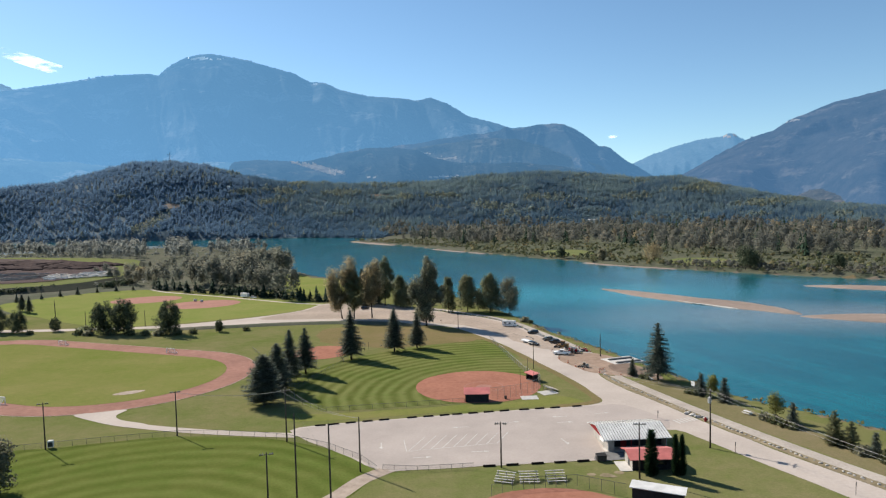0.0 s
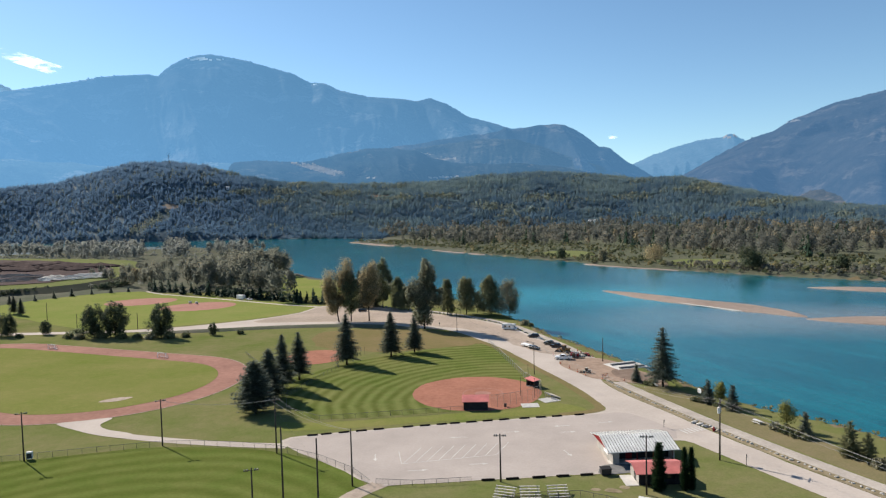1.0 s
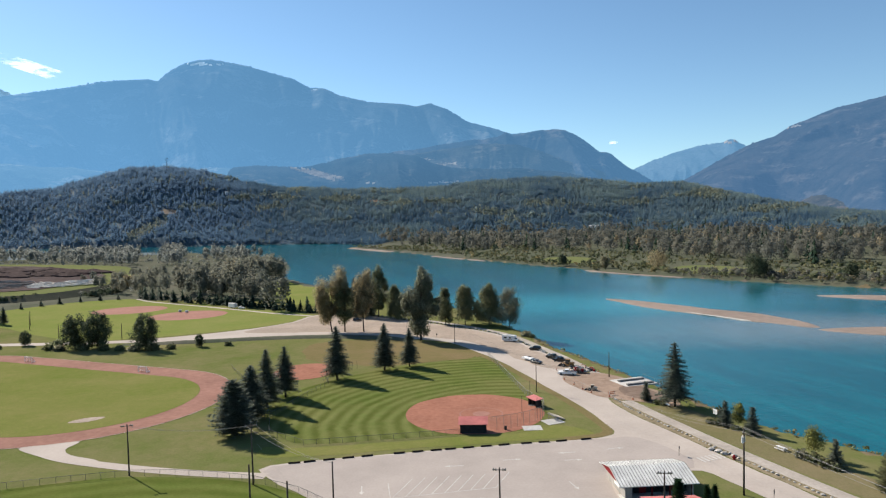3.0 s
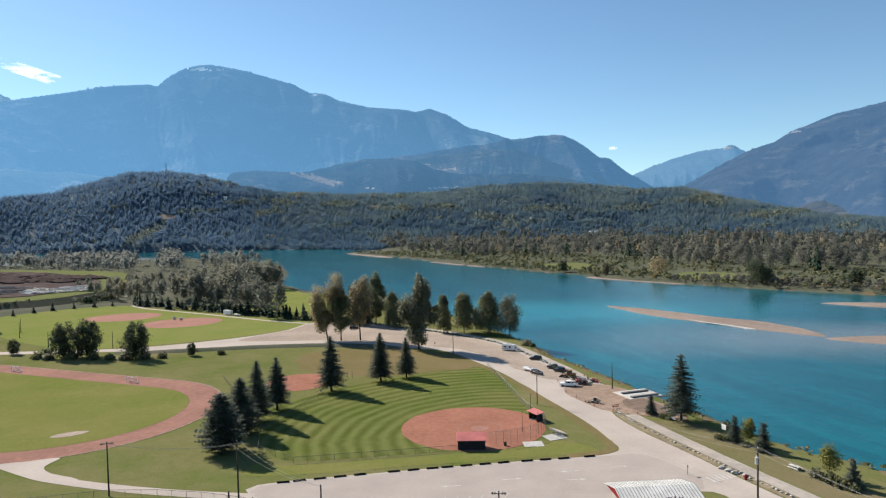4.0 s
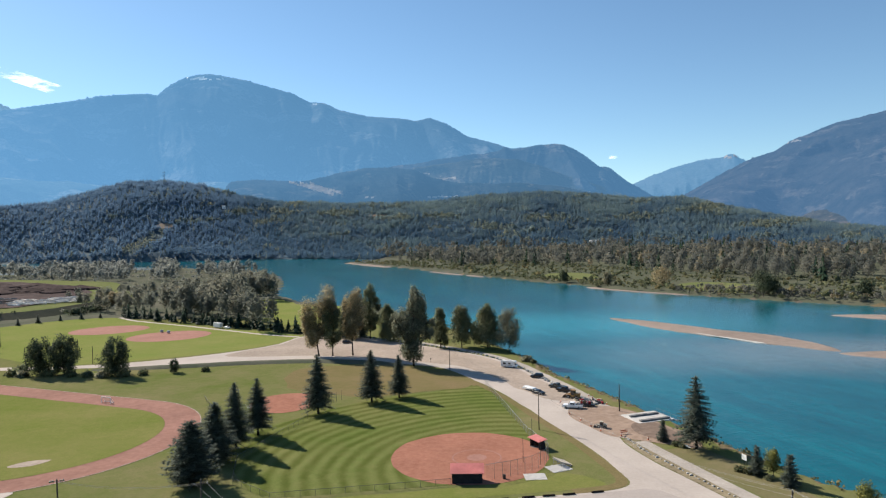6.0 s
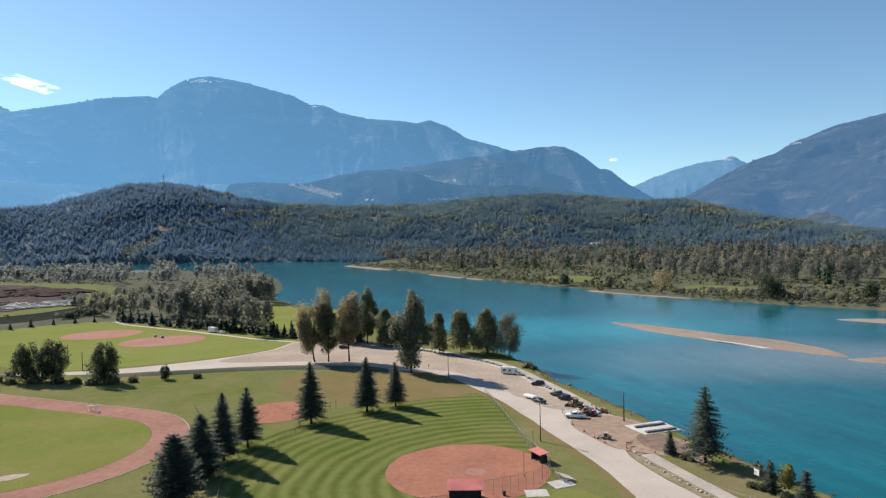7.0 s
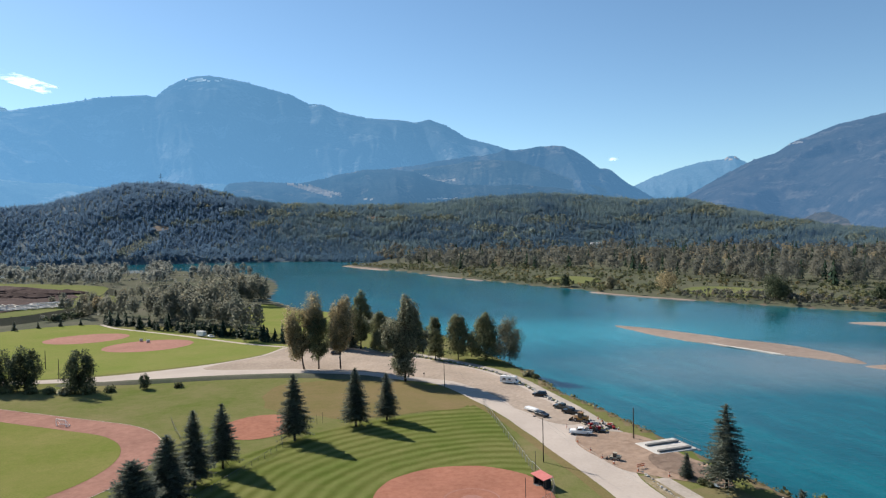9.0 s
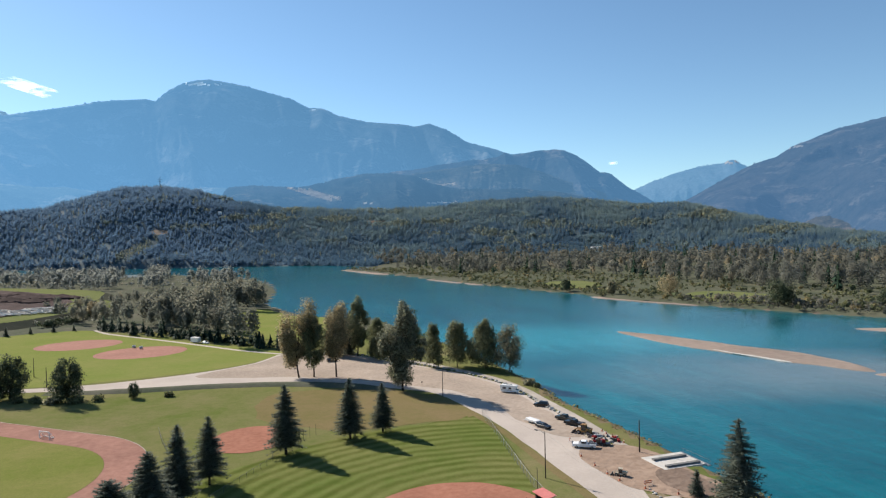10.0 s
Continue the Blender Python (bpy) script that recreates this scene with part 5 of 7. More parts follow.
# conifers on the hills across the river
rnd = np.random.RandomState(101)
COUNT = 56000
brg = rnd.uniform(-42.5, 31.5, COUNT)
rr = np.sqrt(rnd.uniform(1380 ** 2, 2540 ** 2, COUNT))
x, y = rr * np.sin(np.radians(brg)), rr * np.cos(np.radians(brg))
z, d, r, up = land(x, y)
rise = np.degrees(np.arctan2(z - 51, rr))
far_bank = (x < -285) & (y > np.interp(x, [-2600, -1642, -1026, -567, -431, -308], [1730, 1660, 1580, 1600, 1560, 1460]))
# bearing and elevation of clearings and of yellowing stands
CLEARINGS = [(-27.9, 0.95, 0.7, 0.2), (-11.0, 1.5, 0.9, 0.06), (7.4, -1.2, 0.5, 0.1), (-23.4, 2.35, 0.3, 0.08)]
STANDS = [(-24.6, 2.55, 2.0, 0.27), (-22.4, 1.9, 1.2, 0.27), (-17.4, 2.5, 1.6, 0.27), (-14.0, 1.7, 1.7, 0.34), (-5.3, 1.35, 2.2, 0.44), (-9.4, 1.2, 1.4, 0.31), (20.5, -0.1, 2.6, 0.34), (16.2, 1.3, 2.2, 0.42), (3.0, 0.9, 2.0, 0.34), (10.5, 0.8, 1.6, 0.34), (-1.0, 0.2, 1.8, 0.34), (-25.5, 1.3, 2.2, 0.3), (-20.0, 1.0, 1.6, 0.25), (-31.5, 1.6, 1.6, 0.25), (-18.5, 1.9, 1.4, 0.22)]


def within(rows):
    return np.max([1 - np.hypot((brg - b) / w, (rise - e) / h) for b, e, w, h in rows], 0)


strip = (brg > -30.9) & (brg < -28.0) & (np.abs(rise - (-1.0 + 0.52 * (brg + 30.6))) < 0.42)
bare = within(CLEARINGS) > 0
streaky = fractal(brg * 0.35, rise * 2.2, 77, 4)
lone = rnd.rand(COUNT)
ok = ((up > 0.002) | far_bank) & (d < -1) & ~bare & (lone < 0.95)
pale = ok & ((streaky + 0.9 * np.clip(within(STANDS), -0.25, 1) - 0.35 * ease((-brg - 26) / 8) - 0.5 * ease((0.15 - up) / 0.15) + 0.11 * rnd.randn(COUNT) > 0.18) | strip)
dark = ok & ~pale
hh = (9 + 9 * rnd.rand(COUNT) ** 1.6) * (1 + 0.4 * fractal(brg * 1.5, rise * 6, 78, 3))
hh = np.where(strip, hh * 0.75, hh)
# shade of the lower slopes put into the tint, greener higher up
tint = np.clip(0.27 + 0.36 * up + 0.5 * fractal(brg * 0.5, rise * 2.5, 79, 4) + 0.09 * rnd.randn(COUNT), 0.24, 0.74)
# sunward haze put into the tint: pale blue towards the left
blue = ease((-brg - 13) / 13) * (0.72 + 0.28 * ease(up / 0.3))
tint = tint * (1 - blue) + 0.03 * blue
tint = np.where(rnd.rand(COUNT) < 0.025, 0.9, tint)
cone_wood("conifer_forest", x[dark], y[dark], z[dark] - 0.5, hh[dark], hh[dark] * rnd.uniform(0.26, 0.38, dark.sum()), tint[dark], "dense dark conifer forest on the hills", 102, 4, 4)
# tint falls to hazy blue on the left, brighter in the stands
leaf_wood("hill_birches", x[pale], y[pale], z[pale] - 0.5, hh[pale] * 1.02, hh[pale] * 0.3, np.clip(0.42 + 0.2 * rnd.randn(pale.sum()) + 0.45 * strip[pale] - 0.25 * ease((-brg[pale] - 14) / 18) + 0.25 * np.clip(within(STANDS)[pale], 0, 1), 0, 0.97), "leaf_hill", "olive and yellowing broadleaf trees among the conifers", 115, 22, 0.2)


def hill_spot(b, e):
    """Point of the hillside at a bearing and an elevation seen from the start."""
    rs = np.arange(1500.0, 2520.0, 4.0)
    px, py = rs * math.sin(radians(b)), rs * math.cos(radians(b))
    k = int(np.argmax(land(px, py)[0] - 51 - rs * math.tan(radians(e)) > 0))
    return float(px[k]), float(py[k]), float(land(px[k:k + 1], py[k:k + 1])[0][0])


def clearing(b, e, w, h):
    """Bare ground draped on the hillside."""
    near, far = hill_spot(b, e - h), hill_spot(b, e + h)
    r0, r1 = math.hypot(*near[:2]), max(math.hypot(*far[:2]), math.hypot(*near[:2]) + 25)
    ang = np.linspace(0, math.tau, 33)[:-1]
    ragged = 1 + 0.25 * fractal(np.cos(ang) * 1.5 + b, np.sin(ang) * 1.5, 81, 3)
    V = []
    for f in (1.0, 0.66, 0.33):
        bb, q = np.radians(b + w * f * ragged * np.cos(ang)), (r0 + r1) / 2 + (r1 - r0) / 2 * f * ragged * np.sin(ang)
        px, py = q * np.sin(bb), q * np.cos(bb)
        V.append(np.stack([px, py, land(px, py)[0] + 1.2], 1))
    c = (r0 + r1) / 2
    cxy = np.array([c * math.sin(radians(b))]), np.array([c * math.cos(radians(b))])
    V = np.concatenate(V + [np.array([[cxy[0][0], cxy[1][0], land(*cxy)[0][0] + 1.2]])])
    F = []
    for k in range(32):
        j = (k + 1) % 32
        for a in (0, 32):
            F += [(a + k, a + j, a + 32 + j), (a + k, a + 32 + j, a + 32 + k)]
        F.append((64 + k, 64 + j, 96))
    tagged(part_mesh("clearing", mesh_from("clearing", V, F, None, [M["clearing"]], True), None), "bare tan clearing in the hillside forest", "clearing", kind="structure")


for row in CLEARINGS[:2]:
    clearing(*row)


def transmission_tower(b, e, h):
    """A lattice mast: four battered legs, bracing and crossarms."""
    x, y, z = hill_spot(b, e)
    t = empty("transmission_tower", x, y, z - 0.5, -b)
    for sx in (-1, 1):
        for sy in (-1, 1):
            part("leg", tubes(((sx * 3.4, sy * 3.4, 0), (sx * 0.5, sy * 0.5, h * 0.8), 0.32, 0.22), ((sx * 0.5, sy * 0.5, h * 0.8), (0, 0, h), 0.22, 0.15), sides=5), M["dark_metal"], t)
    for k in range(6):
        w0, w1 = 3.4 - 2.9 * k / 6, 3.4 - 2.9 * (k + 1) / 6
        part("brace", tubes(((-w0, -w0, h * 0.8 * k / 6), (w1, -w1, h * 0.8 * (k + 1) / 6), 0.13), ((w0, w0, h * 0.8 * k / 6), (-w1, w1, h * 0.8 * (k + 1) / 6), 0.13), sides=4), M["dark_metal"], t)
    for f, w in ((0.68, 5.5), (0.8, 6.5), (0.91, 4.5)):
        part("crossarm", tubes(((-w, 0, h * f), (w, 0, h * f), 0.2), ((-w, 0, h * f), (0, 0, h * f + 2.0), 0.12), ((w, 0, h * f), (0, 0, h * f + 2.0), 0.12), sides=4), M["dark_metal"], t)
    tagged(t, "dark lattice power tower on the wooded hilltop", "power tower")


transmission_tower(-27.87, 4.2, 46.0)


def hill_house(b, e, w, d, h):
    x, y, z = hill_spot(b, e)
    t = empty("hillside_house", x, y, z, -b + 12)
    part("wall", boxes((-w / 2, -d / 2, -2.0, w / 2, d / 2, h)), M["white"], t)
    bm = bmesh.new()
    vs = [bm.verts.new(p) for p in ((-w / 2 - 0.6, -d / 2 - 0.6, h), (w / 2 + 0.6, -d / 2 - 0.6, h), (w / 2 + 0.6, d / 2 + 0.6, h), (-w / 2 - 0.6, d / 2 + 0.6, h), (-w / 2 - 0.6, 0, h + d * 0.3), (w / 2 + 0.6, 0, h + d * 0.3))]
    for f in ((0, 1, 5, 4), (2, 3, 4, 5), (1, 2, 5), (3, 0, 4), (3, 2, 1, 0)):
        bm.faces.new([vs[k] for k in f])
    part("roof", bm, M["roof_white"], t)
    for k in (-0.25, 0.25):
        part("window", boxes((w * k - 0.9, -d / 2 - 0.05, 1.0, w * k + 0.9, -d / 2 + 0.02, 2.3)), M["glass_dark"], t)
    tagged(t, "small pale house among the hillside trees", "house", "hillside houses")


hill_house(-23.45, 2.32, 9.0, 7.0, 7.0)
hill_house(7.36, -1.22, 26.0, 9.0, 6.5)

# broad-leaved woods on the flat across the river
x, y, rnd = scatter(7600, -330, 1300, 470, 1800, 103)
z, d, r, up = land(x, y)
thick = wavy(x, y, 0.016, 3.0)
brg = np.degrees(np.arctan2(x, y))
across = y > 700 - 1.4 * np.minimum(x, 0)
edge = np.interp(brg, [-16, -8, 0, 6, 10, 15, 19, 24, 32], [-45, -90, -120, -190, -215, -190, -80, -55, -30])
ok = (d < edge + 55 * thick) & (up < 0.12) & (brg < 38) & (brg > -17) & across & (rnd.rand(len(x)) < np.where(r > 1000, 0.62, 0.5) + 0.25 * thick)
k = rnd.rand(len(x))
hh = rnd.uniform(14, 28, len(x)) * (1 + 0.25 * thick)
pick = ok & (k < 0.86)
for nearer, cards, size in ((True, 300, 0.055), (False, 80, 0.1)):
    pk = pick & ((r < 900) == nearer)
    leaf_wood("broadleaf_woods", x[pk], y[pk], z[pk] - 0.6, hh[pk], hh[pk] * rnd.uniform(0.28, 0.42, pk.sum()), np.clip(0.38 + 0.32 * rnd.randn(pk.sum()), 0, 0.97), "leaf_far", "grey-green broadleaf woods along the far bank", 104, cards, size)
pick = ok & (k >= 0.86)
cone_wood("scattered_conifers", x[pick], y[pick], z[pick], hh[pick] * 1.1, hh[pick] * 0.2, 0.1 + 0.6 * rnd.rand(pick.sum()), "dark conifers standing among the far bank woods", 105, 7, 6, "hedge")
# a few clumps that stand out at the meadow's edge
for k, (bx, by, hh, mat, lab) in enumerate(((150, 690, 19, "leaf_autumn", "rounded yellow tree standing out on the far shore"), (205, 588, 19, "leaf_dark", "dense dark tree clump near the far shore"), (214, 596, 14, "leaf_dark", "dense dark tree clump near the far shore"),
                                            (62, 760, 12, "leaf_dark", "dark tree near the far shore"), (102, 720, 12, "leaf_grey", "grey-green tree near the far shore"), (268, 560, 13, "leaf_dark", "dark tree clump near the far shore"))):
    tree_thing("shore_tree", broadleaf(hh, hh * 0.95, 200 + k, 0.06, 1500, 0.8, 12, 0.016, 0.1), bx, by, lab, "tree", mat, "far shore trees", z=float(land(np.array([bx * 1.0]), np.array([by * 1.0]))[0][0]))

# open meadows in the far woods
for mx, my, mr, sq in ((197, 668, 36, 1.7), (78, 850, 30, 2.0)):
    tagged(disc("meadow", mx, my, mr, 0.5, M["meadow_green"], None, sq, 0.0), "bright green meadow in a gap of the far woods", "meadow", kind="structure")

# shrubs along the far shore
x, y, rnd = scatter(15000, -320, 700, 430, 1350, 106)
z, d, r, up = land(x, y)
thick = wavy(x, y, 0.03, 4.0)
ok = (d < -4) & (d > -230) & (y > 0.4 * x + 200) & (thick > -0.55) & (rnd.rand(len(x)) < np.interp(-d, [4, 10, 40, 80, 230], [0.5, 0.9, 0.85, 0.5, 0.35]))
ok &= (y > 900 + 1.4 * (-x)) | (x > -60)
mead = (np.hypot((x - 197) / 36, (y - 668) / 60) < 1) | (np.hypot((x - 75) / 30, (y - 850) / 60) < 1)
ok &= ~mead
hh = rnd.uniform(1.5, 6.0, len(x))
leaf_wood("shore_shrubs", x[ok], y[ok], z[ok] - 0.2, hh[ok], hh[ok] * rnd.uniform(0.5, 0.8, ok.sum()), np.clip(0.4 + 0.3 * rnd.randn(ok.sum()), 0, 0.97), "shrub", "low shrubs along the far shore", 107, 20, 0.34)

x, y, rnd = scatter(5200, 150, 480, 350, 660, 141)
z, d, r, up = land(x, y)
ok = (d < -2.5) & (d > -60) & (y > 0.4 * x + 200) & (rnd.rand(len(x)) < np.interp(-d, [3, 14, 60], [0.9, 0.85, 0.35]))
hh = rnd.uniform(1.8, 6.5, len(x)) * np.interp(-d, [3, 20, 60], [0.6, 1.0, 1.1])
leaf_wood("shore_thicket", x[ok], y[ok], z[ok] - 0.3, hh[ok], hh[ok] * rnd.uniform(0.4, 0.7, ok.sum()), np.clip(0.4 + 0.3 * rnd.randn(ok.sum()), 0, 0.97), "leaf_far", "grey-green thicket crowding the far bank", 142, 40, 0.2)

# brown and green brush on the near bank
x, y, rnd = scatter(42000, -120, 110, 95, 560, 121)
z, d, r, up = land(x, y)
ok = (d > -10.5) & (d < -1.5) & ((x > -60) | (y > 380)) & (rnd.rand(len(x)) < 0.5 + 0.4 * wavy(x, y, 0.12, 3.0))
ok &= ~((np.hypot(x - 40, y - 224) < 13))
hh = rnd.uniform(0.25, 0.8, len(x)) * np.where(rnd.rand(len(x)) < 0.06, 2.0, 1.0)
leaf_wood("bank_brush", x[ok], y[ok], z[ok] - 0.1, hh[ok], hh[ok] * rnd.uniform(0.9, 1.6, ok.sum()), np.clip(0.45 + 0.3 * rnd.randn(ok.sum()), 0, 0.99), "brush", "low brown and green brush on the river bank", 122, 9, 0.5)

# poplar grove and marsh on the near side
GROVE = [(-128, 400), (-152, 404), (-185, 440), (-245, 482), (-320, 512), (-400, 600), (-360, 760), (-290, 790), (-258, 735), (-232, 655), (-200, 600), (-214, 540), (-190, 500), (-168, 472), (-150, 434)]
x, y, rnd = scatter(1500, -420, -100, 395, 800, 108)
z, d, r, up = land(x, y)
sd = signed_distance(x, y, GROVE)
ok = (sd > 0) & (d < -6) & (rnd.rand(len(x)) < np.where(sd < 30, 0.75, 0.42) * np.where(x < -260, 0.45, 1.0))
hh = rnd.uniform(18, 31, len(x)) * np.interp(x, [-400, -260, -200, -120], [0.5, 0.8, 1.0, 0.75])
leaf_wood("poplar_grove", x[ok], y[ok], z[ok], hh[ok], hh[ok] * rnd.uniform(0.20, 0.31, ok.sum()), np.clip(0.38 + 0.3 * rnd.randn(ok.sum()), 0, 0.97), "leaf_grove", "grove of grey-green poplars beside the ball field", 109, 480, 0.05)
# hedge of small dark conifers below the grove
hx = np.linspace(-108, -275, 46)
hy = np.interp(-hx, [108, 171, 256, 300], [392, 428, 474, 500]) + np.random.RandomState(4).randn(46) * 3.0
hz = land(hx, hy)[0]
cone_wood("conifer_hedge", hx, hy, hz - 0.2, np.random.RandomState(5).uniform(5, 11, 46), np.random.RandomState(6).uniform(1.8, 3.0, 46), np.full(46, 0.15), "row of dark young conifers below the poplar grove", 110, 9, 9, "hedge", 0.9)
# marsh scrub and tree lines upstream
x, y, rnd = scatter(4200, -1300, -240, 470, 1320, 111)
z, d, r, up = land(x, y)
thick = wavy(x, y, 0.02, 6.0)
yard = (np.hypot((x + 520) / 175, (y - 640) / 130) < 1)
ok = (d < -8) & (thick > -0.25) & ~yard & (rnd.rand(len(x)) < 0.6) & (y > 500)
hh = rnd.uniform(2, 7, len(x))
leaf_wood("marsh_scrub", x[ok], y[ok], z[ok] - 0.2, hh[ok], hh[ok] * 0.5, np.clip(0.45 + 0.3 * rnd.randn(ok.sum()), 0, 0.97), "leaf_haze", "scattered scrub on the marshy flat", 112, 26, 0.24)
x, y, rnd = scatter(1150, -1250, -380, 860, 1230, 113)
z, d, r, up = land(x, y)
brg = np.degrees(np.arctan2(x, y))
ok = (d < -12) & (d > -330) & ((brg < -30) | ((brg > -28.4) & (brg < -26.6)) | (brg > -25.2)) & (wavy(x, y, 0.016, 8.0) > -0.3)
hh = rnd.uniform(14, 25, len(x))
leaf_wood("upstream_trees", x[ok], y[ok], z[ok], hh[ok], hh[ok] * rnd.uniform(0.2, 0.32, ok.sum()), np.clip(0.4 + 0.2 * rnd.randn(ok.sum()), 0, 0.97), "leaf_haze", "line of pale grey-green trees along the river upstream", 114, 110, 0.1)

# scrub and young trees on the terrace's slope
EDGE = [(-328, 500), (-330, 535), (-360, 590), (-402, 660), (-450, 720), (-372, 468), (-450, 458), (-560, 468)]
rnd = np.random.RandomState(131)
seg = rnd.randint(0, 4, 420)
u = rnd.rand(420)
ex = np.array([p[0] for p in EDGE], float)
ey = np.array([p[1] for p in EDGE], float)
nxt = np.where(seg == 3, 4, seg + 1)
x = ex[seg] + (ex[nxt] - ex[seg]) * u + rnd.uniform(2, 13, 420)
y = ey[seg] + (ey[nxt] - ey[seg]) * u - rnd.uniform(0, 7, 420)
front = rnd.rand(420) < 0.45
x = np.where(front, rnd.uniform(-620, -345, 420), x)
y = np.where(front, np.interp(x, [-620, -450, -372, -345], [478, 454, 463, 500]) - rnd.uniform(1, 9, 420), y)
hh = rnd.uniform(2, 6.5, 420)
leaf_wood("slope_scrub", x, y, land(x, y)[0] - 0.3, hh, hh * 0.55, np.clip(0.35 + 0.3 * rnd.randn(420), 0, 0.97), "leaf_dark", "dark green scrub on the slope of the yard terrace", 132, 40, 0.22)

# ---- buildings ----


def slab_quad(bm, a, b, c, d, t):
    """A sheet through four corners with thickness t downwards."""
    top = [bm.verts.new(p) for p in (a, b, c, d)]
    bot = [bm.verts.new((p[0], p[1], p[2] - t)) for p in (a, b, c, d)]
    bm.faces.new(top)
    bm.faces.new(bot[::-1])
    for i in range(4):
        j = (i + 1) % 4
        bm.faces.new((top[i], bot[i], bot[j], top[j]))
    bmesh.ops.recalc_face_normals(bm, faces=bm.faces[:])
    return bm


def clubhouse():
    t = empty("clubhouse", 20.6, 137.6, None, 9.5)
    L, W, E, R = 12.6, 10.5, 2.9, 4.25
    part("wall", boxes((0, 0, -0.2, 0.25, W, E)), M["wall_pale"], t)
    part("wall", boxes((L - 0.25, 0, -0.2, L, W, E)), M["wall_pale"], t)
    part("wall", boxes((0.25, W - 0.25, -0.2, L - 0.25, W, E)), M["wall_pale"], t)
    part("wall", boxes((0.25, 2.4, -0.2, L - 0.25, 2.65, E)), M["dark_wall"], t, "dark recessed front wall")
    part("wall", boxes((0.25, 0.02, -0.2, 1.3, 0.22, E)), M["wall_pale"], t)
    part("porch_slab", boxes((-0.6, -0.8, -0.25, L + 0.4, 2.4, 0.08)), M["concrete"], t)
    for x in (3.4, 5.2, 9.6, 11.6):
        part("door" if x in (3.4, 9.6) else "window", boxes((x, 2.3, 0.08 if x in (3.4, 9.6) else 1.0, x + 1.3, 2.39, 2.15)), M["red_wall"] if x in (3.4, 9.6) else M["glass_dark"], t)
    for x in (4.9, 8.2, 12.3):
        part("post", boxes((x, 0.05, 0.0, x + 0.18, 0.23, E)), M["red_wall"], t)
    for y0, zn, y1, z1 in ((-0.9, E - 0.15, W / 2, R), (W + 0.8, E - 0.15, W / 2, R)):
        part("roof", slab_quad(bmesh.new(), (-1.2, y0, zn), (L + 0.8, y0, zn), (L + 0.8, y1, z1), (-1.2, y1, z1), 0.14), M["roof_grey"], t, "ribbed pale grey metal roof sheet")
        for k in range(25):
            x = -1.1 + k * (L + 1.8) / 24
            part("roof_rib", slab_quad(bmesh.new(), (x, y0, zn + 0.07), (x + 0.07, y0, zn + 0.07), (x + 0.07, y1, z1 + 0.07), (x, y1, z1 + 0.07), 0.065), M["concrete_dark"], t)
    for x in (-1.0, L - 0.02):
        bm = bmesh.new()
        q = [bm.verts.new((x + d, y, z)) for d in (0, 0.2) for y, z in ((-0.4, E - 0.2), (W + 0.3, E - 0.2), (W / 2, R - 0.16))]
        bm.faces.new(q[:3]), bm.faces.new(q[3:])
        for i in range(3):
            bm.faces.new((q[i], q[(i + 1) % 3], q[3 + (i + 1) % 3], q[3 + i]))
        bmesh.ops.recalc_face_normals(bm, faces=bm.faces[:])
        part("gable", bm, M["red_wall"], t, "red painted gable panel")
    part("notice_board", boxes((-0.12, 3.0, 0.9, -0.01, 5.5, 2.3)), M["white"], t)
    tagged(t, "low clubhouse with pale grey metal roof and red gable", "building")


clubhouse()


def hut():
    t = empty("red_roofed_hut", 23.7, 127.5, None, 6.0)
    L, W, E, R = 8.2, 5.4, 2.45, 3.25
    part("wall", boxes((0, 0, -0.2, L, 0.2, E), ), M["dark_wall"], t)
    part("wall", boxes((0, 0.2, -0.2, 0.2, W, E)), M["wall_pale"], t)
    part("wall", boxes((L - 0.2, 0.2, -0.2, L, W, E)), M["wall_pale"], t)
    part("wall", boxes((0.2, W - 0.2, -0.2, L - 0.2, W, E)), M["dark_wall"], t)
    part("door", boxes((-0.05, 2.0, 0.0, -0.005, 3.0, 2.05)), M["dark_metal"], t)
    part("window", boxes((4.6, -0.05, 1.0, 6.6, -0.005, 2.0)), M["glass_dark"], t)
    part("roof", slab_quad(bmesh.new(), (-0.7, -0.8, E - 0.1), (L + 0.6, -0.8, E - 0.1), (L + 0.6, W / 2, R), (-0.7, W / 2, R), 0.12), M["roof_red"], t, "faded red metal roof sheet")
    part("roof", slab_quad(bmesh.new(), (-0.7, W + 0.7, E - 0.1), (L + 0.6, W + 0.7, E - 0.1), (L + 0.6, W / 2, R), (-0.7, W / 2, R), 0.12), M["roof_red"], t, "faded red metal roof sheet")
    part("patio_slab", boxes((-2.4, -0.3, -0.15, -0.02, 4.6, 0.1)), M["concrete"], t)
    tagged(t, "small hut with a faded red metal roof", "building")


hut()


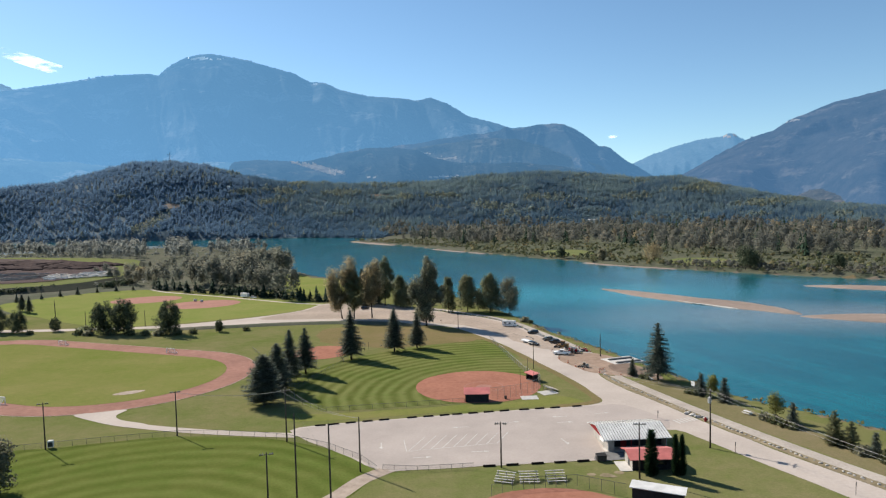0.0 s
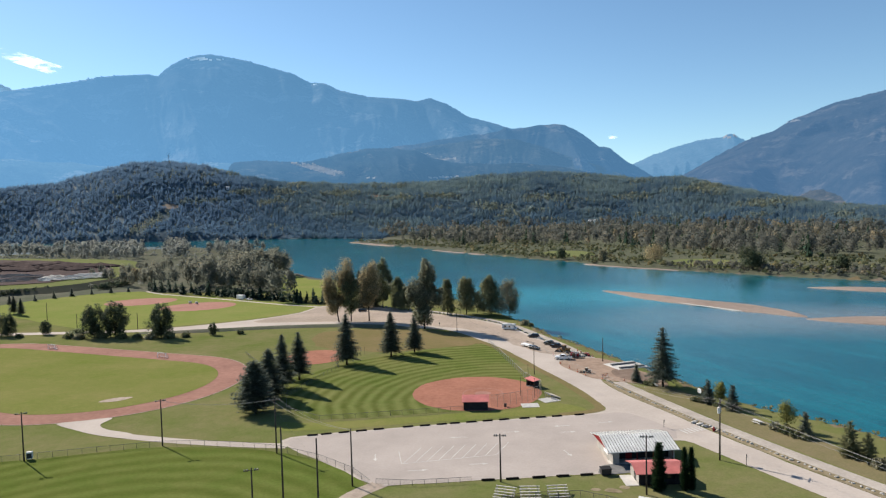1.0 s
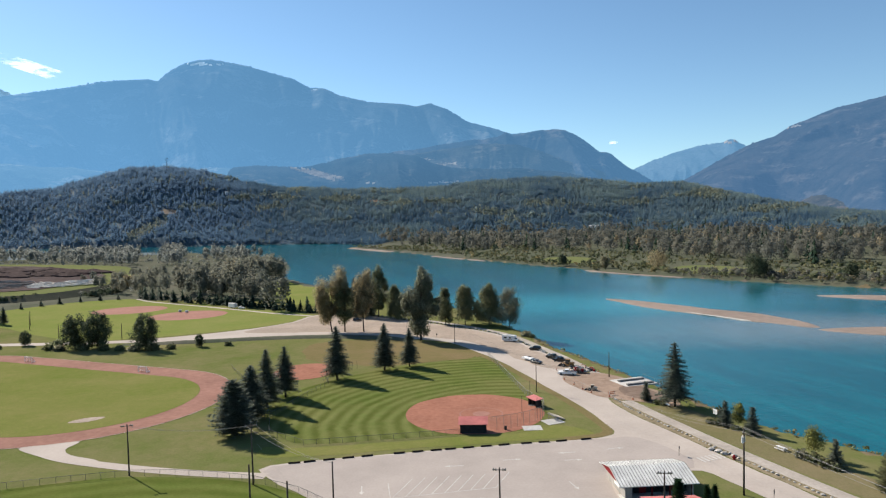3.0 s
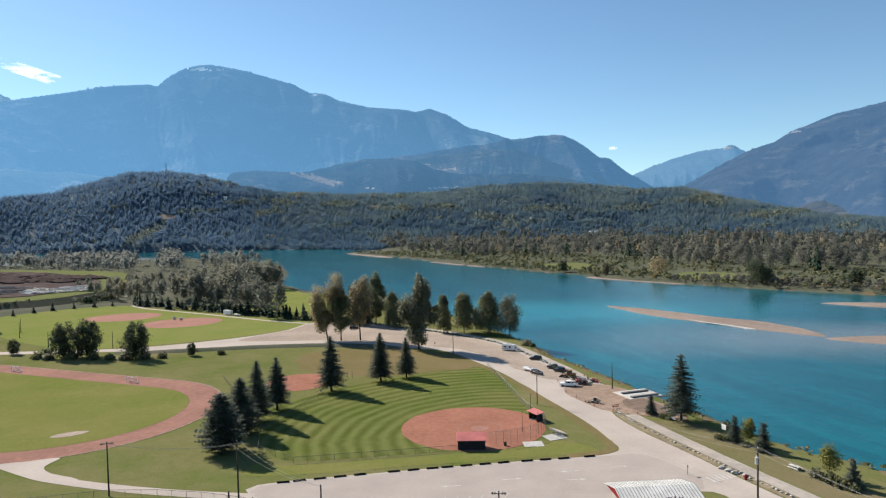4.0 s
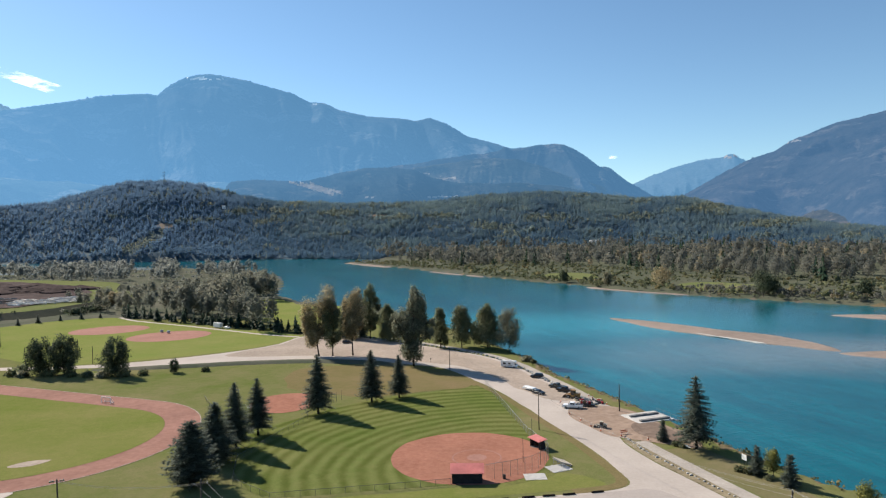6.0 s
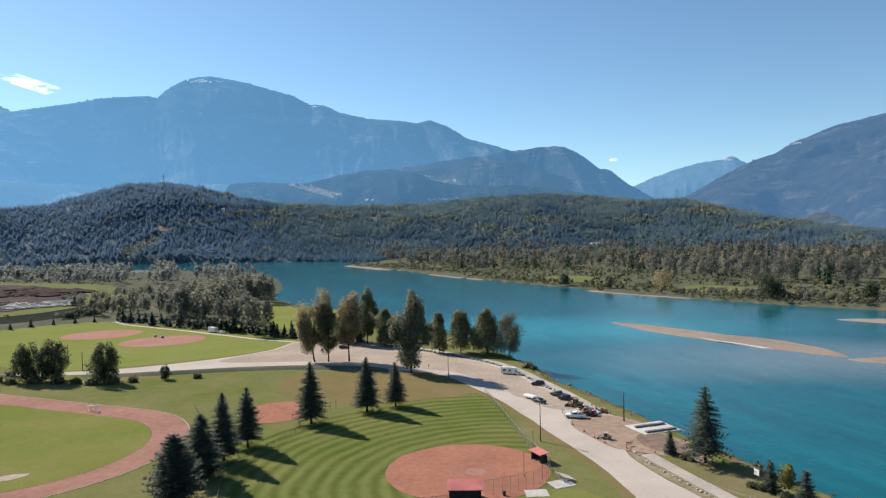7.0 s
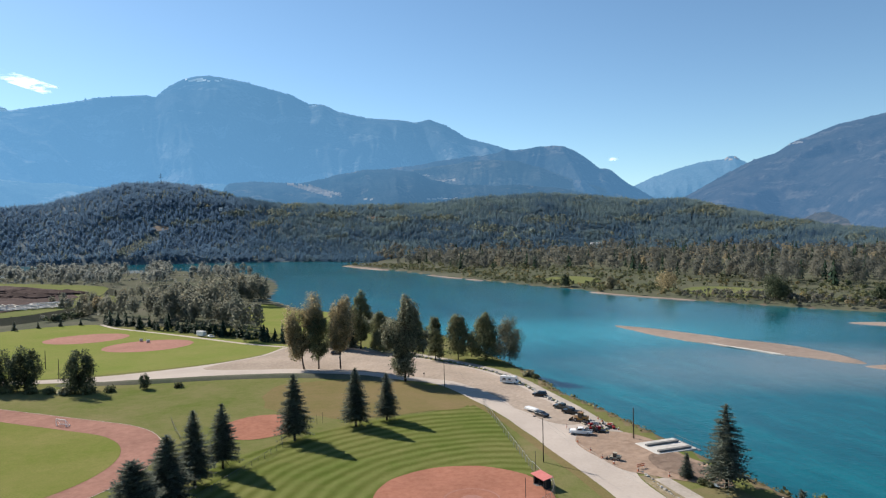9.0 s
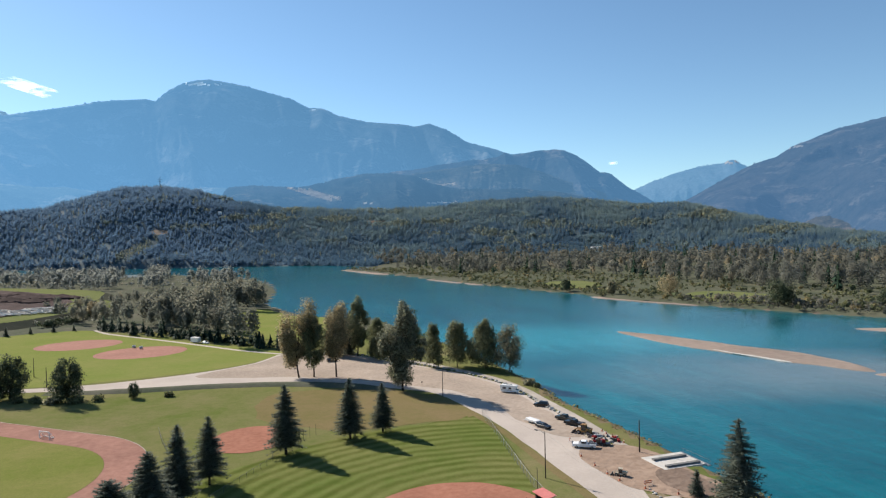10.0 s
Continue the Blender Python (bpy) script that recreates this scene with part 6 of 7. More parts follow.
def dugout(x, y, turn, L, W, H, roof, wall, label, low=-0.15, high=0.8):
    """An open-fronted players' shelter with a bench."""
    t = empty("dugout", x, y, None, turn)
    part("back_wall", boxes((0, 0, -0.1, L, 0.14, H)), M[wall], t)
    part("side_wall", boxes((0, 0.14, -0.1, 0.14, W, H)), M[wall], t)
    part("side_wall", boxes((L - 0.14, 0.14, -0.1, L, W, H)), M[wall], t)
    part("roof", slab_quad(bmesh.new(), (-0.4, -0.4, H + 0.14 + low), (L + 0.4, -0.4, H + 0.14 + low), (L + 0.4, W + 0.5, H + 0.14 + high), (-0.4, W + 0.5, H + 0.14 + high), 0.12), M[roof], t)
    part("bench", boxes((0.3, 0.3, 0.42, L - 0.3, 0.7, 0.48), (0.6, 0.35, 0, 0.7, 0.65, 0.42), (L - 0.7, 0.35, 0, L - 0.6, 0.65, 0.42)), M["wood"], t)
    for k in range(3):
        xx = 0.3 + k * (L - 0.7) / 2
        part("post", boxes((xx, W - 0.12, 0, xx + 0.1, W - 0.02, H + 0.0 + high * 0.7)), M["dark_metal"], t)
    part("floor_slab", boxes((0.14, 0.14, -0.12, L - 0.14, W + 0.3, 0.05)), M["concrete_dark"], t)
    return tagged(t, label, "dugout", "dugouts")


dugout(-11.6, 174.0, 3.0, 6.3, 2.6, 2.3, "roof_red", "dark_wall", "dark open dugout with a faded red roof beside the infield")
dugout(8.9, 197.0, 121.5, 4.0, 1.7, 2.0, "roof_red", "dark_wall", "red-roofed dugout along the foul-line fence", 0.3, 0.0)
dugout(21.0, 113.6, -20.0, 8.4, 1.9, 2.5, "roof_white", "dark_wall", "dark dugout with a pale flat roof", 0.0, 0.25)

# ---- poles, lamps, wires ----


def flood_pole(x, y, h, turn, lamps=4, box_at=False, label="tall dark floodlight pole with lamps on a crossbar"):
    t = empty("floodlight_pole", x, y, None, turn)
    part("pole", tubes(((0, 0, -0.3), (0, 0, h), 0.17, 0.11)), M["pole_wood"], t, smooth=True)
    part("crossbar", boxes((-1.05, -0.05, h - 0.42, 1.05, 0.05, h - 0.34)), M["dark_metal"], t)
    for k in range(lamps):
        xx = (-1.0, -0.6, 0.6, 1.0)[k % 4] if lamps == 4 else -1.05 + 2.1 * k / max(1, lamps - 1)
        bm = bmesh.new()
        tube(bm, (xx, 0, h - 0.15), (xx, -0.3, h - 0.28), 0.09, 0.19, 10)
        lamp = part("lamp_head", bm, M["dark_metal"], t)
        bm = bmesh.new()
        tube(bm, (xx, -0.301, h - 0.2805), (xx, -0.32, h - 0.29), 0.18, 0.16, 10)
        part("lens", bm, M["steel"], lamp)
    if box_at:
        part("control_box", boxes((0.35, 0.2, 0.25, 1.5, 1.1, 1.75), bevel=0.05), M["roof_white"], t, "white metal equipment box")
        part("box_front", boxes((0.45, 0.16, 0.45, 1.4, 0.195, 1.45)), M["dark_metal"], t)
        part("box_leg", boxes((0.4, 0.3, 0, 0.52, 0.42, 0.25)), M["dark_metal"], t)
        part("box_leg", boxes((1.33, 0.3, 0, 1.45, 0.42, 0.25)), M["dark_metal"], t)
    return tagged(t, label, "lamp post", "floodlight poles")


flood_pole(-103.2, 135.1, 10.7, 25, 4, True, "floodlight pole with a white equipment box at its foot")
flood_pole(-77.7, 145.3, 10.7, 25)
flood_pole(-1.6, 128.1, 9.2, 0)
flood_pole(24.2, 123.4, 10.8, 0)
flood_pole(-41.2, 106.7, 10.4, 20)


def utility_pole(x, y, h, turn, arm=True, cans=0, label="wooden utility pole with a crossarm"):
    t = empty("utility_pole", x, y, None, turn)
    part("pole", tubes(((0, 0, -0.3), (0, 0, h), 0.18, 0.12)), M["pole_wood"], t, smooth=True)
    if arm:
        part("crossarm", boxes((-1.1, -0.07, h - 0.7, 1.1, 0.07, h - 0.56)), M["pole_wood"], t)
        for xx in (-1.0, 0.0, 1.0):
            part("insulator", tubes(((xx, 0, h - 0.56 if xx else h), (xx, 0, h - 0.3 if xx else h + 0.25), 0.06, 0.05)), M["concrete"], t)
    for k in range(cans):
        part("transformer", tubes(((0.42 * (-1) ** k, 0.12, h - 2.6), (0.42 * (-1) ** k, 0.12, h - 1.5), 0.27, 0.27), sides=12), M["roof_white"], t, "pale grey transformer can")
    return tagged(t, label, "utility pole", "utility poles")


utility_pole(-49.9, 141.6, 12.3, 30)
utility_pole(-29.3, 125.0, 11.0, 40, False, 0, "plain wooden utility pole beside the lot")
utility_pole(-36.3, 107.3, 17.0, 40, False, 0, "tall plain wooden pole on the playing field edge")
utility_pole(-28.3, 100.1, 17.6, 40, False, 0, "tall plain wooden pole near the lot")
utility_pole(42.1, 140.6, 12.3, 60, True, 2, "wooden utility pole with grey transformers")
utility_pole(32.1, 231.7, 8.0, 20, False, 0, "slim wooden pole near the river bank")
utility_pole(84.0, 62.0, 11.0, 60)


def street_lamp(x, y, h, turn, label):
    t = empty("street_lamp", x, y, None, turn)
    part("pole", tubes(((0, 0, -0.2), (0, 0, h), 0.14, 0.09)), M["pole_wood"], t, smooth=True)
    part("arm", tubes(((0, 0, h - 0.5), (0.9, 0, h + 0.05), 0.05, 0.05), ((0.9, 0, h + 0.05), (2.0, 0, h + 0.1), 0.05, 0.04)), M["steel"], t)
    head = part("lamp_head", boxes((1.7, -0.18, h - 0.02, 2.5, 0.18, h + 0.16), bevel=0.04), M["dark_metal"], t)
    part("lens", boxes((1.85, -0.13, h - 0.06, 2.4, 0.13, h - 0.022)), M["steel"], head)
    return tagged(t, label, "street lamp", "street lamps")


street_lamp(8.2, 213.1, 10.3, 150, "street lamp on a dark pole beside the road")
street_lamp(-22.0, 290.0, 9.0, -30, "street lamp with an arm at the gravel parking")
for px, py, hh in ((-259, 352, 8), (-247, 336, 8), (-198, 325, 8), (-177.1, 304.5, 8), (-207, 303, 8)):
    utility_pole(px, py, hh, 10, False, 0, "thin dark post beside the far road")


def wire(a, b, sag, label="sagging overhead wire between poles", r=0.011, mat="wire"):
    bm = bmesh.new()
    a, b = Vector(a), Vector(b)
    side = (b - a).cross(Vector((0, 0, 1))).normalized() * r
    rings = []
    for k in range(17):
        u = k / 16
        p = a.lerp(b, u) - Vector((0, 0, sag * 4 * u * (1 - u)))
        rings.append([bm.verts.new(p + o) for o in (side, Vector((0, 0, r)), -side, Vector((0, 0, -r)))])
    for p, q in zip(rings, rings[1:]):
        for k in range(4):
            bm.faces.new((p[k], p[(k + 1) % 4], q[(k + 1) % 4], q[k]))
    return tagged(part("overhead_wire", bm, M[mat]), label, "cable", "overhead wires")


for dx in (-1.0, 0.0, 1.0):
    wire((42.1 + dx * 0.5, 140.6 + dx * 0.86, G(0, 140) + 11.9 + (0.6 if dx == 0 else 0)), (8.2 + dx * 0.5, 213.1 + dx * 0.3, G(0, 213) + 10.0 - 0.4 * abs(dx)), 2.8, r=0.015)
    wire((42.1 + dx * 0.5, 140.6 + dx * 0.86, G(0, 140) + 11.9 + (0.6 if dx == 0 else 0)), (84.0 + dx * 0.5, 62.0 + dx * 0.86, 12.2), 1.6, r=0.022)
for dx in (-0.6, 0.6):
    wire((8.2 + dx, 213.1, G(0, 213) + 9.6), (-22.0 + dx, 290.0, G(0, 290) + 8.7), 1.2, mat="wire_dark")
    wire((-49.9 + dx, 141.6 + dx, G(0, 141) + 11.8), (-29.3 + dx * 0.2, 125.0, G(0, 125) + 10.8), 1.2, r=0.022)
    wire((-49.9 + dx, 141.6 + dx, G(0, 141) + 11.8), (-77.7 + dx, 145.3, G(0, 145) + 10.3), 1.0, r=0.02)
wire((-49.9, 141.6, G(0, 141) + 9.5), (-44.0, 144.0, G(0, 144)), 0.0, "taut guy wire from a pole to the ground")

# ---- fences ----


def fence(pts, h, gap, label, mesh=True, post_mat="fence_steel", rail=True):
    """Chain-link fence: posts, top rail and wire mesh panels."""
    t = empty("fence", pts[0][0], pts[0][1], 0.0)
    ox, oy = pts[0]
    pm = None
    for (ax, ay), (bx, by) in zip(pts, pts[1:]):
        L = math.hypot(bx - ax, by - ay)
        c = max(1, round(L / gap))
        za, zb = G(ax, ay), G(bx, by)
        for k in range(c):
            x, y = ax + (bx - ax) * k / c, ay + (by - ay) * k / c
            if pm is None:
                bm = tubes(((0, 0, -0.1), (0, 0, h), 0.036, 0.036), sides=6)
                pm = bpy.data.meshes.new("post")
                bm.to_mesh(pm)
                bm.free()
            o = part_mesh("post", pm, M[post_mat], t)
            o.location = (x - ox, y - oy, G(x, y))
        if rail:
            part("rail", tubes(((ax - ox, ay - oy, za + h), (bx - ox, by - oy, zb + h), 0.035), sides=6), M[post_mat], t)
        if mesh:
            bm = bmesh.new()
            bm.faces.new([bm.verts.new(p) for p in ((ax - ox, ay - oy, za + 0.05), (bx - ox, by - oy, zb + 0.05), (bx - ox, by - oy, zb + h), (ax - ox, ay - oy, za + h))])
            part("mesh_panel", bm, M["chain_link"], t)
    return tagged(t, label, "fence")


fence([(-7.6, 265.5), (5.4, 207.2)], 1.8, 3.0, "long chain-link fence along the foul line", True, "fence_bright")
fence([(5.4, 207.2), (9.0, 195.0)], 2.2, 3.0, "chain-link fence between dugout and backstop", True, "fence_bright")
fence([(9.0, 195.0), (9.2, 190.0), (8.0, 185.5), (5.2, 182.0), (0.5, 178.6), (-4.6, 176.2)], 3.4, 2.2, "tall chain-link backstop behind home plate", True, "fence_dull")
fence([(-11.8, 173.6), (-24.1, 170.3), (-47.1, 164.5), (-58, 172), (-63, 186), (-60, 205), (-57, 222), (-61, 232)], 1.3, 3.0, "low chain-link fence round the outfield")
fence([(-120, 131), (-110.9, 133.3), (-101.4, 136.8), (-90.5, 140.8), (-77.5, 145.0), (-68, 145.6), (-58.7, 144.8), (-50.2, 143.0), (-39.6, 138.0), (-30.4, 130.8), (-26.0, 125.0)], 1.3, 3.0, "low chain-link fence curving round the playing field")
fence([(-25, 126.0), (-18, 125.6), (-7, 127.6)], 1.1, 2.4, "low chain-link fence at the edge of the lot")
fence([(-3.2, 114.3), (0.5, 117.6), (6.5, 118.8), (12.3, 119.6), (16.4, 117.6), (20.6, 115.6)], 2.2, 2.2, "chain-link fence round a ball diamond")
fence([(-60, 232), (-55, 240), (-52, 247)], 3.0, 3.0, "tall thin backstop posts by the small infield", False, "dark_metal", False)
fence([(-86, 226), (-93, 236), (-100, 247)], 1.2, 3.0, "low grey railing beside the running track")
for x, y in ((3.4, 187.5), (7.2, 186.0), (6.0, 203.5)):
    t = empty("backstop_post", x, y)
    part("post", tubes(((0, 0, -0.1), (0, 0, 5.5), 0.06, 0.05)), M["dark_metal"], t)
    part("cap", tubes(((0, 0, 5.5), (0, 0, 5.6), 0.08, 0.05)), M["dark_metal"], t)
    tagged(t, "tall thin dark post beside the infield", "post", "backstop posts")

# ---- bleachers, benches, tables, goals ----


def bleachers(planks="concrete", label="small grey metal bleachers with plank seats"):
    t = empty("bleachers", 0, 0, 0)
    for k in range(5):
        part("seat_plank", boxes((0, 0.75 * k, 0.42 + 0.33 * k, 3.9, 0.75 * k + 0.3, 0.47 + 0.33 * k)), M[planks], t)
        part("foot_plank", boxes((0, 0.75 * k + 0.36, 0.2 + 0.33 * k, 3.9, 0.75 * k + 0.6, 0.24 + 0.33 * k)), M["steel"], t)
    for x in (0.25, 1.9, 3.55):
        part("frame", tubes(((x, 0, 0.05), (x, 3.2, 1.75), 0.05), ((x, 3.2, 1.75), (x, 3.3, 0), 0.05), ((x, 0, 0), (x, 3.3, 0.03), 0.05), sides=6), M["steel"], t)
    t.scale = (0.95, 0.85, 0.75)
    return tagged(t, label, "bleachers", "bleachers")


bl = bleachers()
bl.matrix_basis = pose(-3.0, 120.6, G(0, 120), 0, 0, -14) @ Matrix.Diagonal((0.95, 0.85, 0.75, 1))
for x, y, a in ((1.9, 120.3, 4), (7.0, 120.8, 8)):
    copy_thing(bl, pose(x, y, G(x, y), 0, 0, a))
br = bleachers("tan", "small wooden bleachers with tan plank seats beside the infield")
br.matrix_basis = pose(14.2, 185.5, G(14, 186), 0, 0, 118) @ Matrix.Diagonal((0.95, 0.85, 0.75, 1))


def plate(x, y, w, d, turn):
    o = part("concrete_pad", boxes((-w / 2, -d / 2, -0.05, w / 2, d / 2, 0.1), bevel=0.02), M["concrete"])
    o.matrix_basis = pose(x, y, G(x, y), 0, 0, turn)
    tagged(o, "pale flat concrete pad on the grass", "pad", "concrete pads")


plate(5.7, 178.6, 4.6, 3.6, 8)
plate(11.0, 184.0, 4.8, 4.0, 28)


def goal(x, y, turn):
    w, h, dep = 2.0, 1.9, 1.4
    t = empty("soccer_goal", x, y, G(x, y) + 0.06, turn)
    for s in (-w, w):
        part("post", tubes(((s, 0, 0), (s, 0, h), 0.12), sides=6), M["white"], t)
        part("brace", tubes(((s, 0, h), (s, dep, 0.05), 0.06), ((s, 0, 0.05), (s, dep, 0.05), 0.06), sides=6), M["white"], t)
    part("crossbar", tubes(((-w, 0, h), (w, 0, h), 0.12), sides=6), M["white"], t)
    bm = bmesh.new()
    bm.faces.new([bm.verts.new(p) for p in ((-w, 0.02, h), (w, 0.02, h), (w, dep - 0.02, 0.08), (-w, dep - 0.02, 0.08))])
    part("net", bm, M["net"], t)
    part("back_bar", tubes(((-w, dep, 0.05), (w, dep, 0.05), 0.06), sides=6), M["white"], t)
    tagged(t, "small white metal soccer goal frame", "goal", "goals")


goal(-129.5, 239.5, -17)
goal(-186.5, 257.0, -17)
goal(-143.5, 171.0, 160)


def bench(x, y, turn, label="white slatted bench on the grass"):
    t = empty("park_bench", x, y, None, turn)
    for k in range(3):
        part("slat", boxes((-0.9, -0.2 + k * 0.16, 0.43, 0.9, -0.07 + k * 0.16, 0.47)), M["white"], t)
    for k in range(2):
        part("backrest_slat", boxes((-0.9, 0.28, 0.6 + 0.17 * k, 0.9, 0.32, 0.73 + 0.17 * k)), M["white"], t)
    for s in (-0.7, 0.7):
        part("leg", boxes((s - 0.04, -0.18, 0, s + 0.04, 0.28, 0.43)), M["dark_metal"], t)
    tagged(t, label, "bench", "benches")


bench(42.3, 198.6, 120)
bench(-79.0, 233.5, 10, "long white bench beside the small infield")


def picnic_table(x, y, turn):
    t = empty("picnic_table", x, y, None, turn)
    part("tabletop", boxes((-1.1, -0.42, 0.72, 1.1, 0.42, 0.78), bevel=0.01), M["roof_white"], t)
    for s in (-0.75, 0.75):
        part("seat", boxes((-1.1, s - 0.15, 0.42, 1.1, s + 0.15, 0.47)), M["roof_white"], t)
    for s in (-0.8, 0.8):
        part("leg", boxes((s - 0.05, -0.75, 0.35, s + 0.05, 0.75, 0.42), (s - 0.05, -0.3, 0, s + 0.05, -0.2, 0.72), (s - 0.05, 0.2, 0, s + 0.05, 0.3, 0.72)), M["concrete"], t)
    tagged(t, "pale picnic table on the river bank lawn", "table", "picnic tables")


picnic_table(58.1, 164.6, 120)

# ---- timber stops and boulders ----


def timber(x, y, turn, L=2.5):
    o = part("timber_stop", boxes((-L / 2, -0.17, -0.05, L / 2, 0.17, 0.32), bevel=0.06), M["dark_timber"])
    o.matrix_basis = pose(x, y, G(x, y) + 0.05, 0, 0, turn)
    return tagged(o, "dark squared timber lying at the edge of the lot", "timber", "parking timbers")


edge = [(-45.5, 153.2), (-28, 158.9), (-0.1, 166.4), (14.5, 169.7), (20.5, 171.3)]
tb = timber(*edge[0], 14)
k = 0
for (ax, ay), (bx, by) in zip(edge, edge[1:]):
    L = math.hypot(bx - ax, by - ay)
    s = 0.0
    while s + 3.5 <= L:
        s += 4.1 if k % 7 else 3.2
        u = min(1.0, s / L)
        copy_thing(tb, pose(ax + (bx - ax) * u, ay + (by - ay) * u, G(ax, ay + (by - ay) * u) + 0.05, 0, 0, math.degrees(math.atan2(by - ay, bx - ax)) + random.uniform(-3, 3)))
        k += 1
for x, y in ((-4.0, 128.6), (0.6, 129.4), (5.6, 130.3), (10.2, 131.1), (14.8, 131.9)):
    copy_thing(tb, pose(x, y, G(x, y) + 0.05, 0, 0, 9 + random.uniform(-3, 3)))


def rock_mesh(seed):
    rnd = random.Random(seed)
    bm = bmesh.new()
    bmesh.ops.create_icosphere(bm, subdivisions=2, radius=0.5)
    for v in bm.verts:
        w = noise.noise(v.co * 2.2 + Vector((seed * 3.1, 0, 0)))
        v.co *= 1 + 0.45 * w
        v.co.z = max(v.co.z * 0.75, -0.22)
    me = bpy.data.meshes.new("boulder")
    bm.to_mesh(me)
    bm.free()
    me.materials.append(M["stone"])
    return me


rocks = [rock_mesh(k) for k in range(6)]


def boulder(x, y, s, k, group, label):
    o = part_mesh("boulder", rocks[k % 6], None)
    o.matrix_basis = pose(x, y, G(x, y) + 0.22 * s, 0, 0, k * 73)
    o.scale = (s * random.uniform(0.85, 1.4), s, s * random.uniform(0.7, 1.0))
    tagged(o, label, "boulder", group)


def boulder_row(pts, gap, s0, s1, group, label, jitter=0.25):
    k = 0
    for (ax, ay), (bx, by) in zip(pts, pts[1:]):
        L = math.hypot(bx - ax, by - ay)
        u = 0.0
        while u < L:
            boulder(ax + (bx - ax) * u / L + random.uniform(-jitter, jitter), ay + (by - ay) * u / L + random.uniform(-jitter, jitter), random.uniform(s0, s1), k, group, label)
            u += gap * random.uniform(0.8, 1.25)
            k += 1


boulder_row([(3.0, 302.5), (10.2, 281.5), (16.2, 267), (21.5, 250), (26.5, 239.5)], 2.3, 1.0, 1.6, "parking boulders", "grey boulder lining the gravel parking")
boulder_row([(-86, 384.0), (-74, 379.2), (-50, 359.2), (-25, 339.4), (-6, 317.8), (3.0, 302.5)], 3.0, 1.0, 1.5, "parking boulders", "grey boulder edging the gravel lot")
boulder_row([(29.2, 207), (32.4, 195.0), (41.0, 174.6), (48.4, 157.6), (55.6, 142), (64.6, 125), (71.5, 112)], 1.25, 0.35, 0.75, "path stones", "pale stone edging the riverside path", 0.2)
for k, (x, y) in enumerate(((45.4, 161.6), (46.9, 160.4), (44.6, 163.0), (43.6, 164.4))):
    boulder(x, y, 1.2, k, "path stones", "larger grey rock beside the road")

# ---- vehicles ----


def extrude_profile(profile, half, inset=0.0, top_z=None):
    """A side outline swept across the vehicle's width, narrowed above the waist."""
    bm = bmesh.new()
    zmax = max(z for _, z in profile)
    waist = top_z if top_z is not None else zmax
    sides = []
    for s in (-1, 1):
        sides.append([bm.verts.new((x, s * (half - (inset * max(0.0, (z - waist)) / max(0.01, zmax - waist) if z > waist else 0.0)), z)) for x, z in profile])
    bm.faces.new(sides[0])
    bm.faces.new(sides[1][::-1])
    c = len(profile)
    for i in range(c):
        j = (i + 1) % c
        bm.faces.new((sides[0][j], sides[0][i], sides[1][i], sides[1][j]))
    bmesh.ops.recalc_face_normals(bm, faces=bm.faces[:])
    bmesh.ops.bevel(bm, geom=[e for e in bm.edges], offset=0.05, segments=1, affect='EDGES')
    return bm


def wheels(t, xs, half, r=0.36, w=0.24):
    for x in xs:
        for s in (-1, 1):
            y0, y1 = s * (half - w), s * (half + 0.01)
            ty = part("tyre", tubes(((x, y0, r), (x, y1, r), r), sides=14), M["rubber"], t)
            part("rim", tubes(((x, y1 - s * 0.02, r), (x, y1 + s * 0.02, r), r * 0.6), sides=10), M["steel"], ty)


def lights(t, x0, x1, half, z):
    for s in (-1, 1):
        part("headlight", boxes((x1 - 0.05, s * half * 0.62 - 0.16, z, x1 + 0.02, s * half * 0.62 + 0.16, z + 0.16)), M["roof_white"], t)
        part("tail_light", boxes((x0 - 0.02, s * half * 0.72 - 0.1, z, x0 + 0.05, s * half * 0.72 + 0.1, z + 0.2)), M["red_wall"], t)


def pickup(x, y, turn, paint, label, load=None):
    t = empty("pickup_truck", x, y, None, turn)
    part("body", extrude_profile([(-2.9, 0.45), (2.85, 0.45), (2.95, 0.8), (2.85, 1.15), (1.45, 1.22), (-2.9, 1.22)], 0.98), M[paint], t)
    part("cab", extrude_profile([(-0.75, 1.22), (1.35, 1.22), (0.75, 1.85), (-0.55, 1.87)], 0.93, 0.16, 1.24), M[paint], t)
    part("windscreen", slab_quad(bmesh.new(), (1.36, -0.78, 1.30), (1.36, 0.78, 1.30), (0.86, 0.68, 1.80), (0.86, -0.68, 1.80), 0.02), M["glass_dark"], t)
    for s in (-1, 1):
        part("side_window", boxes((-0.5, s * 0.9 - 0.03, 1.32, 0.75, s * 0.9 + 0.03, 1.74)), M["glass_dark"], t)
    part("cargo_bed", boxes((-2.8, -0.8, 1.225, -0.85, 0.8, 1.25)), M["dark_metal"], t)
    part("bumper", boxes((2.9, -0.95, 0.42, 3.05, 0.95, 0.65)), M["steel"], t)
    wheels(t, (-1.85, 1.95), 0.97, 0.4)
    lights(t, -2.9, 2.92, 0.98, 0.82)
    return tagged(t, label, "pickup truck", "parked vehicles")


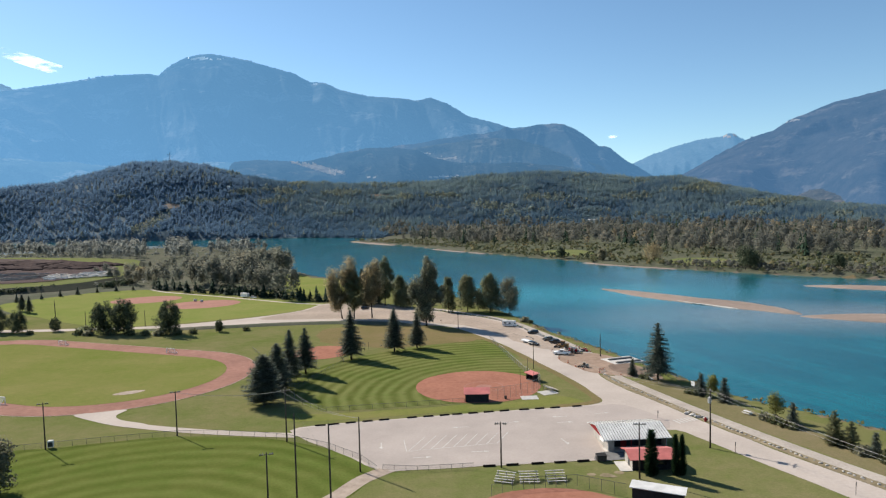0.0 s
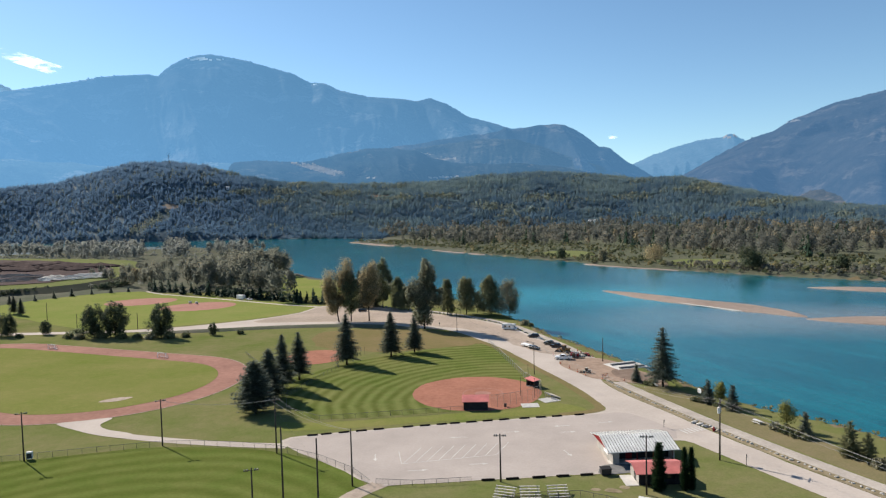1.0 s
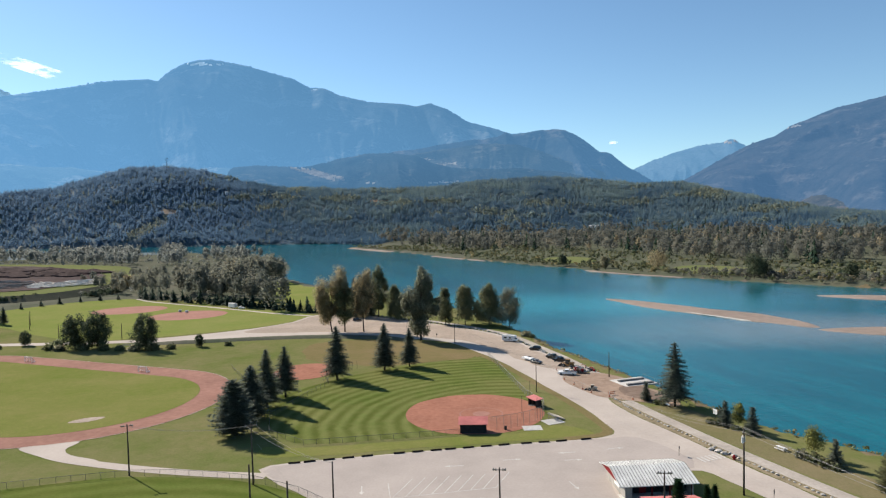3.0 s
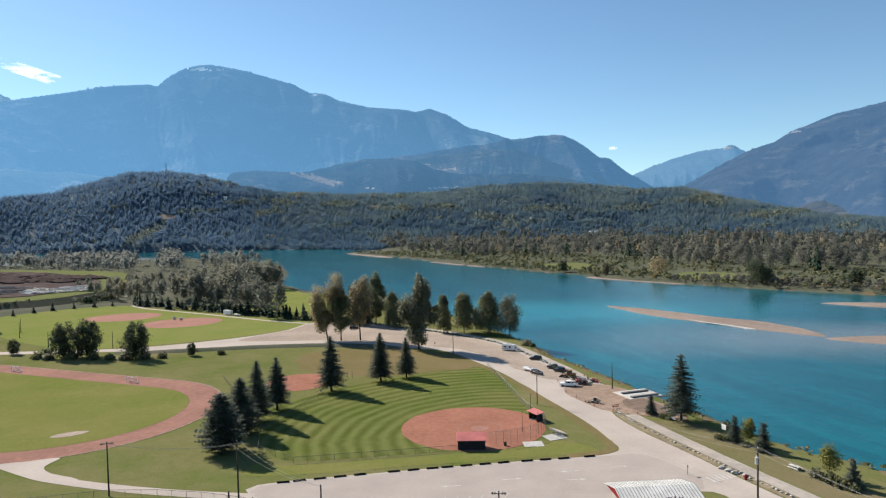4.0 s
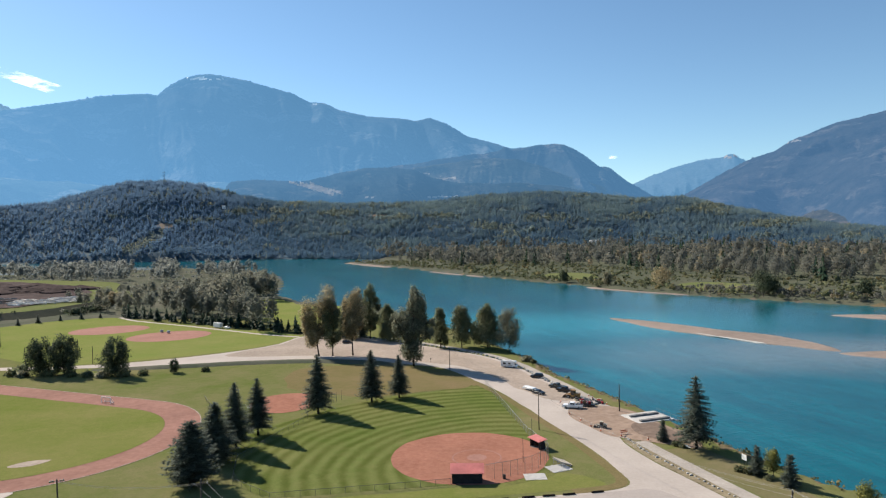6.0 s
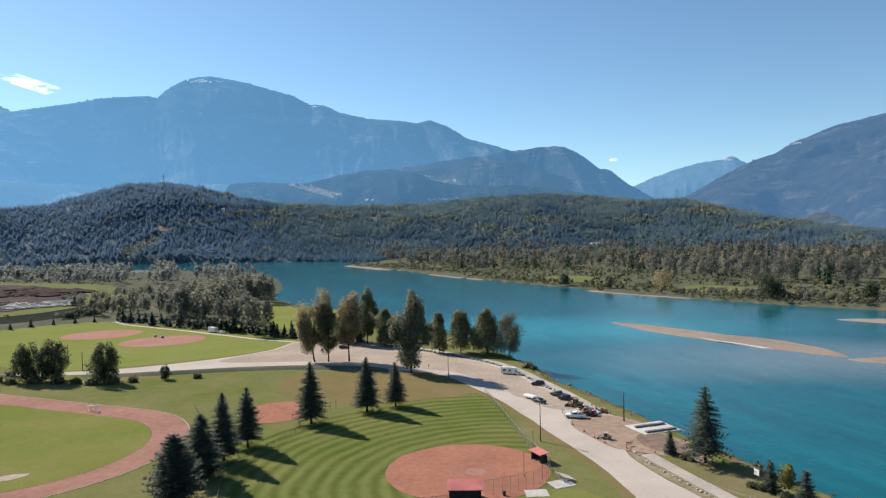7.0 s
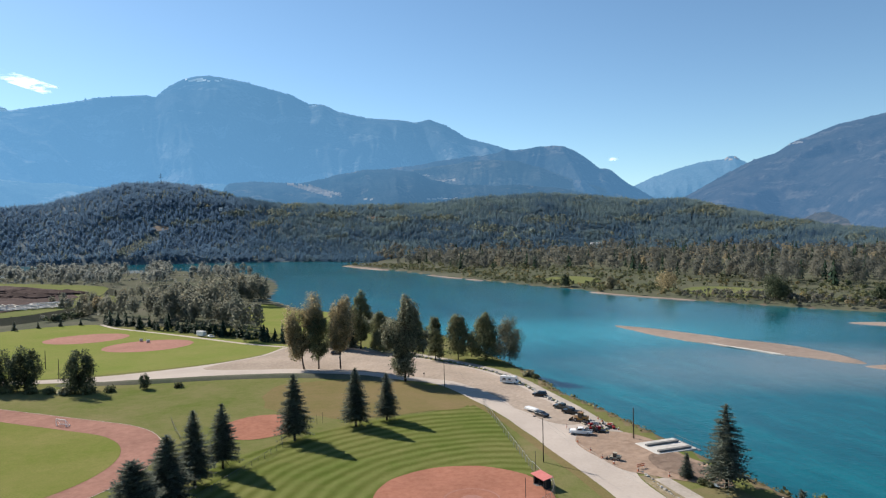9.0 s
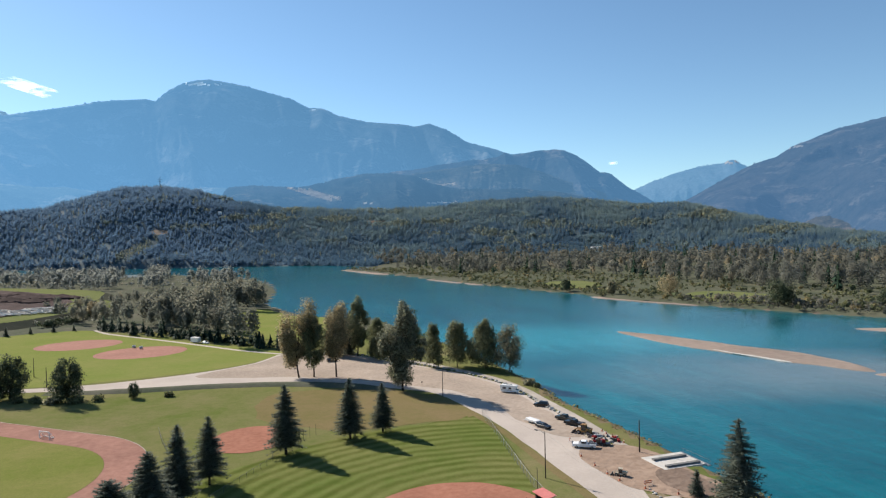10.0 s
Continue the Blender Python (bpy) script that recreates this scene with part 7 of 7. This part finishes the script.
def car(x, y, turn, paint, label, suv=True):
    t = empty("parked_car", x, y, None, turn)
    h = 1.75 if suv else 1.45
    part("body", extrude_profile([(-2.3, 0.35), (2.25, 0.35), (2.35, 0.65), (2.2, 0.95), (1.1, 1.05), (-2.3, 1.05)], 0.92), M[paint], t)
    part("cabin", extrude_profile([(-2.2, 1.05), (1.15, 1.05), (0.45, h), (-1.9, h)], 0.88, 0.18, 1.06), M["glass_dark"], t)
    part("roof", boxes((-1.85, -0.66, h - 0.02, 0.42, 0.66, h + 0.04), bevel=0.02), M[paint], t)
    wheels(t, (-1.45, 1.45), 0.91)
    lights(t, -2.32, 2.28, 0.9, 0.68)
    return tagged(t, label, "car", "parked vehicles")


def camper(x, y, turn, label):
    t = empty("motorhome", x, y, None, turn)
    part("body", extrude_profile([(-3.6, 0.5), (1.6, 0.5), (1.6, 1.9), (3.0, 2.2), (3.1, 2.9), (2.6, 3.1), (-3.6, 3.1)], 1.2), M["car_white"], t)
    part("cab", extrude_profile([(1.55, 0.45), (3.6, 0.45), (3.7, 1.0), (3.4, 1.25), (2.5, 1.9), (1.55, 1.95)], 1.0), M["car_white"], t)
    part("windscreen", slab_quad(bmesh.new(), (3.38, -0.8, 1.3), (3.38, 0.8, 1.3), (2.6, 0.75, 1.86), (2.6, -0.75, 1.86), 0.02), M["glass_dark"], t)
    for s in (-1, 1):
        part("window", boxes((-2.6, s * 1.2 - 0.03, 1.6, -1.2, s * 1.2 + 0.03, 2.3)), M["glass_dark"], t)
        part("window", boxes((0.0, s * 1.2 - 0.03, 1.6, 1.0, s * 1.2 + 0.03, 2.3)), M["glass_dark"], t)
        part("stripe", boxes((-3.4, s * 1.2 - 0.025, 1.1, 1.5, s * 1.2 + 0.025, 1.25)), M["dark_metal"], t)
    part("roof_vent", boxes((-1.5, -0.35, 3.1, -0.8, 0.35, 3.32), bevel=0.04), M["roof_white"], t)
    part("air_conditioner", boxes((-0.2, -0.4, 3.1, 0.8, 0.4, 3.4), bevel=0.05), M["roof_white"], t)
    wheels(t, (-2.2, 2.6), 1.12, 0.4)
    lights(t, -3.6, 3.68, 1.05, 0.85)
    t.scale = (0.88, 0.88, 0.88)
    return tagged(t, label, "motorhome", "parked vehicles")


camper(0.8, 296.5, -20, "white motorhome parked on gravel beside boulders")
car(10.6, 277.0, 160, "car_black", "black car parked on gravel")
pickup(16.6, 260.5, 140, "car_green", "dark green pickup parked by the boulders")
pickup(18.8, 255.2, 145, "car_black", "black pickup parked by the boulders")
pickup(19.2, 235.0, 170, "car_white", "white pickup truck at the construction site")
car(-79.0, 358.0, 30, "car_black", "dark car parked at the edge of the gravel lot")
car(-166.0, 415.5, -30, "car_white", "white car parked beside the far ball field", False)


def flat_trailer(x, y, turn):
    t = empty("flat_trailer", x, y, None, turn)
    part("deck", boxes((-2.8, -1.0, 0.6, 2.2, 1.0, 0.72), bevel=0.02), M["roof_white"], t)
    part("load", extrude_profile([(-2.6, 0.73), (1.9, 0.73), (2.0, 1.15), (-2.4, 1.25)], 0.85), M["car_white"], t)
    part("drawbar", tubes(((2.2, -0.6, 0.62), (3.6, 0, 0.55), 0.05), ((2.2, 0.6, 0.62), (3.6, 0, 0.55), 0.05)), M["dark_metal"], t)
    wheels(t, (-0.6, 0.3), 1.02, 0.33)
    tagged(t, "white loaded flat trailer on the roadside", "trailer", "parked vehicles")


flat_trailer(7.4, 257.6, -48)
car(9.9, 252.6, -48, "car_black", "small dark car in front of a trailer", False)


def box_van(x, y, turn, label):
    t = empty("cargo_trailer", x, y, None, turn)
    part("body", boxes((-3.2, -1.2, 0.6, 3.2, 1.2, 3.2), bevel=0.1), M["car_white"], t)
    part("door", boxes((3.19, -0.9, 0.8, 3.24, 0.9, 2.9)), M["roof_white"], t)
    part("drawbar", tubes(((-3.2, 0, 0.6), (-4.4, 0, 0.55), 0.06)), M["dark_metal"], t)
    wheels(t, (-0.5, 0.5), 1.15, 0.36)
    tagged(t, label, "trailer", "parked vehicles")


box_van(-173.5, 419.5, -30, "white box trailer beside the far ball field")


def loader(x, y, turn, paint, label, size=1.0):
    """A wheeled digger: chassis, engine hood, cab, boom and bucket."""
    t = empty("loader", x, y, None, turn)
    part("chassis", boxes((-2.0, -0.8, 0.6, 2.0, 0.8, 1.2), bevel=0.08), M[paint], t)
    part("engine_hood", boxes((-2.2, -0.7, 1.2, -0.5, 0.7, 1.9), bevel=0.1), M[paint], t)
    cab = part("cab", boxes((-0.5, -0.7, 1.2, 0.8, 0.7, 2.7), bevel=0.06), M["glass_dark"], t)
    part("cab_roof", boxes((-0.6, -0.8, 2.7, 0.9, 0.8, 2.82)), M[paint], cab)
    for s in (-0.6, 0.6):
        part("boom", tubes(((0.6, s, 1.7), (2.6, s, 1.3), 0.11, 0.09), ((2.6, s, 1.3), (3.2, s, 0.5), 0.09, 0.08), sides=6), M[paint], t)
    part("bucket", extrude_profile([(3.0, 0.1), (3.9, 0.1), (3.5, 0.35), (3.2, 0.9), (3.0, 0.9)], 1.15), M["dark_metal"], t)
    wheels(t, (-1.3, 1.4), 1.05, 0.6, 0.4)
    t.scale = (size, size, size)
    return tagged(t, label, "construction machine", "construction machines")


loader(20.6, 247.0, 150, "yellow", "yellow wheel loader parked beside boulders", 0.95)
loader(24.8, 215.0, 160, "tan", "small tan skid loader on bare earth", 0.62)


def machine_pile(x, y, seed):
    """Stacked materials on a low trailer."""
    rnd = random.Random(seed)
    t = empty("material_trailer", x, y, None, 168)
    part("deck", boxes((-2.6, -1.0, 0.55, 2.6, 1.0, 0.7)), M["dark_metal"], t)
    for k in range(6):
        a, b = rnd.uniform(-2.2, 1.4), rnd.uniform(-0.7, 0.3)
        part("crate", boxes((a, b, 0.7, a + rnd.uniform(0.6, 1.1), b + 0.6, 0.7 + rnd.uniform(0.4, 1.1)), bevel=0.03), M[("red_wall", "wood", "steel")[k % 3]], t)
    wheels(t, (-0.6, 0.5), 1.0, 0.34)
    tagged(t, "low trailer loaded with red and grey crates", "trailer", "parked vehicles")


machine_pile(23.4, 237.4, 3)

# ---- construction site at the boat ramp ----
t = empty("concrete_ramp", 38.6, 225.0, None, 24)
part("slab", boxes((-5.6, -4.2, -0.3, 5.6, 4.8, 0.2), bevel=0.05), M["concrete"], t)
part("abutment", boxes((-5.0, -3.8, -5.4, 5.1, 4.4, -0.3), bevel=0.2), M["bed"], t, "dark stone footing below the slab")
for yy in (-3.4, 1.4):
    part("beam", boxes((-4.4, yy, 0.2, 4.8, yy + 1.0, 0.62), bevel=0.04), M["concrete_dark"], t, "dark grey concrete beam")
part("walkway", boxes((5.6, -5.0, -0.25, 6.5, 5.4, -0.05)), M["steel"], t, "grey metal walkway along the water")
for yy in (-4.6, -1.5, 1.6, 4.8):
    part("railing_post", tubes(((6.4, yy, -0.05), (6.4, yy, 0.95), 0.04), sides=6), M["steel"], t)
part("handrail", tubes(((6.4, -4.6, 0.95), (6.4, 4.8, 0.95), 0.04), sides=6), M["fence_steel"], t)
tagged(t, "pale concrete boat ramp slab with two grey beams", "ramp")


def cone(x, y):
    t = empty("traffic_cone", x, y, G(x, y) + 0.1)
    part("base", boxes((-0.25, -0.25, 0, 0.25, 0.25, 0.05)), M["orange"], t)
    part("body", tubes(((0, 0, 0.05), (0, 0, 0.95), 0.2, 0.04), sides=10), M["orange"], t)
    part("band", tubes(((0, 0, 0.5), (0, 0, 0.68), 0.125, 0.09), sides=10), M["white"], t)
    tagged(t, "orange traffic cone with a white band", "traffic cone", "traffic cones")


def barricade(x, y, turn):
    t = empty("barricade", x, y, G(x, y) + 0.05, turn)
    for z0 in (0.45, 0.85):
        part("board", boxes((-1.0, -0.03, z0, 1.0, 0.03, z0 + 0.22)), M["orange"], t)
    for s in (-0.8, 0.8):
        part("leg", tubes(((s, -0.3, 0), (s, 0, 1.1), 0.03), ((s, 0.3, 0), (s, 0, 1.1), 0.03), sides=6), M["white"], t)
    tagged(t, "orange and white road barricade", "barricade", "barricades")


for x, y in ((24.0, 212.0), (22.0, 216.0), (20.0, 221.5), (17.6, 228.0), (28.5, 207.5), (34.5, 204.6), (27.5, 244.0), (28.4, 242.0), (26.4, 247.0), (25.6, 249.5), (29.6, 239.0)):
    cone(x, y)
barricade(29.5, 209.5, 20)
rnd_c = random.Random(8)
for k in range(26):
    x, y = 20.5 + rnd_c.random() * 8, 238.5 + rnd_c.random() * 9
    a, b = rnd_c.uniform(0.3, 1.1), rnd_c.uniform(0.15, 0.5)
    o = part("plank_stack" if k % 2 else "crate", boxes((-a, -b, 0, a, b, rnd_c.uniform(0.25, 0.9)), bevel=0.03), M[("wood", "red_wall", "concrete", "dark_metal", "tan")[k % 5]])
    o.matrix_basis = pose(x, y, G(x, y) + 0.07, 0, 0, rnd_c.uniform(0, 180))
    tagged(o, ("weathered brown wooden crate on the gravel", "red-painted stack of planks on the gravel", "pale concrete block on the gravel", "dark metal crate on the gravel", "tan stack of boards on the gravel")[k % 5], "building materials", "building materials")
barricade(16.0, 240.0, 80)


t = empty("hydrant", 46.4, 158.6)
part("barrel", tubes(((0, 0, 0), (0, 0, 0.8), 0.28, 0.26), sides=12), M["red_wall"], t)
part("cap", tubes(((0, 0, 0.8), (0, 0, 1.05), 0.3, 0.12), sides=12), M["red_wall"], t)
part("nozzle", tubes(((-0.45, 0, 0.55), (0.45, 0, 0.55), 0.13), sides=10), M["red_wall"], t)
tagged(t, "red hydrant among rocks beside the road", "hydrant")


def sign(x, y, turn, h, w, hh, face, label, post="dark_metal"):
    t = empty("sign", x, y, None, turn)
    part("post", tubes(((0, 0, -0.1), (0, 0, h), 0.05), sides=6), M[post], t)
    part("panel", boxes((-w / 2, -0.09, h - hh, w / 2, -0.05, h)), M[face], t)
    tagged(t, label, "sign", "signs")


sign(51.5, 187.7, -64, 2.3, 1.35, 1.25, "white", "white sign board standing on the river bank")
sign(35.8, 160.6, 60, 2.0, 0.5, 0.6, "dark_metal", "small dark road sign beside the road")
sign(46.3, 138.0, 60, 2.2, 0.6, 0.7, "dark_metal", "small dark road sign beside the road")
sign(59.6, 117.6, 60, 2.4, 0.6, 0.6, "dark_metal", "small dark road sign beside the road")
sign(-31.5, 308.0, 0, 1.6, 0.5, 0.5, "dark_metal", "small dark sign on the gravel lot")


def bin_(x, y, turn):
    t = empty("waste_bin", x, y, None, turn)
    part("body", extrude_profile([(-0.9, 0.1), (0.9, 0.1), (1.0, 1.2), (-1.0, 1.2)], 0.7), M["dark_metal"], t)
    part("lid", slab_quad(bmesh.new(), (-1.02, -0.74, 1.3), (1.02, -0.74, 1.3), (1.02, 0.74, 1.42), (-1.02, 0.74, 1.42), 0.08), M["rubber"], t)
    tagged(t, "dark metal waste bin beside the lot", "bin")


bin_(18.4, 132.4, 10)
t = empty("oil_drum", -0.8, 177.2)
part("drum", tubes(((0, 0, 0), (0, 0, 0.9), 0.32), sides=14), M["dark_metal"], t)
part("rim", tubes(((0, 0, 0.88), (0, 0, 0.93), 0.34), sides=14), M["rubber"], t)
tagged(t, "dark steel drum on the grass by the infield", "drum")

# ---- the yard upstream ----
YARD = [(-350, 484), (-342, 518), (-344, 560), (-380, 630), (-406, 690), (-500, 800), (-800, 860), (-900, 600), (-620, 470), (-450, 448), (-385, 462)]
YARD_Z = 1.2
line = smooth_line(YARD, True, 4)
bm = bmesh.new()
cx, cy = -560.0, 640.0
ring0 = [bm.verts.new((p.x + (p.x - cx) / math.hypot(p.x - cx, p.y - cy) * 15, p.y + (p.y - cy) / math.hypot(p.x - cx, p.y - cy) * 15, -4.8)) for p in line]
ring1 = [bm.verts.new((p.x, p.y, YARD_Z + 0.4 * noise.noise(Vector((p.x * 0.05, p.y * 0.05, 0))))) for p in line]
for i in range(len(line)):
    j = (i + 1) % len(line)
    bm.faces.new((ring0[i], ring0[j], ring1[j], ring1[i])).material_index = 1
bm.faces.new(ring1)
bmesh.ops.triangulate(bm, faces=bm.faces[:])
bmesh.ops.recalc_face_normals(bm, faces=bm.faces[:])
terrace = part("terrace", bm, M["meadow_green"])
# slope faces take the grass with shade put into its colour
terrace.data.materials.append(M["shaded_rough_slope"])
tagged(terrace, "raised grassy terrace of a timber yard", "terrace", kind="structure")
bm = bmesh.new()
vs = []
for p in smooth_line([(-384, 505), (-374, 535), (-371, 575), (-412, 655), (-500, 740), (-640, 815), (-800, 830), (-800, 600), (-620, 510), (-450, 490)], True, 5):
    w = 8 * noise.noise(Vector((p.x * 0.03, p.y * 0.03, 4)))
    vs.append(bm.verts.new((p.x + w, p.y + w, YARD_Z + 0.45)))
bmesh.ops.triangulate(bm, faces=[bm.faces.new(vs)])
bmesh.ops.recalc_face_normals(bm, faces=bm.faces[:])
tagged(part("ground", bm, M["brown_soil"]), "dark brown bark-covered yard", "yard", kind="structure")
bm = bmesh.new()
rnd = random.Random(8)
for k in range(120):
    q = rnd.uniform(0, 1)
    cx, cy = -680 + 255 * q + rnd.uniform(-14, 14), 780 - 120 * q + rnd.uniform(-120 * (1 - q) - 30, 16)
    s = rnd.uniform(3, 11)
    r = bmesh.ops.create_icosphere(bm, subdivisions=1, radius=1.0)
    for v in r["verts"]:
        v.co = Vector((cx + v.co.x * s * 1.6, cy + v.co.y * s, YARD_Z + v.co.z * s * 0.45))
tagged(part("bark_heaps", bm, M["brown_soil"]), "heaps of dark brown bark in the yard", "bark heap", kind="stuff")
bm = bmesh.new()
for k in range(170):
    q, w = rnd.uniform(-1, 1), rnd.uniform(-1, 1)
    cx, cy = -377 + 21 * q - 8 * w, 548 + 14 * q + 12 * w
    a = -0.2 + rnd.uniform(-0.6, 0.6)
    zz = YARD_Z + 0.9 + rnd.uniform(0, 3.6) * (1 - abs(w))
    L = rnd.uniform(4, 7)
    tube(bm, (cx - L * math.cos(a), cy - L * math.sin(a), zz), (cx + L * math.cos(a), cy + L * math.sin(a), zz + rnd.uniform(-0.3, 0.3)), 0.42, 0.34, 6)
tagged(part("log_pile", bm, M["log"]), "long pile of pale barked logs in the yard", "log pile", kind="stuff")
bm = bmesh.new()
for k in range(90):
    q = rnd.uniform(0, 1)
    cx, cy = -410 - 130 * q + rnd.uniform(-6, 6), 532 + 60 * q + rnd.uniform(-22, 30)
    a = 0.5 + rnd.uniform(-0.35, 0.35)
    L = rnd.uniform(4, 9)
    zz = YARD_Z + 0.7 + rnd.uniform(0, 1.1)
    tube(bm, (cx - L * math.cos(a), cy - L * math.sin(a), zz), (cx + L * math.cos(a), cy + L * math.sin(a), zz + rnd.uniform(-0.2, 0.2)), 0.4, 0.3, 6)
tagged(part("scattered_logs", bm, M["old_log"]), "scattered weathered grey logs on the bark yard", "logs", kind="stuff")
for x, y in ((-199.5, 402.0), (-193.5, 398.5)):
    t = empty("storage_tank", x, y, None, 35)
    part("shell", tubes(((-0.8, 0, 0.9), (0.8, 0, 0.9), 0.7, 0.7), sides=12), M["roof_white"], t)
    part("cradle", boxes((-0.6, -0.5, 0, -0.4, 0.5, 0.4), (0.4, -0.5, 0, 0.6, 0.5, 0.4)), M["dark_metal"], t)
    tagged(t, "small pale tank between the far infields", "tank", "tanks")


def verge(pts, width, height, label, mat="meadow"):
    """A low grassed bank along a plan line."""
    line = smooth_line(pts, False, 5)
    bm = bmesh.new()
    rows = []
    for i, p in enumerate(line):
        dd = (line[min(i + 1, len(line) - 1)] - line[max(i - 1, 0)]).normalized()
        k = min(1.0, i / 4, (len(line) - 1 - i) / 4)
        rows.append([bm.verts.new((p.x + s * dd.y * width, p.y - s * dd.x * width, G(p.x, p.y) - 0.1 + z * k)) for s, z in ((-1, 0.0), (-0.4, height), (0.4, height), (1, 0.0))])
    for a, b in zip(rows, rows[1:]):
        for i in range(3):
            bm.faces.new((a[i], a[i + 1], b[i + 1], b[i]))
    bmesh.ops.recalc_face_normals(bm, faces=bm.faces[:])
    return tagged(part("embankment", bm, M[mat], smooth=True), label, "bank", kind="structure")


verge([(-40, 299.5), (-58, 306.5), (-84, 309.5), (-112, 305.5), (-137, 298.5), (-172, 292.5)], 3.6, 1.0, "low grassy bank beside the road")
verge([(-470, 668), (-445, 676), (-420, 676), (-392, 664), (-366, 640), (-350, 612)], 9.0, 6.0, "grassed earth berm of the timber yard", "meadow_green")
tree_thing("yellow_tree", broadleaf(10.5, 16.0, 64, 0.04, 2600, 0.9, 26, 0.014, 0.1, 0.8), -336, 574, "low spreading tree with orange autumn leaves", "tree", "leaf_autumn", z=float(land(np.array([-336.0]), np.array([574.0]))[0][0]))

# ---- clouds ----
cn = Nodes("cloud_white", 1.0, 0.0)
cn.colour((0.9, 0.92, 0.95))
# sunlit brightness of the cloud is put into emission
cn.put(cn.b.inputs["Emission Color"], (0.85, 0.93, 1.0, 1))
cn.b.inputs["Emission Strength"].default_value = 0.75
co = cn.t.nodes.new("ShaderNodeTexCoord").outputs["Generated"]
off = cn.node("ShaderNodeVectorMath", Vector=co)
off.operation = 'SUBTRACT'
off.inputs[1].default_value = (0.5, 0.5, 0.5)
ln = cn.node("ShaderNodeVectorMath", Vector=off.outputs[0])
ln.operation = 'LENGTH'
puff = cn.noise(5.0, 6, 0.6, co, (1.0, 1.0, 2.2))
edge_f = cn.math('SUBTRACT', cn.math('ADD', cn.math('MULTIPLY', puff, 1.7), -0.2), cn.math('MULTIPLY', ln.outputs["Value"], 1.5))
cn.put(cn.b.inputs["Alpha"], cn.ramp(edge_f, [(0.14, (0, 0, 0)), (0.46, (0.85, 0.85, 0.85))]))
M["cloud"] = cn.m


def cloud(brg, elev, dist, w, h, tilt, label):
    """A far thin veil of cloud in the sky."""
    bm = bmesh.new()
    c = [[bm.verts.new((w * (i / 12 - 0.5), 0.0, h * (j / 4 - 0.5) - w * (i / 12 - 0.5) * tilt)) for i in range(13)] for j in range(5)]
    for j in range(4):
        for i in range(12):
            bm.faces.new((c[j][i], c[j][i + 1], c[j + 1][i + 1], c[j + 1][i]))
    o = part("cloud", bm, M["cloud"], smooth=True)
    b, e = radians(brg), radians(elev)
    o.matrix_basis = pose(dist * math.sin(b), dist * math.cos(b), 51 + dist * math.tan(e), 0, 0, -brg)
    tagged(o, label, "cloud", kind="structure")


cloud(-36.9, 11.55, 3700, 330, 58, 0.29, "small thin white cloud above the mountain")
cloud(9.0, 5.9, 4650, 85, 26, 0.1, "tiny white cloud above the ridge")
